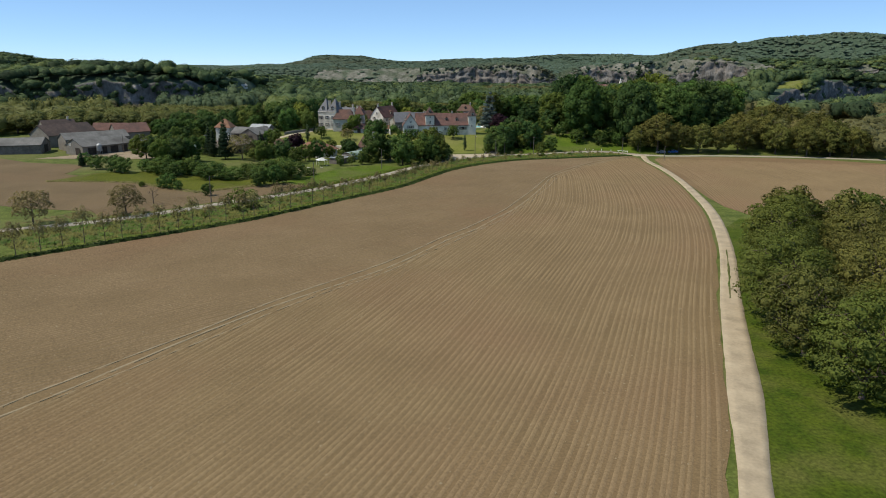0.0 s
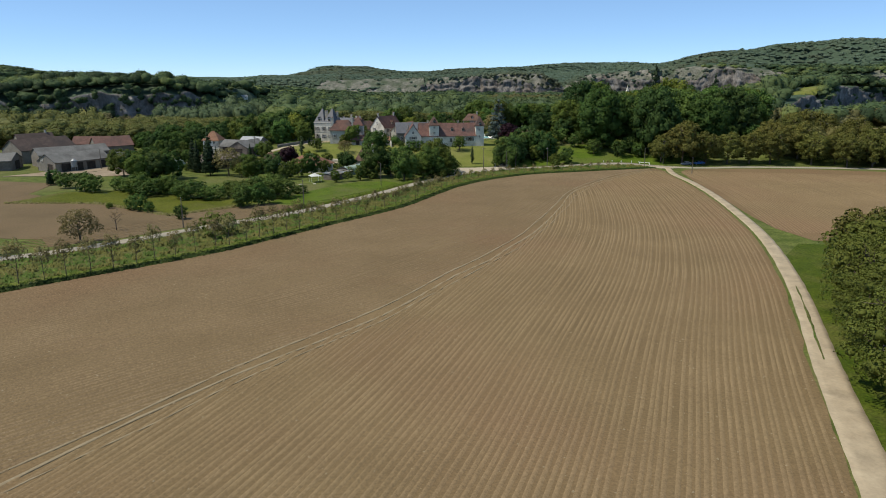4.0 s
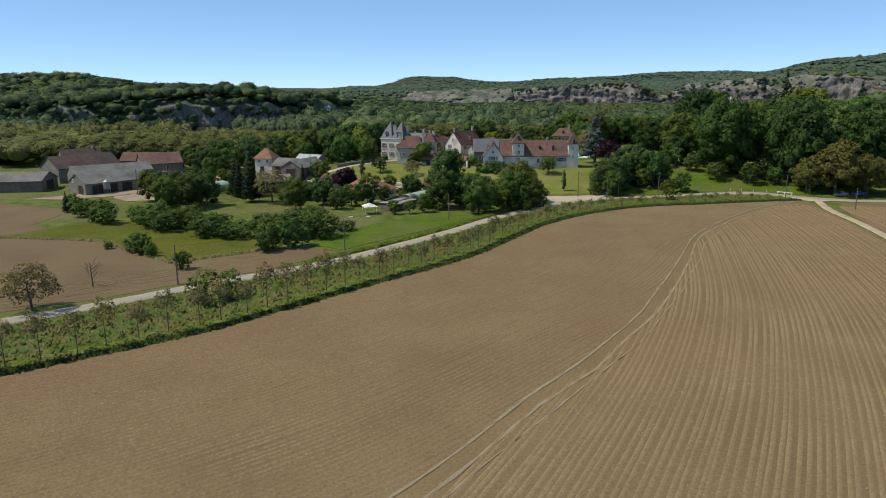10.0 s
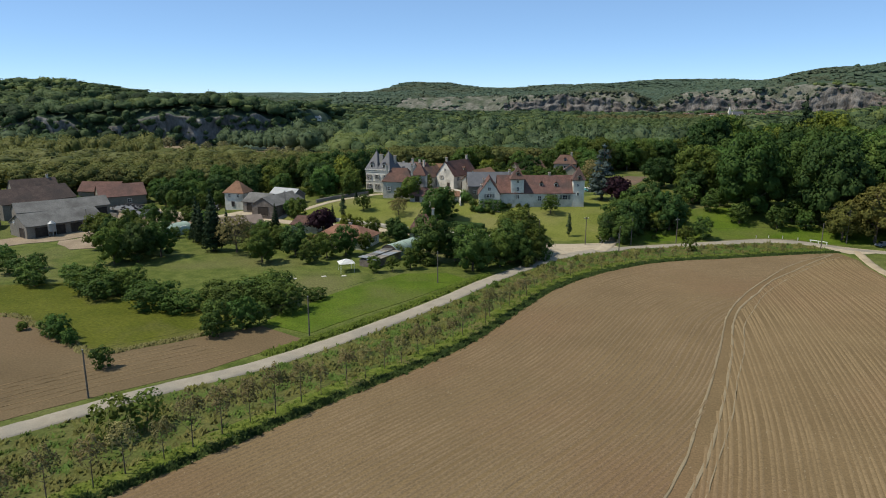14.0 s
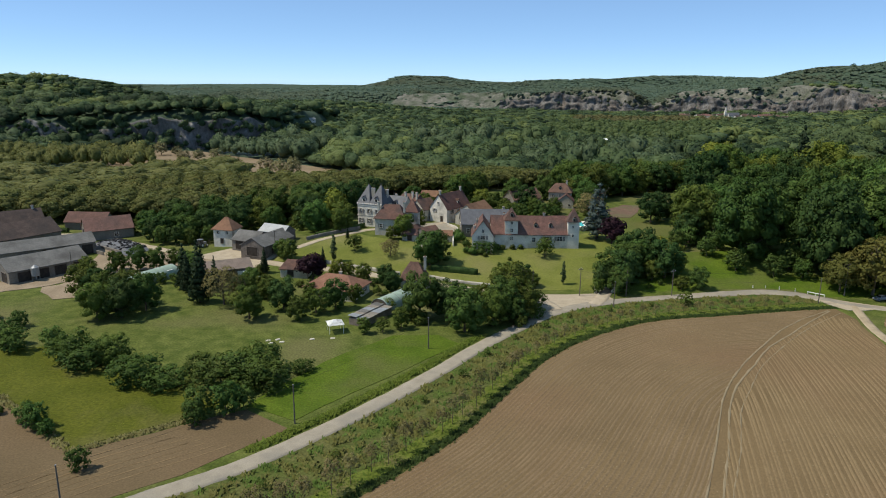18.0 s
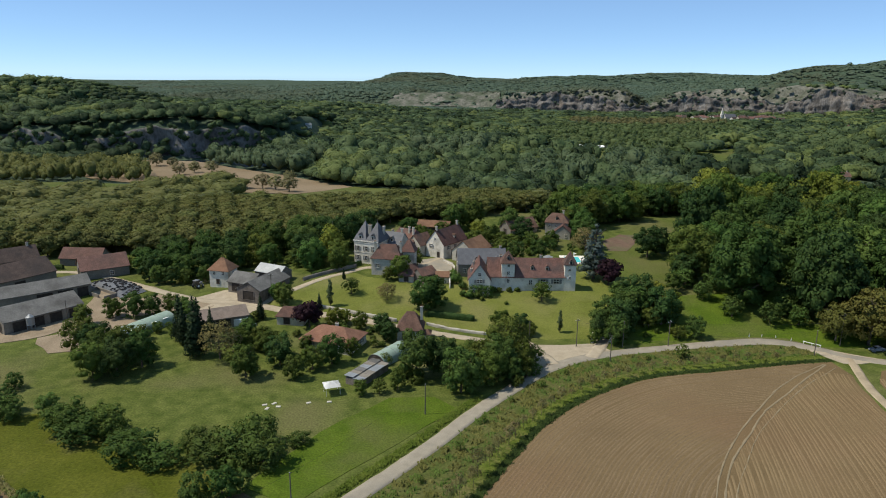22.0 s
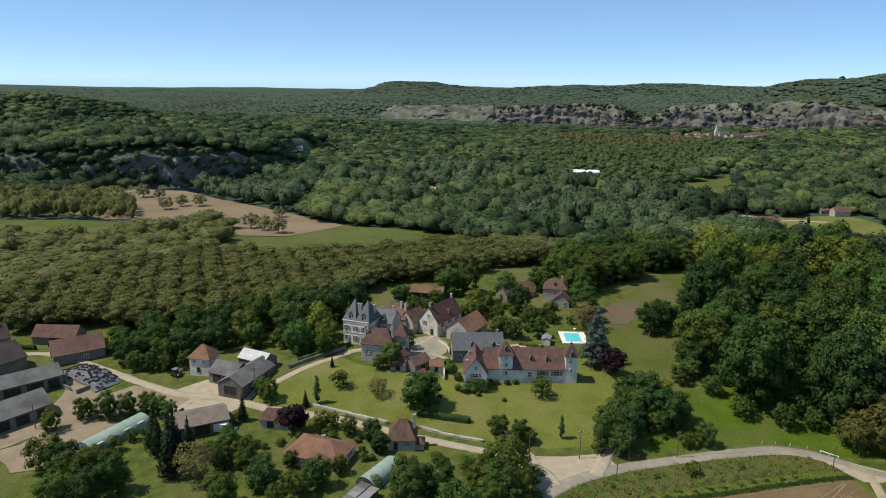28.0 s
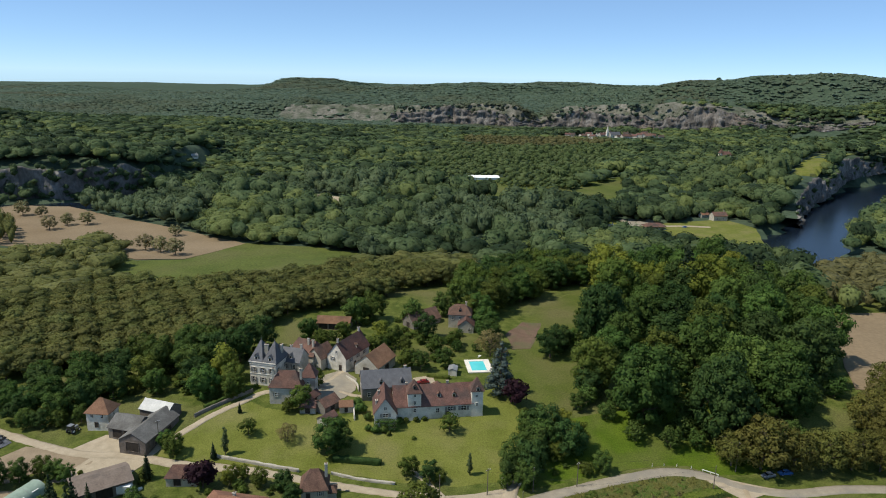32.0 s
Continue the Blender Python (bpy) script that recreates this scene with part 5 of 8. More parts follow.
for k, x, y, s in (("hedge_tree", -61.5, 184.5, 0.75), ("hedge_tree", -50.5, 199.5, 0.9), ("hedge_tree", -47, 204, 1.25), ("hedge_tree", -51, 202, 1.2), ("hedge_tree", -44.5, 206, 0.9), ("hedge_tree", -76, 195.5, 0.95), ("hedge_tree", -79, 197, 0.8), ("hedge_tree", -73, 193.5, 0.6), ("bush", -86, 199.5, 0.5)):
    tree(k, x, y, s, 1.1, group="field-edge bushes")
MEADOW_BUSH = [(-88, 224, 1.7), (-83, 221, 2.0), (-78.5, 223, 1.4), (-69, 214, 1.9), (-63, 213, 1.6), (-53, 216, 2.0), (-47.5, 217, 2.2), (-43.5, 215, 1.8), (-47, 222, 1.5), (-58.5, 219, 1.1), (-93, 228, 1.1), (-39, 223, 0.9), (-73.5, 219, 1.0), (-84, 229, 0.9)]
for x, y, s in MEADOW_BUSH:
    tree("scrub", x, y, s * 1.12, 0.6 + 0.5 * ((x * 7.3) % 1.0), "sprawling dark scrub thicket in the meadow", "scrub across the meadow")
for x, y, s in ((-103, 226, 1.4), (-107, 229, 1.5), (-97, 230, 1.1), (-112, 240, 1.0), (-116, 235, 1.3), (-124, 244, 1.2)):
    tree("hedge_tree", x, y, s, 0.9, group="bushes at the meadow's corner")
tree("fir", -124, 241, 0.5)
tree("fir", -78.5, 263, 1.25, 1.1)

# gardens and clumps in the hamlet
GARDEN = [
    ("oak", -22, 300, 0.72), ("oak", -19.5, 301.5, 0.6), ("open_green", -47, 308, 0.75), ("bronze", -35, 305, 0.85), ("open_green", 13.5, 308, 0.85), ("mid", 0.6, 290, 0.40), ("dark", 6.5, 287.5, 0.42), ("mid", 9, 287, 0.3), ("poplar", 18, 290, 0.33), ("poplar", -52, 300, 0.42), ("mid", -33, 320.5, 0.55), ("mid", -37, 319, 0.3),
    ("purple", -55, 287, 0.6), ("purple", -58, 289, 0.45), ("lime", -48, 288, 0.38), ("lime", -45, 290, 0.3), ("mid", -40, 287, 0.35), ("dark", -33, 285, 0.38), ("dark", -30, 279, 0.35),
    ("oak", -95, 259, 0.6), ("dark", -89, 255, 0.6), ("dark", -92, 249, 0.62), ("oak", -99, 254, 0.6), ("dark", -104, 260, 0.6), ("oak", -109, 262, 0.62), ("bronze", -71.5, 262, 1.5), ("oak", -97, 247, 0.6), ("mid", -68, 268, 0.5), ("mid", -62, 268, 0.45), ("oak", -69, 275, 0.4),
    ("mid", -100, 293, 0.4), ("oak", -105, 291, 0.45), ("oak", -110, 289, 0.5), ("mid", -116, 288, 0.42), ("oak", -96, 292, 0.4), ("mid", -121, 281, 0.4), ("oak", -92, 290, 0.38), ("mid", -67, 301, 0.45), ("oak", -70, 304, 0.35),
    ("dark", -122, 321.5, 0.5), ("oak", -117, 318.5, 0.42), ("dark", -112, 318, 0.42), ("oak", -127, 329, 0.6), ("mid", -107, 319, 0.36), ("oak", -131, 335, 0.55), ("dark", -121, 327, 0.6), ("mid", -135, 331, 0.35), ("oak", -101.5, 321, 0.4),
    ("oak", -110, 323, 0.62), ("dark", -104, 328, 0.72), ("oak", -115, 330, 0.75), ("dark", -120, 336, 0.78), ("oak", -108, 338, 0.8), ("dark", -98, 337, 0.78), ("oak", -124, 345, 0.7), ("mid", -90, 345, 0.75), ("oak", -112, 348, 0.8), ("dark", -100, 350, 0.8), ("oak", -88, 355, 0.9), ("mid", -96, 362, 0.85),
    ("oak", -66, 331, 0.72), ("dark", -70, 337, 0.78), ("willow", -62, 344, 0.95), ("oak", -74, 346, 0.9), ("dark", -67, 354, 0.95), ("oak", -79, 356, 0.9), ("mid", -58, 335, 0.62), ("mid", -56.5, 330, 0.55), ("dark", -61, 360, 0.9), ("oak", -84, 338, 0.6), ("mid", -72, 364, 0.85), ("dark", -55, 370, 0.9), ("oak", -80, 368, 0.9),
    ("mid", -31, 336.5, 0.48), ("mid", 1, 352, 0.5), ("oak", 6, 350, 0.5), ("lime", -9, 378, 0.55), ("dark", 9, 381, 0.65), ("mid", -4, 372, 0.55), ("mid", -10, 365, 0.5), ("mid", 0, 365, 0.45), ("mid", 12, 365, 0.5), ("oak", 15, 352, 0.5), ("mid", 20, 372, 0.45), ("oak", -20, 398, 0.8), ("mid", -13, 402, 0.85), ("oak", 34, 372, 0.7), ("bronze", 33, 362, 1.6), ("oak", 34, 384, 0.75), ("mid", -32, 372, 0.5), ("oak", -38, 380, 0.6), ("mid", -24, 380, 0.5), ("oak", 4, 398, 0.7), ("oak", 18, 408, 0.7), ("mid", 30, 405, 0.7)]
ROADSIDE = [
    ("oak", -19.5, 257, 5.9), ("oak", -8, 249.5, 5.6), ("dark", -13, 258.5, 5.0), ("mid", -1.5, 254, 4.4), ("grove_green", 3, 268, 6.8), ("oak", 1, 259.5, 5.2), ("mid", 6.5, 262, 4.2), ("mid", -4, 264, 3.6), ("open_green", 9.5, 268, 3.4), ("oak", 4, 256, 3.4), ("mid", -23, 249.5, 2.6), ("open_green", -27, 247, 2.4), ("mid", -31, 245.5, 2.0),
    ("oak", -42, 262, 3.9), ("mid", -46, 258, 3.4), ("dark", -55, 260, 4.3), ("mid", -49, 252.5, 3.0), ("mid", -61, 252, 4.2), ("mid", -57, 266, 2.7), ("open_green", -66, 258, 3.4), ("mid", -38, 268, 2.4), ("dark", -33, 285, 2.6), ("dark", -30, 279, 2.6), ("mid", -64, 272, 2.8), ("oak", -71, 271, 2.8), ("mid", -51, 270, 2.2)]
for k, x, y, r in ROADSIDE:
    tree(k, x, y, r / {"grove_green": 5.6, "open_green": 3.6}.get(k, 5.8), 1.08, group="garden trees beside the road")
for k, x, y, s in GARDEN:
    k2 = {"oak": "mid", "dark": "oak"}.get(k, k) if y < 272 and int(x * 7) % 2 else k
    tree(k2, x, y, s * (1.0 if k in ("bronze", "poplar") else 1.42 if y < 263 and x < -76 else 1.15 if y < 272 else 1.38), 1.05)
for x, y, s in ((-88, 274, 0.98), (-85.5, 271, 0.9), (-82, 272.5, 1.0), (-80, 276, 0.7), (-71, 291, 0.62), (-55, 298.5, 0.42), (-52, 319, 0.3)):
    tree("fir", x, y, s, 1.08)
for x, y, k in ((-269, 648, 1.5), (-263, 664, 1.4), (-249, 667, 1.5), (-168, 627, 1.2), (-172, 577, 1.6), (-160, 570, 1.5), (-147, 560, 1.6), (-318, 705, 1.7), (-300, 700, 1.3)):
    tree("walnut_tan", x, y, k * 0.95, 1.0, "lone walnut tree in the far ploughed field")

# woodland on the plain and the hills
NEAR_BANK = [(232, 548), (262, 600), (284, 640), (330, 585), (365, 610), (345, 560), (306, 520), (262, 505)]
BLOCK = [FAR_MEADOW, NEAR_BANK, FAR_PLOUGH, FAR_GREEN, PAV_CLEAR, RIVER_A, RIVER_B, MEADOW, ORCH, PARK_TREES, BRONZE, RIGHT_FAR, FAR_ORCH,
         [(-420, 500), (-420, 600), (-225, 590), (-225, 500)], BRONZE_R,
         [(-560, 560), (-330, 592), (-262, 590), (-290, 640), (-340, 712), (-420, 712), (-560, 700)]]
BLOCK += [[(322, 1440), (560, 1490), (585, 1650), (330, 1610)], [(-190, 925), (-150, 895), (-112, 855), (-92, 870), (-135, 922), (-175, 948)], [(-290, 1015), (-265, 975), (-235, 985), (-250, 1035)],
          [(425, 1060), (500, 1090), (550, 1105), (535, 1135), (440, 1085)], [(15, 1095), (70, 1150), (115, 1140), (110, 1165), (60, 1165)], [(-25, 710), (0, 690), (35, 730), (10, 750)], [(-100, 805), (-80, 780), (-52, 745), (-36, 765), (-62, 808), (-80, 828)],
          [(62, 875), (76, 968), (134, 958), (138, 865)], [(388, 770), (400, 806), (470, 892), (545, 972), (600, 972), (540, 925), (482, 862), (404, 770)]]
SMALL = [(-55, 690, 12), (82, 775, 20), (277, 685, 20), (505, 1134, 20), (-150, 860, 8), (700, 1250, 40), (870, 1500, 40), (40, 700, 10)]


def clear(x, y):
    ok = np.ones(x.shape, bool)
    for b in BLOCK:
        ok &= ~inside(x, y, b)
    for cx0, cy0, r in SMALL:
        ok &= np.hypot((x - cx0) / 1.6, y - cy0) > r
    return ok & no_cliff(x, y)


def no_cliff(x, y):
    """Keeps the foot of the cliffs open."""
    d = behind(x, y, CLIFFS[0][0])
    e = behind(x, y, CLIFFS[2][0])
    v = behind(x, y, CLIFFS[1][0])
    bare = ((d > -26) & (d < 1) & (x > -350) & (x < -246) & (d != -9.0)) | ((e > -30) & (e < 2) & (e != -9.0))
    pick = np.random.default_rng(len(x)).uniform(0, 1, x.shape)
    stony = ((x > -330) & (x < 0)) | ((x > 420) & (x < 830))
    bare |= (v != -9.0) & (((v > -9) & (v < 2)) | ((v > 2) & (v < 110) & stony & (pick < 0.7)) | ((v > 5) & (v < 30) & (pick < 0.25)))
    return ~bare


def in_view(x, y, lo=-42, hi=47):
    a = np.degrees(np.arctan2(x, y - 60))
    return (a > lo) & (a < hi)


X, Y = scatter(20, -520, 560, 400, 900, 9.2)
r = np.hypot(X + 20, Y - 330)
ok = clear(X, Y) & in_view(X, Y) & ~((X < -240) & (behind(X, Y, CLIFFS[0][0]) > 0)) & (((Y > 470) & (X > -45)) | (Y > 560) | ((X > 120) & (Y > 400))) & (Y < 900)
pop = (np.sin(X * 0.02) * np.cos(Y * 0.017 + 1) > 0.15) & (X < 150)
tall_one = rng.uniform(0, 1, len(X)) < 0.3
def mixed(name, X, Y, ok, radius, tall, templates, label, seed):
    """A wood of three shades of tree, growing in loose groups."""
    v = np.sin(X * 0.031 + 1.7 * np.sin(Y * 0.023)) * np.cos(Y * 0.027 + 1.3 * np.sin(X * 0.019)) + np.random.default_rng(seed).normal(0, 0.55, len(X))
    for nm, sel, mt, k, word in (("", np.abs(v) <= 0.62, L_WOODS, 1.0, "mixed green"), ("dark_", v < -0.62, L_WOODS_D, 1.06, "dark green"), ("light_", v > 0.62, L_WOODS_Y, 0.94, "light green")):
        woods(nm + name, np.c_[X, Y][ok & sel], radius * k, tall * k, templates, mt, word + " " + label, "woodland", seed, 0.5, 0.45)


mixed("woodland", X, Y, ok & ~pop & ~tall_one, 7.4, 11.5, LUMP_A, "crowns of the wood on the valley floor", 21)
mixed("tall_woodland", X, Y, ok & ~pop & tall_one, 8.6, 16.0, LUMP_A, "tall crowns standing over the wood", 23)
woods("poplar_wood", np.c_[X, Y][ok & pop], 6.4, 15.5, LUMP_P, L_WOODS_P, "grey-green riverside poplar wood", "woodland", 22)
X, Y = scatter(23, -1150, 1400, 900, 1750, 12.5)
ok = clear(X, Y) & in_view(X, Y)
near_half = Y < 1330
mixed("far_woodland", X, Y, ok & near_half, 10.5, 12.0, LUMP_B, "crowns of the wooded river plain", 24)
mixed("remote_woodland", X, Y, ok & ~near_half, 11.5, 9.0, LUMP_B, "crowns at the foot of the cliffs", 27)
X, Y = scatter(25, -900, -215, 700, 900, 8.5)
ok = clear(X, Y) & in_view(X, Y, -48) & (X < -240) & (behind(X, Y, CLIFFS[0][0]) > 0)
mixed("bluff_woodland", X, Y, ok, 7.5, 10.0, LUMP_A, "crowns of the wood on the river bluff", 26)
X, Y = scatter(27, -1900, 1900, 1750, 2650, 13.5)
ok = in_view(X, Y) & no_cliff(X, Y)
# hill and ridge crowns share the green with haze in its colour
woods("hill_woodland", np.c_[X, Y][ok], 11.5, 9.0, LUMP_C, L_HILL_HAZE, "scrubby woods covering the far hills", "woodland", 28, 0.05, 1.1)
X, Y = scatter(37, -2400, 2100, 2650, 3800, 25.0)
ok = in_view(X, Y)
woods("ridge_woodland", np.c_[X, Y][ok], 22.0, 9.0, LUMP_C, L_HILL_HAZE, "distant woods along the skyline ridge", "woodland", 38, 0.0, 1.2)
for x, y, k in ((998, 2248, 1.25), (1008, 2255, 1.0), (988, 2240, 0.8)):
    tree("dark", x, y, k, 1.1, "dark clump of trees on the hilltop", "trees on the hilltop")
X, Y = scatter(29, 5, 480, 860, 1500, 9.5, 0.15)
ok = inside(X, Y, FAR_ORCH) & (np.hypot((X - 101) / 1.5, Y - 938) > 24)
old = Y > 1300 + 0.12 * X
woods("far_orchard", np.c_[X[ok & old], Y[ok & old]], 5.4, 7.5, LUMP_B, L_BRONZE_W, "distant bronze orchard in even rows", "orchard", 30)
woods("far_plantation", np.c_[X[ok & ~old], Y[ok & ~old]], 5.0, 8.5, LUMP_B, L_PLANT, "distant young green plantation in rows", "plantation", 35)
X, Y = scatter(31, 165, 600, 300, 480, 9.0)
ok = clear(X, Y) & in_view(X, Y, -48, 60) & (X > 250)
woods("side_woodland", np.c_[X[ok], Y[ok]], 5.5, 11, LUMP_A, L_WOODS, "wood beyond the stubble field", "woodland", 32)
X, Y = scatter(33, -420, -150, 330, 520, 9.0)
ok = clear(X, Y) & (X < -200) & (Y < 400) & (Y > 330)
woods("west_woodland", np.c_[X[ok], Y[ok]], 5.0, 9, LUMP_A, L_WALNUT_W, "orchard edge behind the farm barns", "woodland", 34)

# verge weeds and grass
def tufts(name, pts, size, mat, label, seed, n=5, z=0.05):
    rg = np.random.default_rng(seed)
    pts = np.repeat(np.asarray(pts), n, axis=0)
    pts = pts + rg.normal(0, size * 0.8, pts.shape)
    zz = land(pts[:, 0], pts[:, 1]) + z
    a = rg.uniform(-1.2, 1.2, len(pts))
    h = size * rg.uniform(0.6, 1.6, len(pts))
    w = size * 0.5
    p = np.c_[pts, zz]
    lean = np.abs(rg.normal(0, 0.5, (len(pts), 2))) * (rg.choice([-1, 1], len(pts))[:, None] * (1, 0) + (0, 1)) * h[:, None]
    V = np.stack([p - np.c_[np.cos(a) * w, np.sin(a) * w, 0 * a], p + np.c_[np.cos(a) * w, np.sin(a) * w, 0 * a], p + np.c_[lean + np.c_[np.cos(a), np.sin(a)] * w * 0.6, h], p + np.c_[lean - np.c_[np.cos(a), np.sin(a)] * w * 0.5, h * 0.8]], 1).reshape(-1, 3)
    i = np.arange(len(pts)) * 4
    return tagged(new(name, mesh_of(name, V, np.stack([i, i + 1, i + 2, i + 3], -1), mat, soft=np.repeat(unit(rg.normal(0, 0.3, (len(pts), 3)) + (0, 0, 1)), 4, axis=0))), label, "grass", kind="stuff")


def along(line, spread, n, seed, off=0.0):
    rg = np.random.default_rng(seed)
    k = rg.integers(0, len(line) - 1, n)
    t = rg.uniform(0, 1, n)[:, None]
    p = line[k] * (1 - t) + line[k + 1] * t
    return p + normals_of(line)[k] * (off + rg.uniform(-spread, spread, n))[:, None]


fe2 = FIELD_EDGE[FIELD_EDGE[:, 0] > -120]
rd = ROAD[(ROAD[:, 0] > -120) & (ROAD[:, 0] < 95)]
tufts("field_hedge", along(fe2, 0.5, 3200, 41, 0.5), 0.34, L_HEDGE, "ragged dark growth along the field edge", 42)
tufts("verge_weeds", along(fe2, 1.6, 2600, 43, 2.8), 0.2, L_GRASS, "bright grass between the young trees", 44)
vx, vy = rng.uniform(-100, 90, 90000), rng.uniform(125, 292, 90000)
ok = inside(vx, vy, VERGE)
vx, vy = vx[ok], vy[ok]
ok = (dist_to(vx, vy, FIELD_EDGE[::3]) > 4.3) & (dist_to(vx, vy, ROAD[::3]) > 2.25)
vp = np.c_[vx, vy][ok]
clump = np.sin(vp[:, 0] * 0.9 + 2 * np.sin(vp[:, 1] * 0.37)) * np.sin(vp[:, 1] * 0.8 + 1.7 * np.sin(vp[:, 0] * 0.43)) + rng.normal(0, 0.25, len(vp))
tufts("verge_stems", vp[clump > 0.42], 0.42, L_VERGE, "tall olive-brown weeds in clumps on the verge", 46, 4)
tufts("verge_shoots", vp[clump < -0.5], 0.34, L_SCRUB, "dark green bramble clumps on the verge by the road", 58, 4)
tufts("road_hedge", along(rd[(rd[:, 1] > 190) & (rd[:, 1] < 246)], 0.5, 1500, 47, 3.4), 0.36, L_GRASS, "low scrubby growth along the meadow side of the road", 48)
ms = np.c_[rng.uniform(-120, -10, 16000), rng.uniform(184, 262, 16000)]
ok = inside(ms[:, 0], ms[:, 1], LUSH) | inside(ms[:, 0], ms[:, 1], HAY)
tufts("meadow_tufts", ms[ok], 0.1, L_MEADOW, "uneven tall grass of the meadow", 54, 3)
hs = along(np.array([(-119, 208), (-92, 206.5), (-66, 189), (-52, 201)]), 0.7, 500, 55)
tufts("meadow_edge", hs, 0.32, L_DRY, "dry tall grass along the meadow edge", 56, 4)

# ---- buildings ----
def prism(L, W, eave, ridge, hip=0.0, foot=-1.2):
    """Walls of a gabled or hipped house: local x along the ridge."""
    bm = bmesh.new()
    l, w = L / 2, W / 2
    b = [bm.verts.new(p) for p in ((-l, -w, foot), (l, -w, foot), (l, w, foot), (-l, w, foot))]
    t = [bm.verts.new(p) for p in ((-l, -w, eave), (l, -w, eave), (l, w, eave), (-l, w, eave))]
    for i in range(4):
        j = (i + 1) % 4
        if hip <= 0 and i in (1, 3):
            g = bm.verts.new(((l if i == 1 else -l), 0, ridge - 0.12))
            bm.faces.new((b[i], b[j], t[j], g, t[i]))
        else:
            bm.faces.new((b[i], b[j], t[j], t[i]))
    return bm


def roof_mesh(L, W, eave, ridge, hip=0.0, over=0.4, thick=0.16, sag=0.0):
    """A pitched roof as a thick shell; hip is how far the ridge ends stand in from the gables."""
    bm = bmesh.new()
    l, w = L / 2 + (over if hip > 0 else over * 0.6), W / 2 + over
    drop = (ridge - eave) / (W / 2) * over
    e = eave - drop
    rl = max(0.02, L / 2 - hip) if hip > 0 else l
    n = 7
    xs = np.linspace(-1, 1, n)
    front, back, top = [], [], []
    for s in xs:
        zz = -sag * (1 - s * s)
        front.append(bm.verts.new((s * l, -w, e + zz)))
        back.append(bm.verts.new((s * l, w, e + zz)))
        top.append(bm.verts.new((s * rl, 0, ridge + zz)))
    for i in range(n - 1):
        bm.faces.new((front[i], front[i + 1], top[i + 1], top[i]))
        bm.faces.new((back[i + 1], back[i], top[i], top[i + 1]))
    if hip > 0:
        bm.faces.new((back[0], front[0], top[0]))
        bm.faces.new((front[-1], back[-1], top[-1]))
    bmesh.ops.recalc_face_normals(bm, faces=bm.faces[:])
    if sum(f.normal.z for f in bm.faces) < 0:
        bmesh.ops.reverse_faces(bm, faces=bm.faces[:])
    ex = bmesh.ops.extrude_face_region(bm, geom=bm.faces[:])
    for v in ex["geom"]:
        if isinstance(v, bmesh.types.BMVert):
            v.co.z += thick
    bmesh.ops.recalc_face_normals(bm, faces=bm.faces[:])
    return bm


def window_at(parent, m, w, h, shutters=False, door=False, dormer=False):
    """A framed opening set on a wall: m places it, its outside looking along local -y."""
    fr = bmesh.new()
    t = 0.12
    box(fr, 0, -0.03, -h / 2 - t, w + 2 * t, 0.16, t)
    box(fr, 0, -0.03, h / 2, w + 2 * t, 0.16, t)
    box(fr, -w / 2 - t / 2, -0.03, -h / 2, t, 0.16, h)
    box(fr, w / 2 + t / 2, -0.03, -h / 2, t, 0.16, h)
    win = part("door" if door else "window", fr, M["wall_wood"] if door else M["stone_trim"], parent)
    win.matrix_basis = m
    pane = bmesh.new()
    if door:
        box(pane, 0, -0.01, -h / 2, w, 0.06, h)
        part("leaf", pane, M["door_dark"], win)
    else:
        for sx in (-1, 1):
            box(pane, sx * w / 4, -0.005, -h / 2, w / 2 - 0.05, 0.05, h - 0.02)
        part("pane", pane, M["window"], win)
        bar = bmesh.new()
        box(bar, 0, -0.05, -h / 2, 0.07, 0.05, h)
        box(bar, 0, -0.05, -0.02, w, 0.05, 0.05)
        part("glazing_bar", bar, M["white_paint"], win)
    if shutters:
        for sx in (-1, 1):
            s = bmesh.new()
            box(s, sx * (w * 0.75 + t), -0.12, -h / 2, w * 0.5, 0.05, h)
            part("shutter", s, M["shutter"], win)
    return win


def openings(parent, L, W, base, spec):
    """spec rows: side (f, b, l, r), distance along it from the middle, height of the middle, width, height, kind."""
    for side, u, z, w, h, kind in spec:
        turn = {"f": 0, "r": 90, "b": 180, "l": 270}[side]
        out = (W if side in "fb" else L) / 2 + 0.03
        m = base @ pose(0, 0, 0, 0, 0, turn) @ pose(u, -out, z)
        window_at(parent, m, w, h, kind == "s", kind == "d")


def chimney_on(parent, m, h, w=0.75, d=0.6):
    bm = bmesh.new()
    box(bm, 0, 0, -1.4, w, d, h + 1.4, bevel=0.03)
    box(bm, 0, 0, h, w + 0.2, d + 0.2, 0.14)
    c = part("chimney", bm, M["wall"], parent)
    c.matrix_basis = m
    pot = bmesh.new()
    for sx in (-0.18, 0.18):
        bmesh.ops.create_cone(pot, cap_ends=True, segments=8, radius1=0.13, radius2=0.10, depth=0.4, matrix=Matrix.Translation((sx, 0, h + 0.32)))
    part("chimney_pot", pot, M["tile_red"], c)


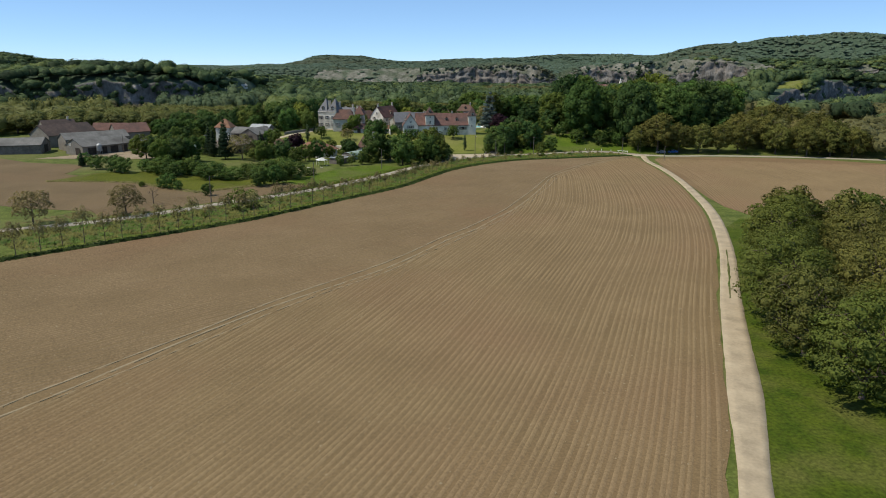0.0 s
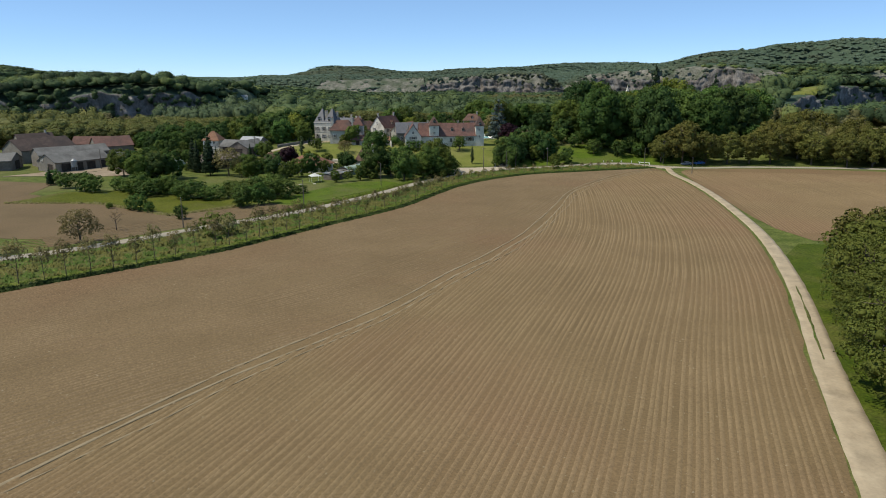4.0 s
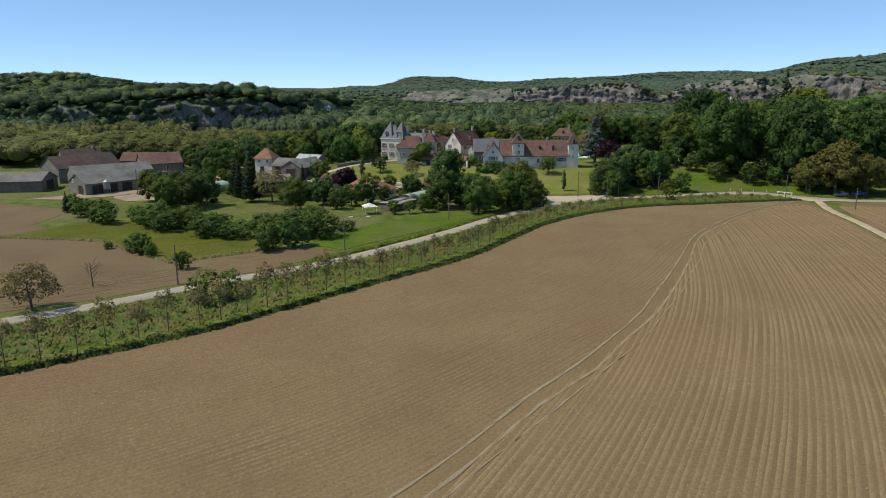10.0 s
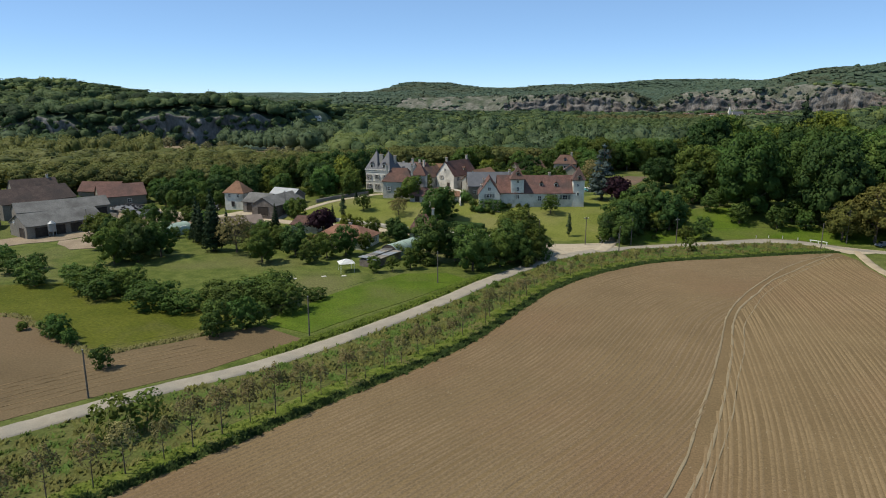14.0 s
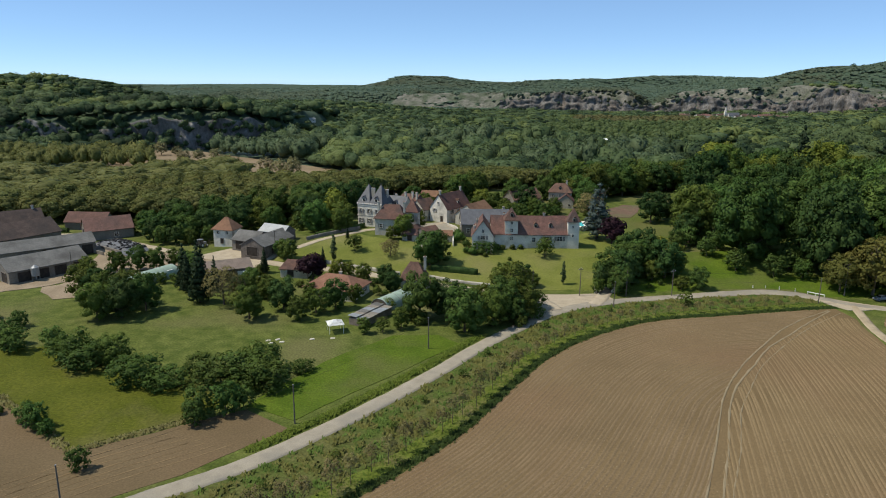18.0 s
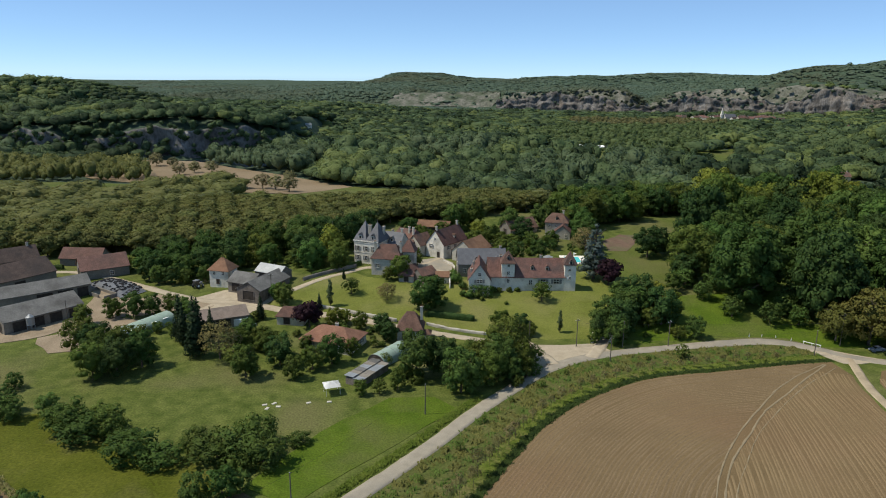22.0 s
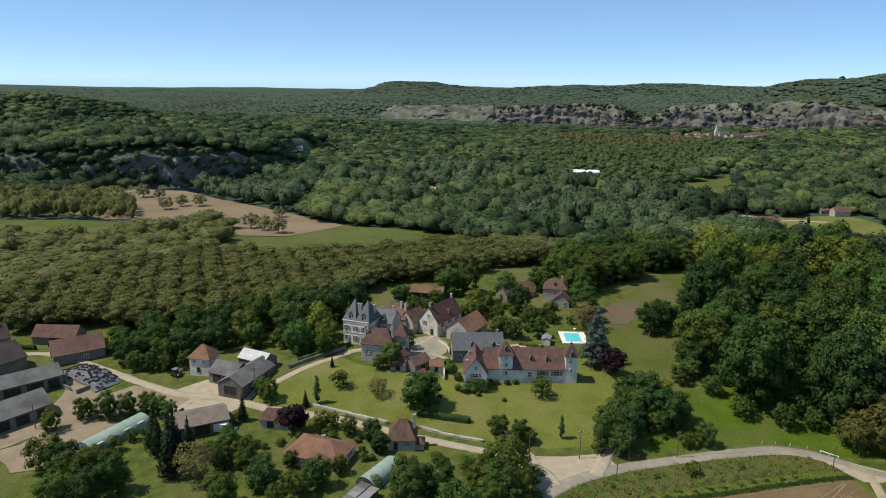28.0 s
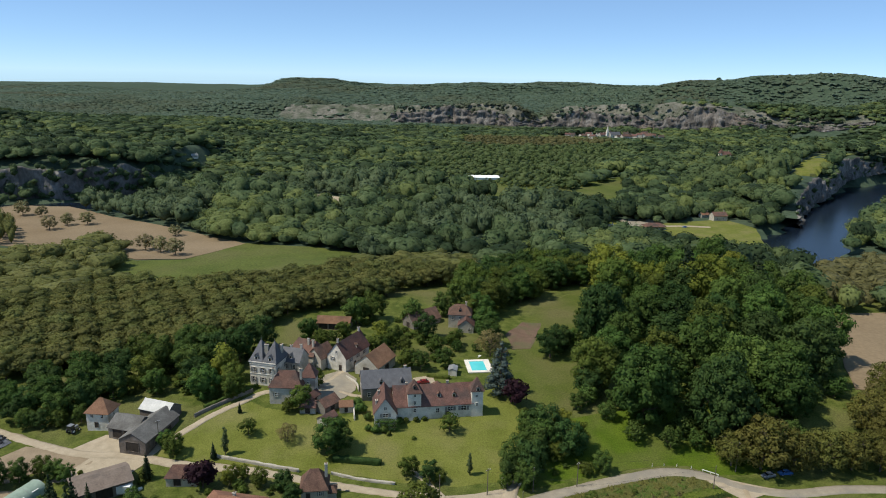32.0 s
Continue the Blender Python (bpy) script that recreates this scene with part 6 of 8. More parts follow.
def dormer_on(parent, m, mat, w=1.1, h=1.1, wall=None):
    """A small gabled dormer looking along local -y."""
    bm = bmesh.new()
    box(bm, 0, 0.9, -0.4, w, 1.8, h + 0.4)
    d = part("dormer", bm, wall or M["wall"], parent)
    d.matrix_basis = m
    r = roof_mesh(2.2, w, h, h + w * 0.55, 0, 0.12, 0.08)
    ro = part("dormer_roof", r, mat, d)
    ro.matrix_basis = pose(0, 0.9, 0, 0, 0, 90)
    p = bmesh.new()
    box(p, 0, -0.03, 0.1, w * 0.62, 0.06, h * 0.75)
    part("pane", p, M["window"], d)


def volume(parent, dx, dy, rot, L, W, eave, ridge, wall, roof, hip=0.0, spec=(), chimneys=(), dormers=(), over=0.4, sag=0.0, z=0.0):
    """One block of a building: walls, roof, openings, chimneys and dormers under the thing."""
    base = pose(dx, dy, z, 0, 0, rot)
    o = part("wall", prism(L, W, eave, ridge, hip), wall, parent)
    o.matrix_basis = base
    o = part("roof", roof_mesh(L, W, eave, ridge, hip, over, 0.16, sag), roof, parent)
    o.matrix_basis = base
    openings(parent, L, W, base, spec)
    for u, v, h in chimneys:
        zr = ridge - (ridge - eave) * abs(v) / (W / 2)
        chimney_on(parent, base @ pose(u, v, zr), h)
    for u, side, zz in dormers:
        v = (1 - (zz - eave) / (ridge - eave)) * W / 2
        m = base @ (pose(u, -v, zz) if side == "f" else pose(u, v, zz, 0, 0, 180))
        dormer_on(parent, m, roof)
    return base


HOUSES = []


def building(name, x, y, label, category, group="", z=None):
    e = new(name)
    e.location = (x, y, land_at(x, y) if z is None else z)
    HOUSES.append((x, y))
    return tagged(e, label, category, group)


# manor: a long steep-roofed house with two square towers and a front gable
man = building("manor_house", 8, 318, "long stone manor with brown tiled roof and two square towers", "house")
volume(man, 0.6, 0.6, 5, 25, 8.4, 4.6, 9.6, M["wall_white"], M["tile"], 0, [("f", 5.2, 2.9, 1.6, 1.4, "s"), ("f", 9.5, 2.9, 1.6, 1.4, "s"), ("f", 1.2, 2.5, 1.0, 1.4, "w"), ("f", 4.2, 1.0, 1.0, 2.0, "d"), ("r", 0, 2.6, 1.0, 1.3, "w"), ("b", -6, 2.6, 1.0, 1.3, "s"), ("b", 0, 2.6, 1.0, 1.3, "s"), ("b", 6, 2.6, 1.0, 1.3, "s")], [(4.8, 0.2, 1.0), (-8.2, 0.6, 1.2)], [(1.8, "f", 6.3), (6.6, "f", 6.2)], 0.4, 0.12)
volume(man, -14.4, -3.2, 93, 11.5, 6.7, 4.6, 9.4, M["wall_white"], M["tile"], 0, [("l", 0, 6.1, 0.8, 1.0, "w"), ("l", 0, 3.9, 1.5, 1.1, "s"), ("l", 0.2, 1.0, 1.0, 1.6, "d"), ("f", 2.5, 2.6, 0.9, 1.2, "w"), ("b", -2.0, 2.6, 0.9, 1.2, "w")], [(2.6, 1.8, 1.3), (-1.5, 2.6, 1.2)], [], 0.45, 0.1)
volume(man, -5.3, -2.3, 5, 4.1, 4.1, 9.4, 12.6, M["wall_white"], M["tile"], 2.05, [("f", 0.1, 8.0, 0.7, 0.8, "w"), ("f", 0.1, 5.6, 0.8, 1.1, "w"), ("f", 0.1, 3.0, 0.8, 1.1, "w"), ("r", 0, 6.5, 0.6, 0.8, "w")], [], [(0, "f", 9.9)], 0.45)
volume(man, 14.6, -0.9, 5, 3.6, 3.6, 9.3, 12.6, M["wall_white"], M["tile"], 1.8, [("f", -0.3, 6.9, 0.6, 0.7, "w"), ("f", -0.2, 4.0, 0.6, 0.9, "w"), ("r", 0, 5.0, 0.6, 0.8, "w")], [], [(0, "f", 8.7)], 0.45)
volume(man, 2.6, 9.0, 5, 6, 6, 3.6, 6.6, M["wall"], M["tile"], 3.0, [("b", 0, 2, 1, 1.2, "w")], [], [], 0.35)

# chateau with two pointed slate pavilions
cha = building("chateau", -47, 343, "grey slate-roofed chateau with two pointed pavilion roofs", "chateau")
crot = -17
facade = [("f", u, z, 0.95, 1.7, "s") for u in (-3.3, 0.0, 3.3) for z in (2.1, 5.6)] + [("l", u, z, 0.9, 1.6, "s") for u in (-2.6, 2.6) for z in (2.1, 5.6)] + [("r", u, z, 0.9, 1.6, "s") for u in (-2.6, 2.6) for z in (2.1, 5.6)]
o = part("wall", prism(9.6, 9.2, 8.4, 9, 1), M["wall_white"], cha)
o.matrix_basis = pose(0, 0, 0, 0, 0, crot)
openings(cha, 9.6, 9.2, pose(0, 0, 0, 0, 0, crot), facade)
for z0, d0, h0 in ((4.0, 0.22, 0.22), (8.15, 0.45, 0.35), (7.5, 0.25, 0.18)):
    bm = bmesh.new()
    box(bm, 0, 0, z0, 9.6 + d0, 9.2 + d0, h0)
    o = part("cornice", bm, M["stone_trim"], cha)
    o.matrix_basis = pose(0, 0, 0, 0, 0, crot)
for u in (-2.5, 2.5):
    o = part("roof", roof_mesh(4.9, 9.0, 8.5, 14.6, 2.3, 0.3), M["slate"], cha)
    o.matrix_basis = pose(0, 0, 0, 0, 0, crot) @ pose(u, 0, 0)
    fin = bmesh.new()
    bmesh.ops.create_cone(fin, cap_ends=True, segments=6, radius1=0.14, radius2=0.02, depth=1.3, matrix=Matrix.Translation((0, 0, 0.6)))
    o = part("finial", fin, M["slate"], cha)
    o.matrix_basis = pose(0, 0, 0, 0, 0, crot) @ pose(u, 0, 14.5)
    dormer_on(cha, pose(0, 0, 0, 0, 0, crot) @ pose(u, -4.1, 8.7), M["slate"], 1.2, 1.7, M["wall_white"])
chimney_on(cha, pose(0, 0, 0, 0, 0, crot) @ pose(0, -1.2, 11.0), 2.6, 1.4, 0.7)
chimney_on(cha, pose(0, 0, 0, 0, 0, crot) @ pose(4.2, 1.5, 10.0), 3.0, 0.7, 1.3)
volume(cha, 8.0, 4.6, crot, 7.5, 7.4, 6.4, 10.0, M["wall"], M["slate"], 0, [("f", -1.5, 4.5, 0.9, 1.5, "s"), ("f", 1.6, 4.5, 0.9, 1.5, "s"), ("f", -1.5, 1.7, 0.9, 1.5, "s"), ("f", 1.6, 1.4, 1.1, 2.1, "d")], [(2.8, 0, 1.6), (-1.5, 1, 1.4)], [(0, "f", 7.2)], 0.35)

# steep hipped annex with a small tower
anx = building("gatehouse", -38, 328, "stone gatehouse with brown hipped roof and square turret", "house")
volume(anx, -0.2, 0.2, -5, 10.4, 7.6, 6.2, 10.2, M["wall"], M["tile"], 2.6, [("f", -3, 3.4, 0.9, 1.3, "s"), ("f", 3, 3.4, 0.9, 1.3, "s"), ("l", 0, 3.4, 0.9, 1.3, "s"), ("r", -1, 2, 1.1, 2.0, "d")], [(-4.4, -1.5, 2.6), (4.6, -1.2, 2.4)], [], 0.4, 0.08)
volume(anx, 6.6, 2.0, -5, 4.4, 4.4, 8.4, 12.0, M["wall"], M["tile"], 2.2, [("f", 0, 5.8, 0.7, 0.9, "w"), ("r", 0, 5.8, 0.7, 0.9, "w")], [], [], 0.45)
volume(anx, 7.6, -2.0, 60, 5.2, 3.2, 2.2, 3.6, M["wall"], M["tile"], 0, [("f", 0, 1.0, 0.9, 1.7, "d")], [], [], 0.3)

SHEDS = building("garden_sheds", -27, 320, "low stone outhouses with brown tiled roofs", "shed")
volume(SHEDS, -3.6, 0.0, -5, 5.0, 3.6, 2.2, 3.6, M["wall"], M["tile"], 0, [("f", 0, 1.0, 1.4, 1.8, "d")])
volume(SHEDS, 2.0, 1.0, 50, 6.6, 5.2, 2.6, 4.4, M["wall_grey"], M["tile"], 0, [("f", 0, 1.1, 1.6, 2.0, "d")])
sh = building("small_outhouse", -18.8, 320, "small outhouse with orange tiled roof", "shed")
volume(sh, 0, 0, 5, 4.2, 3.4, 2.2, 3.4, M["wall"], M["tile_red"], 0, [("f", 0, 1.0, 0.9, 1.6, "d")])
sh = building("lean_to_shed", -24.2, 314, "low lean-to with worn tiled roof", "shed")
volume(sh, 0, 0, 50, 5.6, 3.0, 1.6, 2.7, M["wall"], M["tile"], 0, [("f", 0, 0.8, 0.9, 1.4, "d")])

# slate-roofed barn behind the manor
bn = building("slate_barn", -6.4, 331.5, "long stone barn with grey slate roof", "barn")
volume(bn, 0, 0, 8, 16.5, 9.0, 4.6, 8.8, M["wall_grey"], M["slate"], 0, [("f", -6, 2.2, 1.0, 1.4, "w"), ("f", 1, 1.4, 2.6, 2.8, "d"), ("l", 0, 3.5, 1.0, 1.2, "w")], [(6.6, 0.2, 0.9)], [(-2.0, "f", 5.2), (5, "f", 5.2)], 0.35, 0.06)
bn = building("orange_barn", -10.5, 351, "stone barn with orange tiled hipped roof", "barn")
volume(bn, 0, 0, 62, 13, 9.4, 4.0, 7.8, M["wall"], M["tile_red"], 0, [("l", 0, 2.0, 2.2, 2.4, "d"), ("b", 0, 2.4, 1.0, 1.2, "w"), ("f", 0, 1.6, 2.6, 2.6, "d")], [], [], 0.4, 0.08)
hs = building("gabled_house", -20.5, 357, "tall cream house with steep brown gabled roof", "house")
volume(hs, 0, 0, 60, 15.5, 8.0, 5.4, 10.4, M["wall_white"], M["tile"], 0, [("l", 0, 7.2, 0.7, 1.0, "w"), ("l", -1.6, 4.4, 0.8, 1.3, "s"), ("l", 1.6, 1.4, 1.0, 2.0, "d"), ("f", -4.5, 3.8, 0.9, 1.3, "s"), ("f", 0, 3.8, 0.9, 1.3, "s"), ("f", 4.5, 3.8, 0.9, 1.3, "s"), ("f", -2, 1.3, 1.0, 2.0, "d")], [(-6.8, 0, 1.4), (6.8, 0, 1.4)], [(1.0, "f", 6.4)], 0.4, 0.1)
volume(hs, -6.0, -2.0, 60, 5, 5.0, 3.0, 5.2, M["wall_white"], M["tile"], 0, [("l", 0, 1.4, 1.0, 1.9, "d")], [], [], 0.3)
hs = building("stone_house", -34, 357, "old stone house with brown hipped roofs and chimneys", "house")
volume(hs, -1.5, 0, -30, 11, 8.0, 5.4, 9.4, M["wall"], M["tile"], 1.6, [("f", -3, 3.8, 0.9, 1.3, "s"), ("f", 2, 3.8, 0.9, 1.3, "s")], [(1.5, -1.2, 2.2), (3.8, -1.6, 2.6)], [], 0.4, 0.1)
volume(hs, 3.5, -2.0, 58, 8, 6.4, 4.6, 8.0, M["wall"], M["tile"], 0, [("l", 0, 3.2, 0.8, 1.1, "w"), ("f", 0, 2.6, 0.9, 1.3, "s")], [], [], 0.4)
sd = building("long_open_shed", -29, 394, "long open-fronted shed with red-brown roof", "shed")
volume(sd, 0, 0, -8, 14, 6.0, 3.0, 5.0, M["wall_wood"], M["tile_red"], 0, [("f", -4.2, 1.4, 3.4, 2.6, "d"), ("f", 0, 1.4, 3.4, 2.6, "d"), ("f", 4.2, 1.4, 3.4, 2.6, "d")], [], [], 0.5)
hs = building("rear_house", 24.5, 394, "two-storey stone house with brown hipped roof", "house")
volume(hs, 0, 2.5, -8, 9.5, 8, 6.0, 9.2, M["wall"], M["tile"], 2.5, [("f", -3, 4.4, 0.8, 1.2, "w"), ("f", 0, 4.4, 0.8, 1.2, "w"), ("f", 3, 4.4, 0.8, 1.2, "w"), ("l", 0, 4.2, 0.8, 1.2, "w")], [(2.5, 0, 1.2)], [(0, "f", 6.8)], 0.4)
volume(hs, 2.0, -4.2, 82, 7, 6.4, 3.2, 5.8, M["wall"], M["tile"], 0, [("l", 1.5, 1.6, 0.9, 1.2, "w"), ("f", 0, 1.6, 0.9, 1.2, "w")], [], [], 0.4)
hs = building("brown_barn", 8, 398, "low barn with dark brown tiled roof", "barn")
volume(hs, 0, 0, 38, 15, 7.5, 2.6, 6.2, M["wall_grey"], M["tile"], 0, [("l", 0, 1.3, 2.0, 2.2, "d"), ("f", 0, 1.3, 2.4, 2.2, "d")], [], [], 0.5)

# house on the lane with a pavilion roof
hs = building("lane_cottage", -24.5, 283.5, "small stone cottage with steep brown pavilion roof", "house")
volume(hs, 0, 0, 3, 7.0, 6.6, 3.4, 7.4, M["wall"], M["tile"], 2.4, [("f", -1.6, 1.3, 1.0, 2.0, "d"), ("f", 1.6, 2.0, 0.8, 1.1, "s"), ("r", 0, 2.0, 0.8, 1.1, "w")], [(3.1, -0.6, 2.4)], [], 0.4, 0.05)
volume(hs, 4.6, -0.6, 3, 2.4, 3.6, 1.6, 2.4, M["wall"], M["tile"], 0.9, [], [], [], 0.2)
hs = building("tiled_bungalow", -44.5, 274.5, "low white house with broad orange-brown hipped roof", "house")
volume(hs, 0, 0, -14, 14.5, 10, 3.0, 5.6, M["wall_white"], M["tile_red"], 4.0, [("f", -4.5, 1.6, 1.2, 1.2, "s"), ("f", 0, 1.2, 1.2, 2.0, "d"), ("f", 4, 1.6, 1.2, 1.2, "s"), ("r", -2, 1.6, 1.1, 1.2, "s"), ("r", 2, 1.6, 1.1, 1.2, "s")], [(0.5, 1.0, 1.0)], [], 0.6)

# dovecote and the barns by it
hs = building("dovecote", -93.5, 318.2, "square stone dovecote with orange pyramid roof", "tower")
volume(hs, 0, 0, -8, 7.0, 6.0, 6.2, 9.4, M["wall_white"], M["tile_red"], 2.9, [("f", -1.6, 4.8, 0.8, 1.0, "w"), ("f", 1.6, 4.8, 0.8, 1.0, "w"), ("f", -0.4, 1.9, 1.0, 1.6, "d"), ("r", 0, 4.6, 0.8, 1.0, "w"), ("l", 0, 4.4, 0.8, 1.0, "w")], [], [], 0.55)
fin = bmesh.new()
bmesh.ops.create_cone(fin, cap_ends=True, segments=6, radius1=0.12, radius2=0.02, depth=0.9, matrix=Matrix.Translation((0, 0, 9.8)))
part("finial", fin, M["tile_red"], hs)
bn = building("grey_barn", -78.5, 310.5, "open L-shaped barn with grey fibre-cement roof", "barn")
volume(bn, 2.0, -0.6, 75, 17, 8.5, 3.4, 5.8, M["wall_wood"], M["fibre"], 0, [("l", 0, 1.5, 4.0, 2.8, "d"), ("f", -3, 1.4, 2.4, 2.2, "d"), ("f", 3, 1.4, 2.4, 2.2, "d")], [], [], 0.4)
volume(bn, -4.6, 2.6, -18, 9.5, 8.5, 3.2, 5.6, M["wall_grey"], M["fibre"], 0, [("f", -1.5, 1.5, 3.2, 2.8, "d"), ("f", 2.5, 1.5, 3.0, 2.8, "d")], [], [], 0.4)
bn = building("tin_shed", -77, 321, "shed with bright corrugated metal roof", "shed")
volume(bn, 0, 0, -22, 10.5, 6.4, 3.4, 5.4, M["wall_wood"], M["tin"], 0, [("f", 0, 1.5, 2.2, 2.4, "d")], [], [], 0.35)
bn = building("open_barn", -81.5, 286.5, "open-sided barn with pale brown fibre roof", "barn")
volume(bn, 0, 0, 32, 14, 9.5, 3.6, 5.2, M["wall_grey"], M["fibre_brown"], 0, [("r", 0, 1.7, 6.0, 3.0, "d"), ("f", 0, 1.7, 4.0, 2.8, "d")], [], [], 0.6)
bn = building("brown_shed", -60.8, 290.5, "small stone shed with brown tiled roof", "shed")
volume(bn, 0, 0, -2, 8.2, 6.0, 2.6, 4.6, M["wall"], M["tile"], 1.2, [("f", -1, 1.2, 1.8, 2.0, "d")], [], [], 0.4)

# farm buildings
bn = building("cattle_barn", -137, 283.5, "long cattle barn with weathered grey roof", "barn")
volume(bn, 0, 0, 58, 22, 11.5, 3.8, 6.6, M["wall_grey"], M["fibre"], 0, [("f", -7, 1.6, 3.4, 2.8, "d"), ("f", -2, 1.6, 3.4, 2.8, "d"), ("f", 3, 1.6, 3.4, 2.8, "d"), ("f", 8, 1.6, 2.4, 2.8, "d"), ("l", -2.5, 4.2, 0.9, 1.0, "w"), ("l", 2.5, 1.6, 3.0, 2.8, "d")], [], [], 0.5, 0.1)
bn = building("long_barn", -146, 299, "long low barn with patched grey roof", "barn")
volume(bn, 0, 0, 47, 27, 8.5, 4.4, 6.8, M["wall_grey"], M["fibre"], 0, [("f", 6, 1.9, 4.4, 3.2, "d"), ("f", 11, 1.9, 3.2, 3.2, "d"), ("f", 0, 1.9, 4.4, 3.2, "d")], [], [], 0.5, 0.1)
bn = building("brown_farm_barn", -164, 309, "large barn with wide brown tiled roof", "barn")
volume(bn, 0, 0, 62, 24, 13, 4.6, 8.6, M["wall_grey"], M["tile_dark"], 0, [("f", 0, 1.8, 3.4, 3.2, "d"), ("r", 0, 2.0, 3.0, 3.0, "d")], [], [], 0.5, 0.12)
bn = building("red_farm_house", -176, 327, "farmhouse with red-brown tiled roof", "house")
volume(bn, 0, 0, 50, 15, 9, 4.8, 8.6, M["wall_grey"], M["tile_dark"], 0, [("f", -4, 3, 1, 1.3, "s"), ("f", 2, 3, 1, 1.3, "s"), ("r", 0, 3.2, 1, 1.3, "w")], [(5, 0, 1.2)], [], 0.4)
bn = building("field_barn", -172, 281, "low barn with dark grey roof beside the field", "barn")
volume(bn, 0, 0, 12, 26, 12, 3.8, 6.2, M["wall_wood"], M["fibre"], 0, [("r", 0, 1.8, 5.0, 3.2, "d"), ("f", -6, 1.6, 3, 2.6, "d")], [], [], 0.5, 0.1)
bn = building("pink_barn", -142, 327, "stone barn with pinkish-brown tiled roof", "barn")
volume(bn, 0, 0, 40, 15.5, 10.5, 3.6, 7.2, M["wall_grey"], M["tile_pink"], 0, [("l", 0, 2.2, 2.6, 2.8, "d"), ("f", 2, 1.5, 1.2, 1.4, "w")], [], [], 0.5, 0.08)
bn = building("rear_barn", -156.5, 339.5, "low stone barn with dark red tiled roof", "barn")
volume(bn, 0, 0, 3, 15.5, 7.5, 3.2, 6.2, M["wall_grey"], M["tile_pink"], 0, [("f", 0, 1.5, 3.0, 2.4, "d"), ("f", 5, 1.5, 1.0, 1.4, "w")], [], [], 0.5, 0.08)

# ---- cliffs: fissured limestone faces with ledges ----
def ridged(v):
    return 1 - 2 * abs(noise.noise(v))


def cliff(name, line, height, label, step=5.0, rows_n=9, rough=2.6, seed=1, back=42.0, cap="ground_far"):
    ln = smooth_line(line, step)
    nrm = normals_of(ln)
    n = len(ln)
    h = np.interp(ln[:, 0], [p[0] for p in line], height)
    if back > 60:
        h = h * (0.2 + 0.8 * sm(-120, 60, ln[:, 0]))
    cut = np.array([0.76 + 0.6 * noise.noise(Vector((x * 0.012, y * 0.012, seed * 3.1))) + 0.16 * noise.noise(Vector((x * 0.06, y * 0.06, seed))) for x, y in ln])
    h = h * np.clip(cut, 0.3, 1.05)
    z0 = land(ln[:, 0] - nrm[:, 0] * 8, ln[:, 1] - nrm[:, 1] * 8) - 4
    fis = np.array([noise.noise(Vector((x * 0.02, y * 0.02, seed))) * 2.2 + ridged(Vector((x * 0.045, y * 0.045, 4.0))) * 1.8 + ridged(Vector((x * 0.15, y * 0.15, 9.0))) * 0.9 for x, y in ln])
    V = []
    for r in range(rows_n + 1):
        f = r / rows_n
        led = np.array([noise.noise(Vector((x * 0.04, y * 0.04, r * 0.9 + seed))) * 0.7 + noise.noise(Vector((x * 0.2, y * 0.2, r * 0.5))) * 0.35 for x, y in ln])
        crag = np.array([noise.noise(Vector((x * 0.055, y * 0.055, f * 3.1 + seed * 7))) * 1.5 + ridged(Vector((x * 0.1, y * 0.1, f * 5.0 + seed))) * 0.8 + noise.noise(Vector((x * 0.31, y * 0.31, f * 9.0))) * 0.6 for x, y in ln])
        shelf = (math.floor(f * 3.0 + 0.35) / 3.0 - 0.5) * 1.6
        p = ln - nrm * (rough * (1.3 + 0.6 * fis + led + crag - shelf) * (1 - 0.25 * f))[:, None]
        V.append(np.c_[p, z0 + (h + 4) * f + (led + crag) * (2.2 if 0 < r < rows_n else 0.8)])
    for d in (6.0, 16.0, 28.0, back):
        p = ln + nrm * d
        g = land(p[:, 0], p[:, 1]) + 0.7
        w = sm(0, 30, d)
        V.append(np.c_[p, np.where(d >= back, land(p[:, 0], p[:, 1], 24.0) - 3.0, (z0 + h + 5) * (1 - w) + g * w)])
    k = len(V)
    V = np.stack(V, 1).reshape(-1, 3)
    i = np.arange(n - 1)[:, None] * k + np.arange(k - 1)[None]
    F = np.stack([i, i + k, i + k + 1, i + 1], -1).reshape(-1, 4)
    ob = tagged(new(name, mesh_of(name, V, F, M["cliff"])), label, "cliff", kind="structure")
    ob.data.materials.append(M[cap])
    ob.data.polygons.foreach_set("material_index", np.tile((np.arange(k - 1) >= rows_n).astype(np.int32), n - 1))
    return ob


cliff("river_cliff", CLIFFS[0][0], CLIFFS[0][1], "shaded grey limestone cliff above the river bend", 3.5, 9, 1.5, 1)
cliff("valley_cliff", [(-20, 1960)] + CLIFFS[1][0][3:], CLIFFS[1][1][2:], "long pale limestone cliff band under wooded hills", 4.0, 14, 5.0, 2, 90.0, "scree")
cliff("water_cliff", CLIFFS[2][0], CLIFFS[2][1], "grey limestone cliff dropping into the river", 3.5, 8, 2.6, 3)


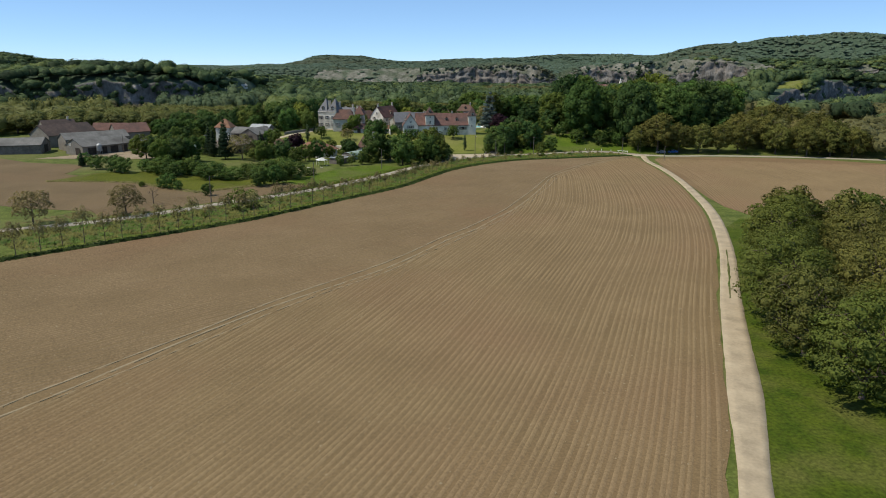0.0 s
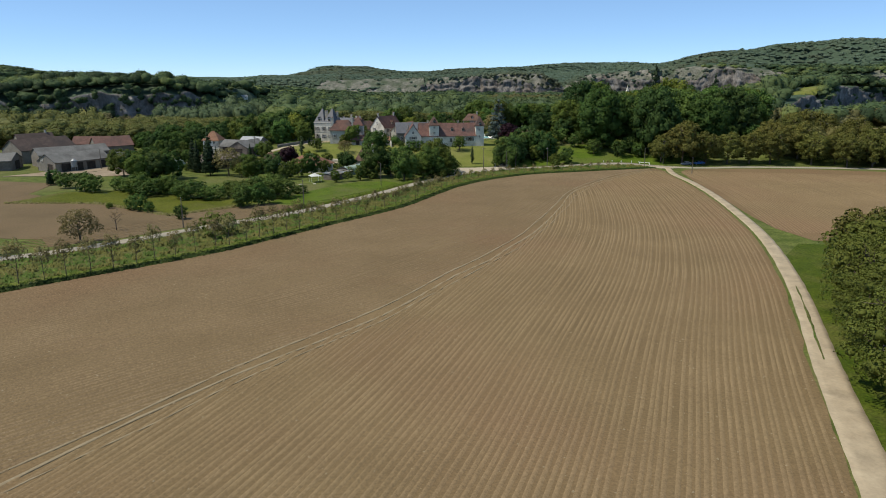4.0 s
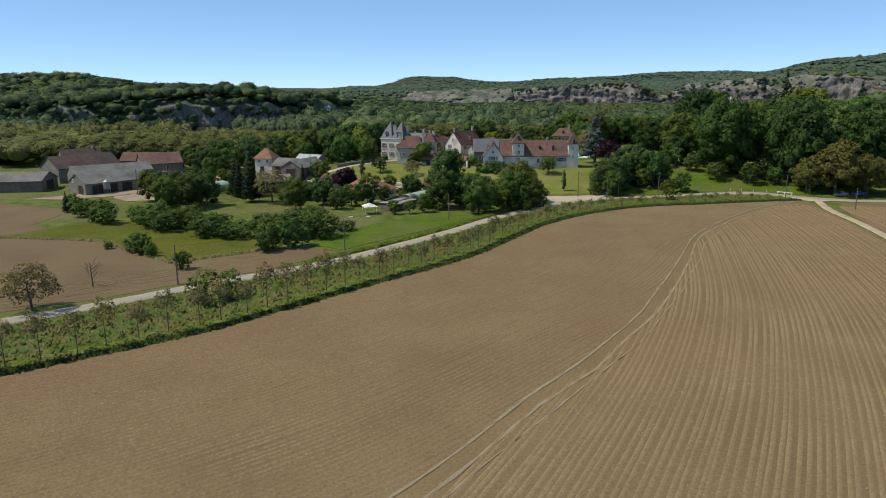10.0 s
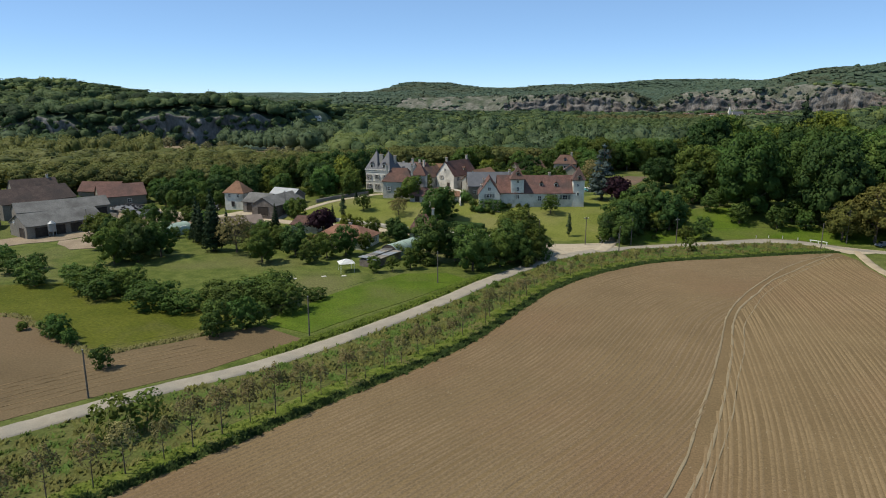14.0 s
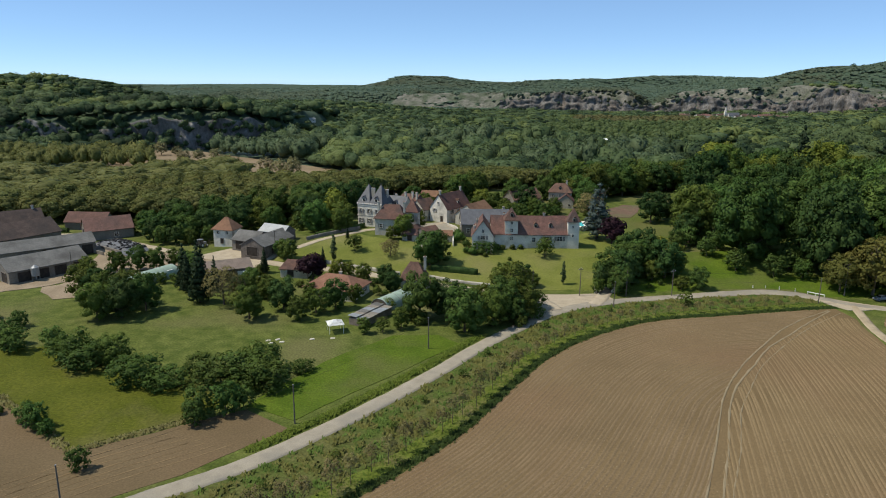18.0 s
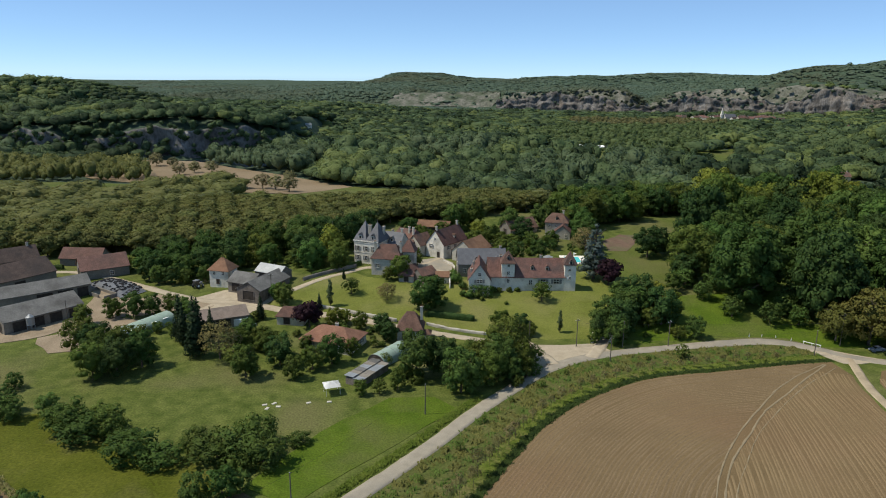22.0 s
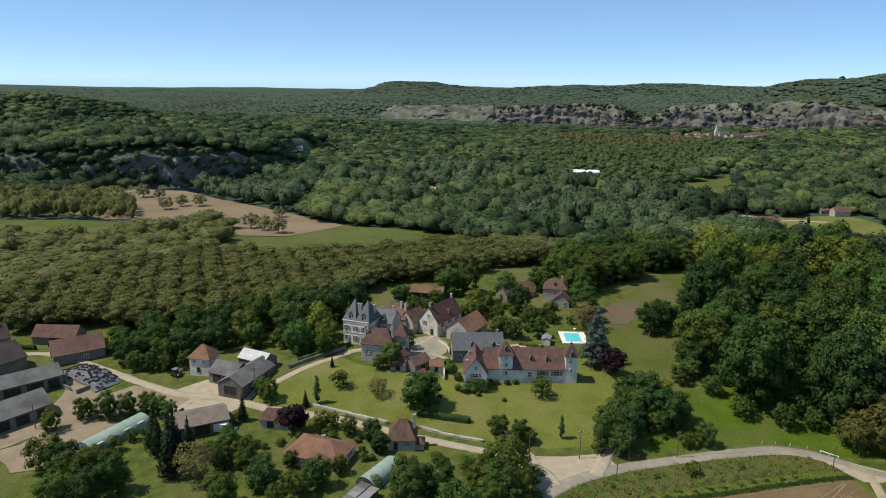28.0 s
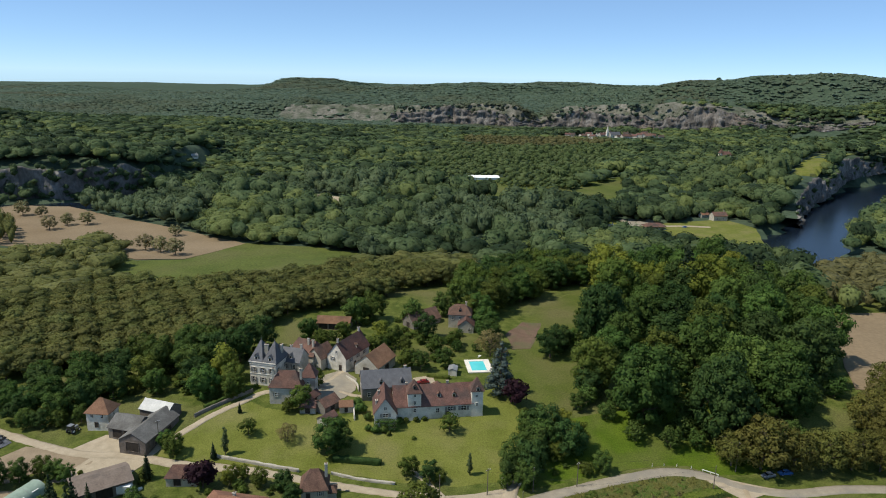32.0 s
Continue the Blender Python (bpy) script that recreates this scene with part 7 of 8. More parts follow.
# bushes that cling to the faces
def cliff_bushes(name, line, height, n, radius, seed, x0, x1, mat):
    rg = np.random.default_rng(seed)
    ln = smooth_line(line, 4.0)
    ln = ln[(ln[:, 0] > x0) & (ln[:, 0] < x1)]
    k = rg.integers(0, len(ln), n)
    nr = normals_of(ln)[k]
    f = rg.uniform(0, 1, n) ** 1.3
    p = ln[k] - nr * (rg.uniform(0.5, 2.2, n) * radius * 0.8)[:, None]
    z = land(p[:, 0] - nr[:, 0] * 9, p[:, 1] - nr[:, 1] * 9) + np.interp(p[:, 0], [q[0] for q in line], height) * f
    V, F, N, base = [], [], [], 0
    for i in range(n):
        tv, tf, tn = LUMP_B[i % len(LUMP_B)]
        r = radius * rg.uniform(0.5, 1.4)
        V.append(tv * (r, r, r * 0.9) + (p[i, 0], p[i, 1], z[i]))
        F.append(tf + base), N.append(tn)
        base += len(tv)
    return tagged(new(name, mesh_of(name, np.vstack(V), np.vstack(F), mat, soft=np.vstack(N))), "bushes clinging to ledges of the cliff face", "bushes", kind="stuff")


cliff_bushes("valley_cliff_bushes", CLIFFS[1][0], CLIFFS[1][1], 760, 5.0, 5, -10, 960, L_HILL_HAZE)
cliff_bushes("river_cliff_bushes", CLIFFS[0][0], CLIFFS[0][1], 330, 4.4, 6, -620, -248, L_WOODS)
cliff_bushes("water_cliff_bushes", CLIFFS[2][0], CLIFFS[2][1], 60, 4.0, 7, 350, 640, L_WOODS)


# ---- yard, garden and farm details ----
def thing(name, x, y, label, category, rot=0.0, group="", lift=0.0):
    e = new(name)
    e.matrix_basis = pose(x, y, land_at(x, y) + lift, 0, 0, rot)
    return tagged(e, label, category, group)


pool = thing("swimming_pool", 27.3, 352.6, "turquoise swimming pool with pale stone surround", "pool", 3)
deck = bmesh.new()
for cx0, cy0, sx, sy in ((-3.6, 0, 1.6, 11.4), (3.8, 0, 2.2, 11.4), (0.1, 4.9, 5.8, 1.6), (0.1, -4.9, 5.8, 1.6)):
    box(deck, cx0, cy0, -0.6, sx, sy, 0.95, bevel=0.03)
part("pool_deck", deck, M["pool_deck"], pool)
part("water", boxed(0.1, 0, -0.6, 5.78, 8.2, 0.82), M["pool_water"], pool, "clear turquoise pool water")
lounger = thing("sun_lounger", 29, 361.5, "white folded sun lounger on the grass", "lounger", 60)
part("frame", boxed(0, 0, 0.25, 1.9, 0.6, 0.08, bevel=0.02), M["white_paint"], lounger)
part("backrest", boxed(-0.8, 0, 0.3, 0.1, 0.6, 0.6), M["white_paint"], lounger)
for sx in (-0.8, 0.8):
    part("leg", boxed(sx, 0, -0.05, 0.06, 0.5, 0.32), M["white_paint"], lounger)
hut = building("pool_hut", 17.5, 346.5, "small pale pool hut with flat grey roof", "hut")
volume(hut, 0, 0, 80, 4.2, 3.0, 2.2, 2.7, M["wall_white"], M["tin"], 0, [("f", 0, 1.0, 0.9, 1.8, "d")], [], [], 0.2)


def arch_tunnel(name, x0, y0, x1, y1, width, height, mat, label, ends, vents=0):
    """A tunnel greenhouse: a half-round skin over hoops, with end walls."""
    e = new(name)
    cx0, cy0 = (x0 + x1) / 2, (y0 + y1) / 2
    L = math.hypot(x1 - x0, y1 - y0)
    e.matrix_basis = pose(cx0, cy0, land_at(cx0, cy0), 0, 0, math.degrees(math.atan2(y1 - y0, x1 - x0)))
    a = np.linspace(0, math.pi, 15)
    prof = np.c_[np.cos(a) * width / 2, np.sin(a) ** 0.8 * height]
    xs = np.linspace(-L / 2, L / 2, 17)
    V, F = [], []
    for i, x in enumerate(xs):
        k = 1.0 - (0.012 if i % 2 else 0)
        V += [(x, p[0] * k, p[1] * k - (0.3 if j in (0, 14) else 0)) for j, p in enumerate(prof)]
    for i in range(16):
        for j in range(14):
            q = i * 15 + j
            F.append((q, q + 15, q + 16, q + 1))
    part("cover", mesh_of("cover", V, F, mat, True), mat, e)
    for i in range(0, 17, 4):
        v, f = tube([(xs[i], p[0] * 1.01, p[1] * 1.01) for p in prof], 0.045, 0.045, 4)
        part("hoop", mesh_of("hoop", v, f, M["tin"]), M["tin"], e)
    for s in (-1, 1):
        bm = bmesh.new()
        bm.faces.new([bm.verts.new((s * (L / 2 - 0.05), p[0] * 0.985, p[1] * 0.985)) for p in prof])
        bmesh.ops.solidify(bm, geom=bm.faces[:], thickness=0.08)
        part("end_wall", bm, ends, e)
    bm = bmesh.new()
    box(bm, -L / 2 - 0.02, 0, 0, 0.1, 1.6, 2.0)
    part("door", bm, M["door_dark"], e)
    for k in range(vents):
        x = -L / 2 + (k + 0.7) * L / (vents + 0.4)
        bm = bmesh.new()
        box(bm, x, -width * 0.36, height * 0.72, 1.9, 0.5, 0.08)
        part("vent_flap", bm, M["white_paint"], e)
    return tagged(e, label, "greenhouse")


arch_tunnel("polytunnel", -105.2, 270.5, -98.2, 287.5, 6.4, 3.2, M["green_sheet"], "long green plastic polytunnel with white vents", M["green_sheet"], 4)
arch_tunnel("garden_tunnel", -30.6, 262.5, -25.4, 272.5, 5.6, 2.9, M["green_sheet"], "short round-topped greenhouse with pale green cover", M["wall_wood"])
tent = thing("garden_gazebo", -38, 246, "white canvas gazebo with four poles", "gazebo", 25)
for sx in (-1.6, 1.6):
    for sy in (-1.6, 1.6):
        part("pole", boxed(sx, sy, -0.2, 0.08, 0.08, 2.5), M["white_paint"], tent)
bm = bmesh.new()
ring = [bm.verts.new((sx * 1.9, sy * 1.9, 2.15)) for sx, sy in ((-1, -1), (1, -1), (1, 1), (-1, 1))]
top = bm.verts.new((0, 0, 3.1))
for i in range(4):
    bm.faces.new((ring[i], ring[(i + 1) % 4], top))
bmesh.ops.solidify(bm, geom=bm.faces[:], thickness=0.05)
part("canopy", bm, M["cloth"], tent)
shed = thing("patched_shed", -31.5, 255.5, "long low shed roofed with mismatched grey sheets", "shed", 66)
part("wall", boxed(0, 0, -0.4, 11.5, 4.6, 2.2), M["wall_wood"], shed)
rs = random.Random(3)
for k in range(6):
    for j in range(2):
        bm = bmesh.new()
        box(bm, -4.9 + k * 1.95, -1.25 + j * 2.5, 1.9 + rs.uniform(0, 0.12) + j * 0.25, 2.15, 2.7, 0.06)
        bmesh.ops.rotate(bm, verts=bm.verts[:], cent=(0, 0, 2), matrix=Matrix.Rotation(radians(rs.uniform(-1.5, 1.5)), 3, "X"))
        part("roof_sheet", bm, M[rs.choice(["tin", "fibre", "tin", "wall_grey"])], shed)
box_c = thing("white_container", -75.8, 285.2, "white box trailer beside the open barn", "container", 2)
part("body", boxed(0, 0, 0.5, 5.4, 2.4, 2.2, bevel=0.04), M["white_paint"], box_c)
for sx in (-1.4, 1.4):
    bm = bmesh.new()
    bmesh.ops.create_cone(bm, cap_ends=True, segments=12, radius1=0.4, radius2=0.4, depth=2.3, matrix=Matrix.Translation((sx, 0, 0.35)) @ Matrix.Rotation(radians(90), 4, "X"))
    part("wheel", bm, M["tyre"], box_c)

# silage clamp weighted with tyres
clamp = thing("silage_clamp", -129, 312, "silage heap under black film weighted with old tyres", "silage", -28)
bm = bmesh.new()
bmesh.ops.create_grid(bm, x_segments=22, y_segments=10, size=1)
for v in bm.verts:
    x, y = v.co.x, v.co.y
    q = max(abs(x) ** 3, abs(y) ** 3)
    v.co = (x * 11.5, y * 4.6 + 1.2 * math.cos(x * 2.0), max(-0.4, 2.0 * (1 - q)) + 0.12 * noise.noise(Vector((x * 5, y * 3, 0))))
part("film", bm, M["film"], clamp)
a = np.linspace(0, 2 * math.pi, 9)[:-1]
tv, tf = [], []
for i, t in enumerate(a):
    for j in range(4):
        b = j * math.pi / 2 + math.pi / 4
        tv.append(((0.34 + 0.14 * math.cos(b)) * math.cos(t), (0.34 + 0.14 * math.cos(b)) * math.sin(t), 0.12 * math.sin(b) + 0.1))
for i in range(8):
    for j in range(4):
        tf.append((i * 4 + j, ((i + 1) % 8) * 4 + j, ((i + 1) % 8) * 4 + (j + 1) % 4, i * 4 + (j + 1) % 4))
tyre_me = mesh_of("tyre", tv, tf, M["tyre"], True)
tr = random.Random(8)
for k in range(150):
    x, y = tr.uniform(-0.95, 0.95), tr.uniform(-0.92, 0.92)
    q = max(abs(x) ** 3, abs(y) ** 3)
    o = part("tyre", tyre_me, None, clamp)
    o.matrix_basis = pose(x * 11.5, y * 4.6 + 1.2 * math.cos(x * 2.0), max(-0.4, 2.0 * (1 - q)) + 0.06, tr.uniform(-8, 8), tr.uniform(-8, 8), 0)
bays = thing("concrete_bays", -128.5, 302.5, "low concrete silage bay walls in the yard", "wall", -28)
for cx0, cy0, sx, sy in ((-4, 4.2, 12, 0.3), (-9, 0.5, 0.3, 7), (2.4, 2.0, 0.3, 4.4), (-4.5, 0, 7, 0.3)):
    part("wall_panel", boxed(cx0, cy0, -0.3, sx, sy, 1.7, bevel=0.03), M["wall_grey"], bays)


# vehicles
def car(x, y, rot, paint, label):
    c = thing("parked_car", x, y, label, "car", rot, lift=0.12)
    body = bmesh.new()
    prof = [(-2.05, 0.30), (-2.1, 0.72), (-1.55, 0.86), (-1.0, 0.92), (-0.55, 1.38), (0.9, 1.42), (1.5, 0.98), (2.0, 0.9), (2.08, 0.5), (2.0, 0.28)]
    a0 = [body.verts.new((px0, -0.82 if pz < 1.2 else -0.66, pz)) for px0, pz in prof]
    b0 = [body.verts.new((px0, 0.82 if pz < 1.2 else 0.66, pz)) for px0, pz in prof]
    body.faces.new(a0), body.faces.new(b0[::-1])
    for i in range(len(prof)):
        j = (i + 1) % len(prof)
        body.faces.new((a0[j], a0[i], b0[i], b0[j]))
    bmesh.ops.recalc_face_normals(body, faces=body.faces[:])
    bmesh.ops.bevel(body, geom=body.edges[:], offset=0.06, segments=2, affect="EDGES")
    part("body", body, paint, c)
    part("windscreen", boxed(-0.79, 0, 0.98, 0.34, 1.3, 0.36), M["window"], c)
    part("rear_window", boxed(1.22, 0, 1.02, 0.36, 1.3, 0.34), M["window"], c)
    part("side_window", boxed(0.15, 0, 1.0, 1.4, 1.52, 0.32), M["window"], c)
    for sx in (-1.3, 1.3):
        for sy in (-0.75, 0.75):
            w = bmesh.new()
            bmesh.ops.create_cone(w, cap_ends=True, segments=14, radius1=0.32, radius2=0.32, depth=0.22, matrix=Matrix.Translation((sx, sy, 0.3)) @ Matrix.Rotation(radians(90), 4, "X"))
            wo = part("wheel", w, M["tyre"], c)
            r = bmesh.new()
            bmesh.ops.create_cone(r, cap_ends=True, segments=10, radius1=0.19, radius2=0.19, depth=0.25, matrix=Matrix.Translation((sx, sy, 0.3)) @ Matrix.Rotation(radians(90), 4, "X"))
            part("rim", r, M["tin"], wo)
    return c


car(6.5, 338.5, 10, M["red_paint"], "dark red car parked on white gravel")
car(103.5, 286.5, 15, M["grey_car"], "grey car parked under roadside trees")
car(109, 287.5, 5, M["blue_paint"], "blue car parked in tree shade")
car(-5, 343, 70, M["white_car"], "white van parked beside the barn")
car(240, 668, 0, M["blue_paint"], "blue car parked in the riverside clearing")


def tractor(x, y, rot, paint, label):
    c = thing("tractor", x, y, label, "tractor", rot, lift=0.14)
    part("bonnet", boxed(1.1, 0, 0.8, 1.9, 0.8, 0.8, bevel=0.06), paint, c)
    part("cab", boxed(-0.5, 0, 0.9, 1.5, 1.5, 1.7, bevel=0.06), M["window"], c)
    part("cab_roof", boxed(-0.5, 0, 2.6, 1.7, 1.6, 0.14, bevel=0.03), paint, c)
    for sx, sy, r, d in ((-0.7, -0.95, 0.8, 0.45), (-0.7, 0.95, 0.8, 0.45), (1.6, -0.8, 0.5, 0.35), (1.6, 0.8, 0.5, 0.35)):
        w = bmesh.new()
        bmesh.ops.create_cone(w, cap_ends=True, segments=16, radius1=r, radius2=r, depth=d, matrix=Matrix.Translation((sx, sy, r)) @ Matrix.Rotation(radians(90), 4, "X"))
        wo = part("wheel", w, M["tyre"], c)
        q = bmesh.new()
        bmesh.ops.create_cone(q, cap_ends=True, segments=10, radius1=r * 0.5, radius2=r * 0.5, depth=d + 0.06, matrix=Matrix.Translation((sx, sy, r)) @ Matrix.Rotation(radians(90), 4, "X"))
        part("rim", q, M["white_paint"], wo)
    ex = bmesh.new()
    box(ex, 1.3, 0.3, 1.6, 0.08, 0.08, 0.8)
    part("exhaust", ex, M["tyre"], c)


tractor(-147, 279, 20, M["blue_paint"], "blue tractor standing in the farmyard")
tractor(-101.5, 315, 70, M["grey_car"], "old grey tractor beside the dovecote")
trailer = thing("farm_trailer", -144, 283, "rusty flat farm trailer in the yard", "trailer", 25)
part("bed", boxed(0, 0, 0.8, 5, 2.2, 0.2), M["wall_wood"], trailer)
part("side_board", boxed(0, 1.05, 1.0, 5, 0.06, 0.6), M["wall_wood"], trailer)
part("side_board", boxed(0, -1.05, 1.0, 5, 0.06, 0.6), M["wall_wood"], trailer)
for sy in (-0.9, 0.9):
    w = bmesh.new()
    bmesh.ops.create_cone(w, cap_ends=True, segments=12, radius1=0.45, radius2=0.45, depth=0.3, matrix=Matrix.Translation((0.5, sy, 0.45)) @ Matrix.Rotation(radians(90), 4, "X"))
    part("wheel", w, M["tyre"], trailer)
silo = thing("feed_silo", -133.5, 276, "small pale metal feed silo on legs", "silo")
bm = bmesh.new()
bmesh.ops.create_cone(bm, cap_ends=True, segments=18, radius1=1.1, radius2=1.1, depth=2.4, matrix=Matrix.Translation((0, 0, 2.8)))
bmesh.ops.create_cone(bm, cap_ends=True, segments=18, radius1=1.1, radius2=0.3, depth=0.7, matrix=Matrix.Translation((0, 0, 4.35)))
part("drum", bm, M["tin"], silo)
for sx in (-0.7, 0.7):
    for sy in (-0.7, 0.7):
        part("leg", boxed(sx, sy, -0.2, 0.12, 0.12, 1.9), M["tin"], silo)


# poles, posts, gate, walls, hedges
def pole(x, y, h=7.2, arm=0.0, kind="wooden"):
    p = thing("telephone_pole", x, y, "grey wooden roadside pole with a cross arm" if arm else "slim grey wooden roadside pole", "pole", group="roadside poles")
    v, f = tube([(0, 0, -0.4), (0, 0, h * 0.5), (0, 0, h)], 0.14, 0.09, 8)
    part("shaft", mesh_of("shaft", v, f, M["pole"], True), None, p)
    part("cap", boxed(0, 0, h, 0.2, 0.2, 0.06), M["tin"], p)
    if arm:
        part("cross_arm", boxed(0, 0, h - 0.5, arm, 0.12, 0.12, rot=0.5), M["pole"], p)
        for s in (-1, 0, 1):
            part("insulator", boxed(s * arm * 0.38 * math.cos(0.5), s * arm * 0.38 * math.sin(0.5), h - 0.38, 0.1, 0.1, 0.2), M["white_paint"], p)


POLES = [(-57.5, 174.5), (-34, 202), (-15.2, 238.0), (8.8, 279.5), (29.6, 271.5), (85, 281.5)]
for x, y in POLES:
    pole(x, y)
pole(21.8, 281, 8.0, 1.6), pole(34.5, 282, 7.5), pole(47.2, 284, 7.5, 1.4), pole(95, 289, 9.5, 2.2)
pole(-72.5, 305.5, 8.0, 1.4), pole(-126, 281.5, 7.5), pole(96.5, 262, 6.0)
for a, b in (((-57.5, 174.5), (-34, 202)), ((-34, 202), (-15.2, 238.0)), ((29.6, 271.5), (85, 281.5)), ((21.8, 281), (47.2, 284)), ((47.2, 284), (95, 289))):
    za, zb = land_at(*a) + 7.0, land_at(*b) + 7.0
    pts = [(a[0] + (b[0] - a[0]) * t, a[1] + (b[1] - a[1]) * t, za + (zb - za) * t - 0.7 * 4 * t * (1 - t)) for t in np.linspace(0, 1, 9)]
    v, f = tube(pts, 0.016, 0.016, 3)
    tagged(new("overhead_wire", mesh_of("overhead_wire", v, f, M["tyre"])), "thin dark sagging overhead wire", "wire", "overhead wires")
for x, y in ((71.6, 292.2), (75.2, 292.5), (78.8, 292.0), (82.7, 291.0)):
    p = thing("marker_post", x, y, "short white roadside marker post", "post", 0, "white posts round the bend")
    part("post", boxed(0, 0, -0.2, 0.16, 0.16, 1.1, bevel=0.03), M["white_paint"], p)
    part("band", boxed(0, 0, 0.68, 0.18, 0.18, 0.1), M["red_paint"], p)
rail = thing("guard_rail", 87.2, 288.3, "white wooden guard rail at the bend", "rail", -38)
part("rail", boxed(0, 0, 0.7, 4.6, 0.12, 0.18), M["white_paint"], rail)
for sx in (-2.1, 0, 2.1):
    part("post", boxed(sx, 0.1, -0.2, 0.14, 0.14, 1.0), M["white_paint"], rail)
for x, y in ((26.6, 284.6), (31.4, 285.2)):
    g = thing("gate_pillar", x, y, "pale stone gate pillar with a capstone", "pillar", 10, "gate pillars")
    part("shaft", boxed(0, 0, -0.3, 0.75, 0.75, 2.9, bevel=0.04), M["stone_trim"], g)
    part("capstone", boxed(0, 0, 2.6, 1.0, 1.0, 0.22, bevel=0.05), M["stone_trim"], g)
pl = thing("iron_gate", 29, 284.9, "open dark iron gate between stone pillars", "gate", 10)
for k in range(7):
    part("bar", boxed(-2.0, 0.3 + k * 0.26, 0, 0.05, 0.05, 1.7), M["tyre"], pl)
part("gate_rail", boxed(-2.0, 1.1, 1.5, 0.06, 1.8, 0.06), M["tyre"], pl)
bench = thing("board_stack", -71.8, 286.5, "low stack of pale boards beside the trailer", "boards", 30)
for k in range(4):
    part("board", boxed(0, 0, k * 0.14, 1.8, 0.9, 0.12), M["pool_deck"], bench)


def run(name, line, width, height, mat, label, category, rough=0.08, seed=1, step=1.2):
    """A wall or clipped hedge along a line, with an uneven top."""
    ln = smooth_line(line, step)
    nrm = normals_of(ln)
    rg = np.random.default_rng(seed)
    z = land(ln[:, 0], ln[:, 1])
    cols = []
    for o, hh in ((-1, -0.5), (-1, 0.5), (-0.85, 0.95), (0, 1.0), (0.85, 0.95), (1, 0.5), (1, -0.5)):
        j = rg.normal(0, rough, len(ln))
        p = ln + nrm * (o * width / 2 + j * (abs(o) > 0.5))[:, None]
        cols.append(np.c_[p, z + (hh * height if hh > 0 else -0.5) + (rg.normal(0, rough, len(ln)) if hh > 0 else 0)])
    V = np.stack(cols, 1).reshape(-1, 3)
    k = 7
    i = np.arange(len(ln) - 1)[:, None] * k + np.arange(k - 1)[None]
    F = np.stack([i, i + 1, i + k + 1, i + k], -1).reshape(-1, 4)
    caps = np.array([[0, 1, 5, 6], [1, 2, 4, 5]])
    F = np.vstack([F, caps, caps + (len(ln) - 1) * k])
    return tagged(new(name, mesh_of(name, V, F, mat)), label, category)


def hedge(line, width, height, mat, label, seed=1):
    h = run("clipped_hedge", line, width, height, mat, label, "hedge", 0.1, seed, 0.8)
    ln = smooth_line(line, 0.5)
    nrm = normals_of(ln)
    rg = np.random.default_rng(seed + 9)
    k = rg.integers(0, len(ln), int(len(ln) * 14))
    o = rg.uniform(-1, 1, len(k))
    up = rg.uniform(0, 1, len(k))
    side = rg.uniform(0, 1, len(k)) < 0.6
    oo = np.where(side, np.sign(o) * 1.03, o)
    hh = np.where(side, up, 1.02)
    p = ln[k] + nrm[k] * (oo * width / 2)[:, None]
    pos = np.c_[p, land(p[:, 0], p[:, 1]) + hh * height]
    v, f = leaf_quads(rg, pos, np.c_[nrm[k] * np.where(side, np.sign(o), 0)[:, None], np.where(side, 0.3, 1.0)], 0.16)
    part("foliage", mesh_of("foliage", v, f, mat), None, h)


hedge([(-21, 297), (-14, 296), (-7, 295)], 1.6, 1.7, L_DARK, "clipped dark green garden hedge on the lawn", 1)
hedge([(-64, 323), (-57, 330), (-50, 337)], 1.2, 1.5, L_OAK, "clipped green hedge along the manor lane", 2)
hedge([(8, 344), (16, 342)], 1.2, 1.3, L_MID, "clipped hedge behind the manor", 3)
hedge([(-160, 331), (-176, 330)], 1.4, 1.6, L_DARK, "dark hedge by the farmhouse", 4)
run("terrace_wall", [(-56, 299.5), (-44, 296.3), (-30, 292.6)], 0.5, 1.1, M["wall"], "low old stone wall along the village lane", "wall", 0.06, 5)
run("lane_wall", [(-21, 291.5), (-12, 288.5), (-3, 286.5)], 0.5, 0.9, M["wall"], "low mossy stone terrace wall", "wall", 0.06, 6)
run("manor_lane_wall", [(-66, 318.5), (-60, 325), (-51, 334)], 0.5, 1.2, M["wall_grey"], "grey stone wall beside the manor lane", "wall", 0.05, 7)
run("yard_wall", [(-20.5, 344), (-16.5, 338), (-15.5, 333)], 0.45, 1.0, M["wall"], "low pale stone wall round the yard", "wall", 0.04, 8)
run("court_wall", [(-16.5, 322), (-15.8, 314)], 0.45, 2.0, M["wall_white"], "cream garden wall beside the manor", "wall", 0.04, 9)
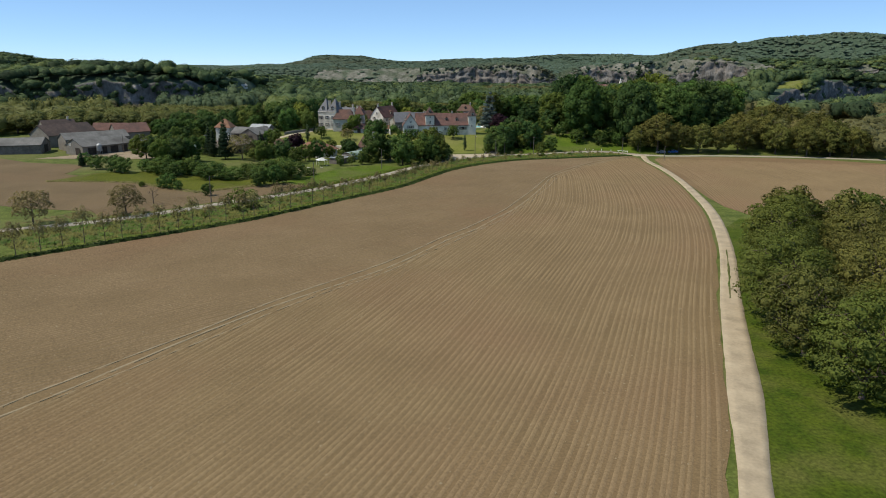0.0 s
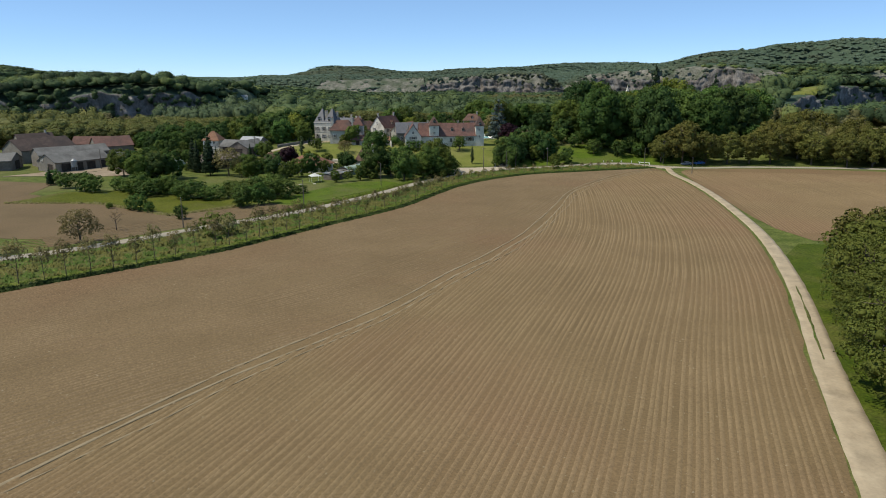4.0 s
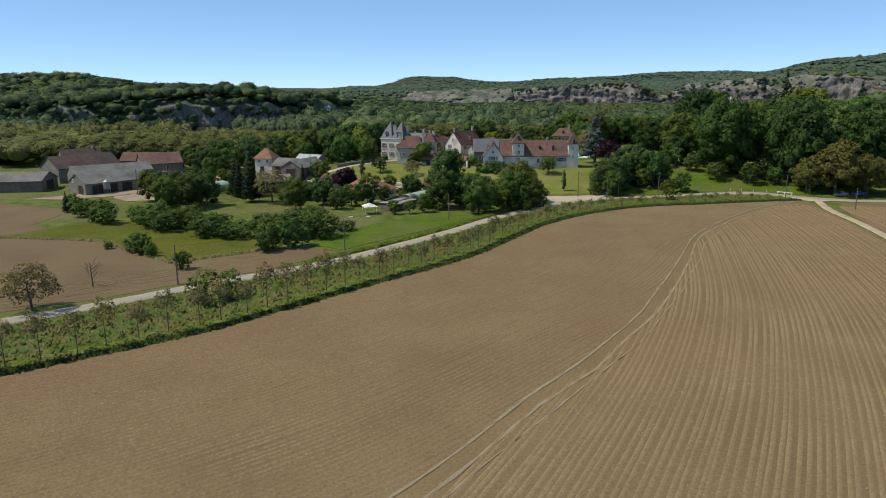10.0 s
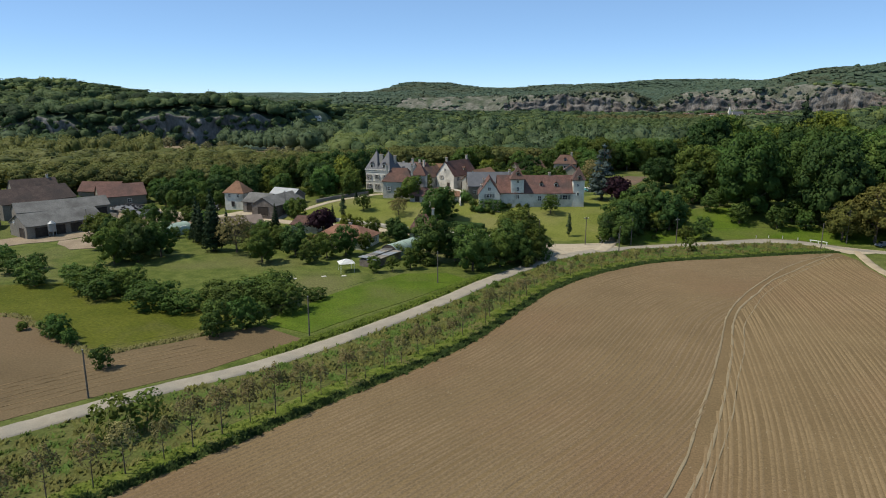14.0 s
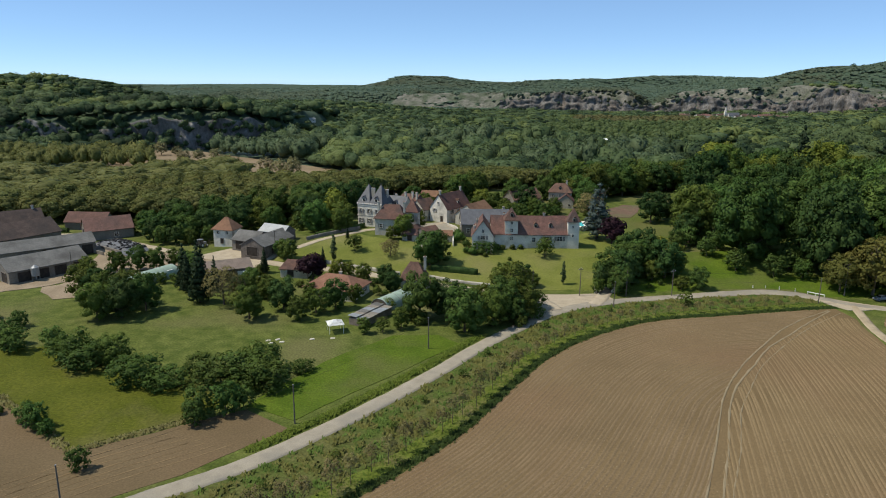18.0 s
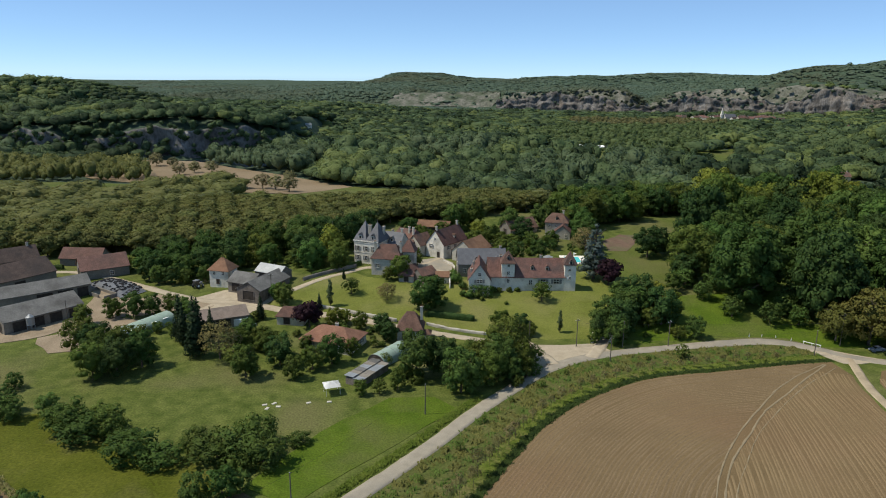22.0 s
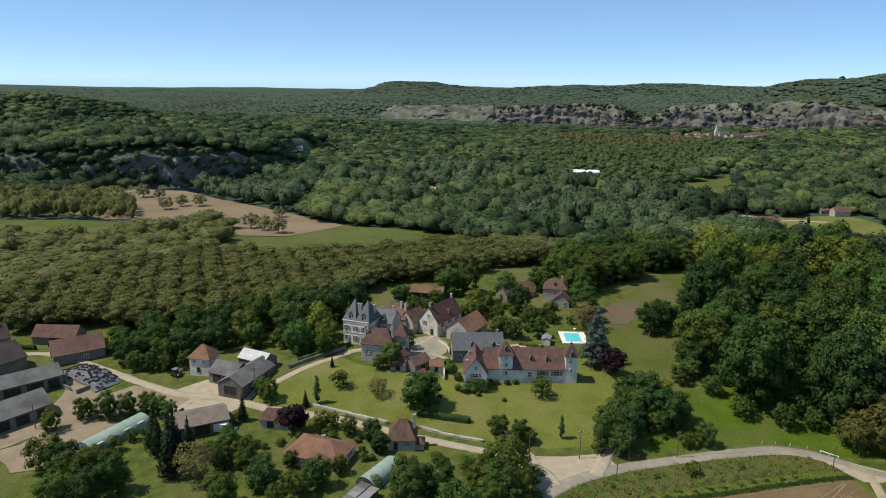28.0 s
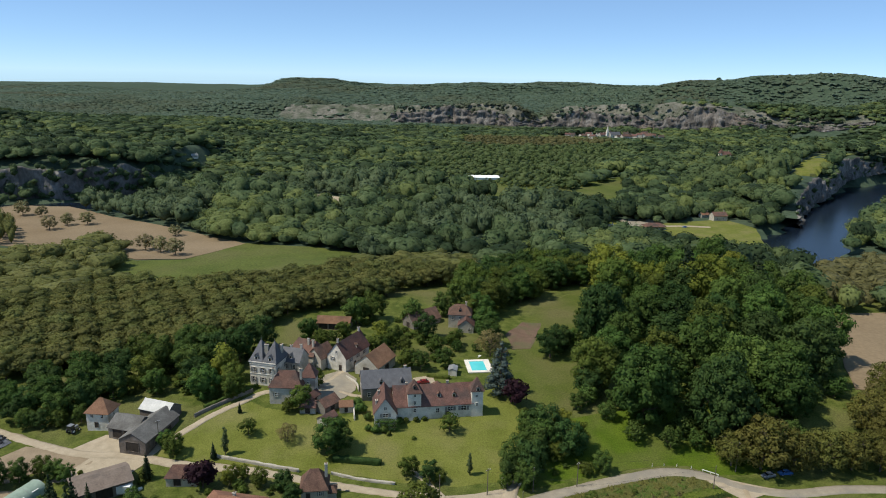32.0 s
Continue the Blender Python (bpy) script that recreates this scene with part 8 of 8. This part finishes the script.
for nm, pts in (("climbing_vine", [(-11.5, 314.0, 1.6, 2.6), (-11.2, 309.0, 1.2, 2.2), (-6.5, 308.2, 1.6, 2.4), (-9.2, 308.0, 1.6, 2.6), (-14, 318, 2.4, 4.2), (-15, 321, 2.0, 4.0)]),):
    for x, y, r, h in pts:
        v, f, nn = crown(int(x * 7) % 97, [(0, 0, h * 0.5, r * 0.7, h * 0.5), (r * 0.5, 0, h * 0.35, r * 0.5, h * 0.35), (-r * 0.5, 0.1, h * 0.4, r * 0.5, h * 0.4)], 260, 0.2, 0.8)
        e = thing(nm, x, y, "thick green creeper growing against the manor", "vine", group="creepers on the manor")
        part("foliage", mesh_of("foliage", v, f, L_OAK, soft=nn), None, e)
        v, f = limbs(3, h * 0.7, 0.05, 3, 0.3, 0.2)
        part("stem", mesh_of("stem", v, f, M["bark"]), None, e)
for x, y, s in ((3.5, 313.2, 0.5), (6, 313.6, 0.45), (16.5, 316.5, 0.55), (19.5, 317.5, 0.5), (-1.5, 312.5, 0.6), (0.2, 313, 0.5), (-5, 307, 0.4), (2.5, 305, 0.35)):
    tree("bush", x, y, s, 1.0, "small garden shrub against the manor", "shrubs round the manor")

for k, (x, y, r) in enumerate(((-51.5, 238.5, 20), (-49.6, 239.4, 55), (-48.2, 238.0, 5), (-50.4, 236.9, 80), (-42, 240.5, 35), (-37.5, 241.5, 10))):
    st = thing("stone_slab", x, y, "pale flat stone slab lying in the meadow", "stone", r, "stone slabs in the meadow")
    bm = boxed(0, 0, -0.1, 1.1, 0.7, 0.26, bevel=0.06)
    part("slab", bm, M["wall"], st)

# far buildings
pv = building("riverside_pavilion", 211, 662, "open timber pavilion with dark roof and white rail", "pavilion")
o = part("roof", roof_mesh(17, 9, 3.2, 5.4, 3.5, 0.8), M["tile"], pv)
for sx in (-7.5, -2.5, 2.5, 7.5):
    for sy in (-3.8, 3.8):
        part("post", boxed(sx, sy, -0.5, 0.3, 0.3, 3.8), M["white_paint"], pv)
part("base", boxed(0, 0, -1.0, 18, 10, 1.3), M["pool_deck"], pv)
part("rail", boxed(0, -4.6, 0.9, 17, 0.15, 0.3), M["white_paint"], pv)


def far_house(x, y, rot, L, W, e, r, wall, roof, label, name="house"):
    b = building(name, x, y, label, "house", "distant houses")
    volume(b, 0, 0, rot, L, W, e, r, M[wall], M[roof], 0, [("f", -L * 0.25, e * 0.5, 1.0, 1.4, "w"), ("f", L * 0.2, e * 0.5, 1.0, 1.4, "w"), ("l", 0, e * 0.6, 1.0, 1.4, "w")], [(L * 0.35, 0, 1.2)])


far_house(284, 700, 5, 13, 8, 5, 8, "wall", "tile", "grey stone house in the riverside clearing")
far_house(278, 716, 10, 8, 6, 3, 5, "wall", "tile_red", "small outbuilding with red tiled roof")
far_house(352, 722, 20, 10, 7, 4, 7, "wall_white", "tile", "white house half hidden by riverside trees")
far_house(176, 668, 0, 4, 2.5, 2.2, 2.8, "wall_white", "tin", "small white kiosk in the riverside clearing")
far_house(118, 800, 10, 13, 8, 4, 6.5, "wall_white", "tile_red", "white house in a woodland gap")
far_house(116, 486, 15, 10, 7, 4, 7, "wall", "tile_red", "cottage with red-brown roof among park trees")
far_house(93, 478, -20, 9, 6, 3, 5, "wall_wood", "tile", "brown shed at the meadow's end")
far_house(-278, 1004, 10, 12, 8, 5, 8, "wall_white", "fibre", "pale house at the foot of the bluff")
far_house(-300, 1040, -10, 10, 8, 5, 8, "wall_white", "tile", "pale house beside the river bend")
far_house(-255, 985, 30, 9, 5, 3, 5, "wall_white", "tin", "pale stone riverside hut beside water")
gh = building("long_greenhouse", 103, 940, "long white-roofed growing house", "greenhouse")
for k in range(2):
    volume(gh, 0, k * 7.5, 0, 36, 7.2, 3.2, 4.6, M["white_paint"], M["cloth"], 0)
ct = building("tower_house", 492, 1120, "pale stone tower house among distant trees", "house")
volume(ct, 0, 0, 10, 14, 10, 13, 18, M["wall_white"], M["tile"], 2, [("f", -3, 9, 1.4, 2.2, "w"), ("f", 3, 9, 1.4, 2.2, "w"), ("f", 0, 4, 1.4, 2.2, "w")], [(4, 0, 1.5)])
volume(ct, -8, 0, 10, 6, 6, 16, 22, M["wall_white"], M["tile"], 3, [("f", 0, 12, 1.0, 1.6, "w")])
vr = random.Random(12)
for k in range(26):
    x = 335 + vr.uniform(0, 225)
    y = 1530 + (x - 335) * 0.3 + vr.uniform(-70, 40)
    far_house(x, y, vr.uniform(-40, 40), vr.uniform(10, 16), vr.uniform(7, 10), vr.uniform(6, 9), vr.uniform(10, 13), vr.choice(["wall", "wall_white", "wall"]), vr.choice(["tile", "tile_pink", "tile_dark"]), "stone village house with brown roof below the cliff", "village_house")
ch = building("village_church", 440, 1532, "pale village church with a pointed spire", "church")
volume(ch, 10, 0, 15, 24, 10, 9, 15, M["wall_white"], M["slate"], 0, [("f", -5, 5, 1.4, 3, "w"), ("f", 3, 5, 1.4, 3, "w")])
volume(ch, -6, -2, 13, 4.4, 4.4, 15, 27, M["wall_white"], M["stone_trim"], 3, [("f", 0, 15, 1.2, 2.4, "w")])

# shrubs and small trees that fill the gardens
BUILT = HOUSES
gr = np.random.default_rng(301)
GARDENS = [([(-12, 356), (36, 356), (40, 400), (20, 420), (-36, 402), (-40, 378), (-18, 372)], 46, 0.5, 1.1), ([(-66, 262), (-28, 262), (-4, 272), (-6, 280), (-60, 290), (-72, 282)], 34, 0.35, 0.75), ([(-100, 262), (-72, 262), (-70, 292), (-96, 296)], 16, 0.4, 0.9), ([(-128, 320), (-96, 330), (-60, 330), (-56, 372), (-100, 372), (-130, 350)], 30, 0.6, 1.3), ([(-24, 250), (8, 252), (11, 268), (2, 280), (-24, 276)], 22, 0.5, 1.0), ([(30, 287), (60, 292), (58, 300), (36, 312)], 12, 0.35, 0.7)]
for poly, count, lo, hi in GARDENS:
    px, py = np.array(poly).T
    done = 0
    while done < count:
        x, y = gr.uniform(px.min(), px.max()), gr.uniform(py.min(), py.max())
        lane_d = min(dist_to(np.array([x]), np.array([y]), VLANE[::3])[0], dist_to(np.array([x]), np.array([y]), CLANE[::3])[0])
        done += 0.1
        if inside(np.array([x]), np.array([y]), poly)[0] and lane_d > 3 and all(math.hypot(x - a0, y - b0) > 9.5 for a0, b0 in BUILT) and math.hypot(x - 27.3, y - 352.6) > 9:
            tree(str(gr.choice(["bush", "bush", "hedge_tree", "scrub", "open_green"])), x, y, float(gr.uniform(lo, hi)), float(gr.uniform(0.8, 1.15)), group="garden shrubs of the hamlet")
            done += 0.9


# ivy over the ground floor of the manor's front gable
ivy = new("climbing_vine")
ivy.location = (-5.6, 308.6, land_at(-5.6, 308.6))
il = [(x, 0.3 * math.sin(x * 3), z, 1.15, 1.0) for x in (-3.0, -1.5, 0.0, 1.5, 3.0) for z in (0.8, 2.1, 3.3)]
iv_v, iv_f, iv_n = crown(131, il, 1500, 0.17, 0.55)
part("foliage", mesh_of("foliage", iv_v * np.array([1, 0.55, 1]), iv_f, L_OAK, soft=iv_n), None, ivy)
st_v, st_f = limbs(132, 2.6, 0.08, 5, 0.5, 0.1)
part("stem", mesh_of("stem", st_v, st_f, M["bark"]), None, ivy)
tagged(ivy, "thick dark green vine covering the manor gable wall", "vine")
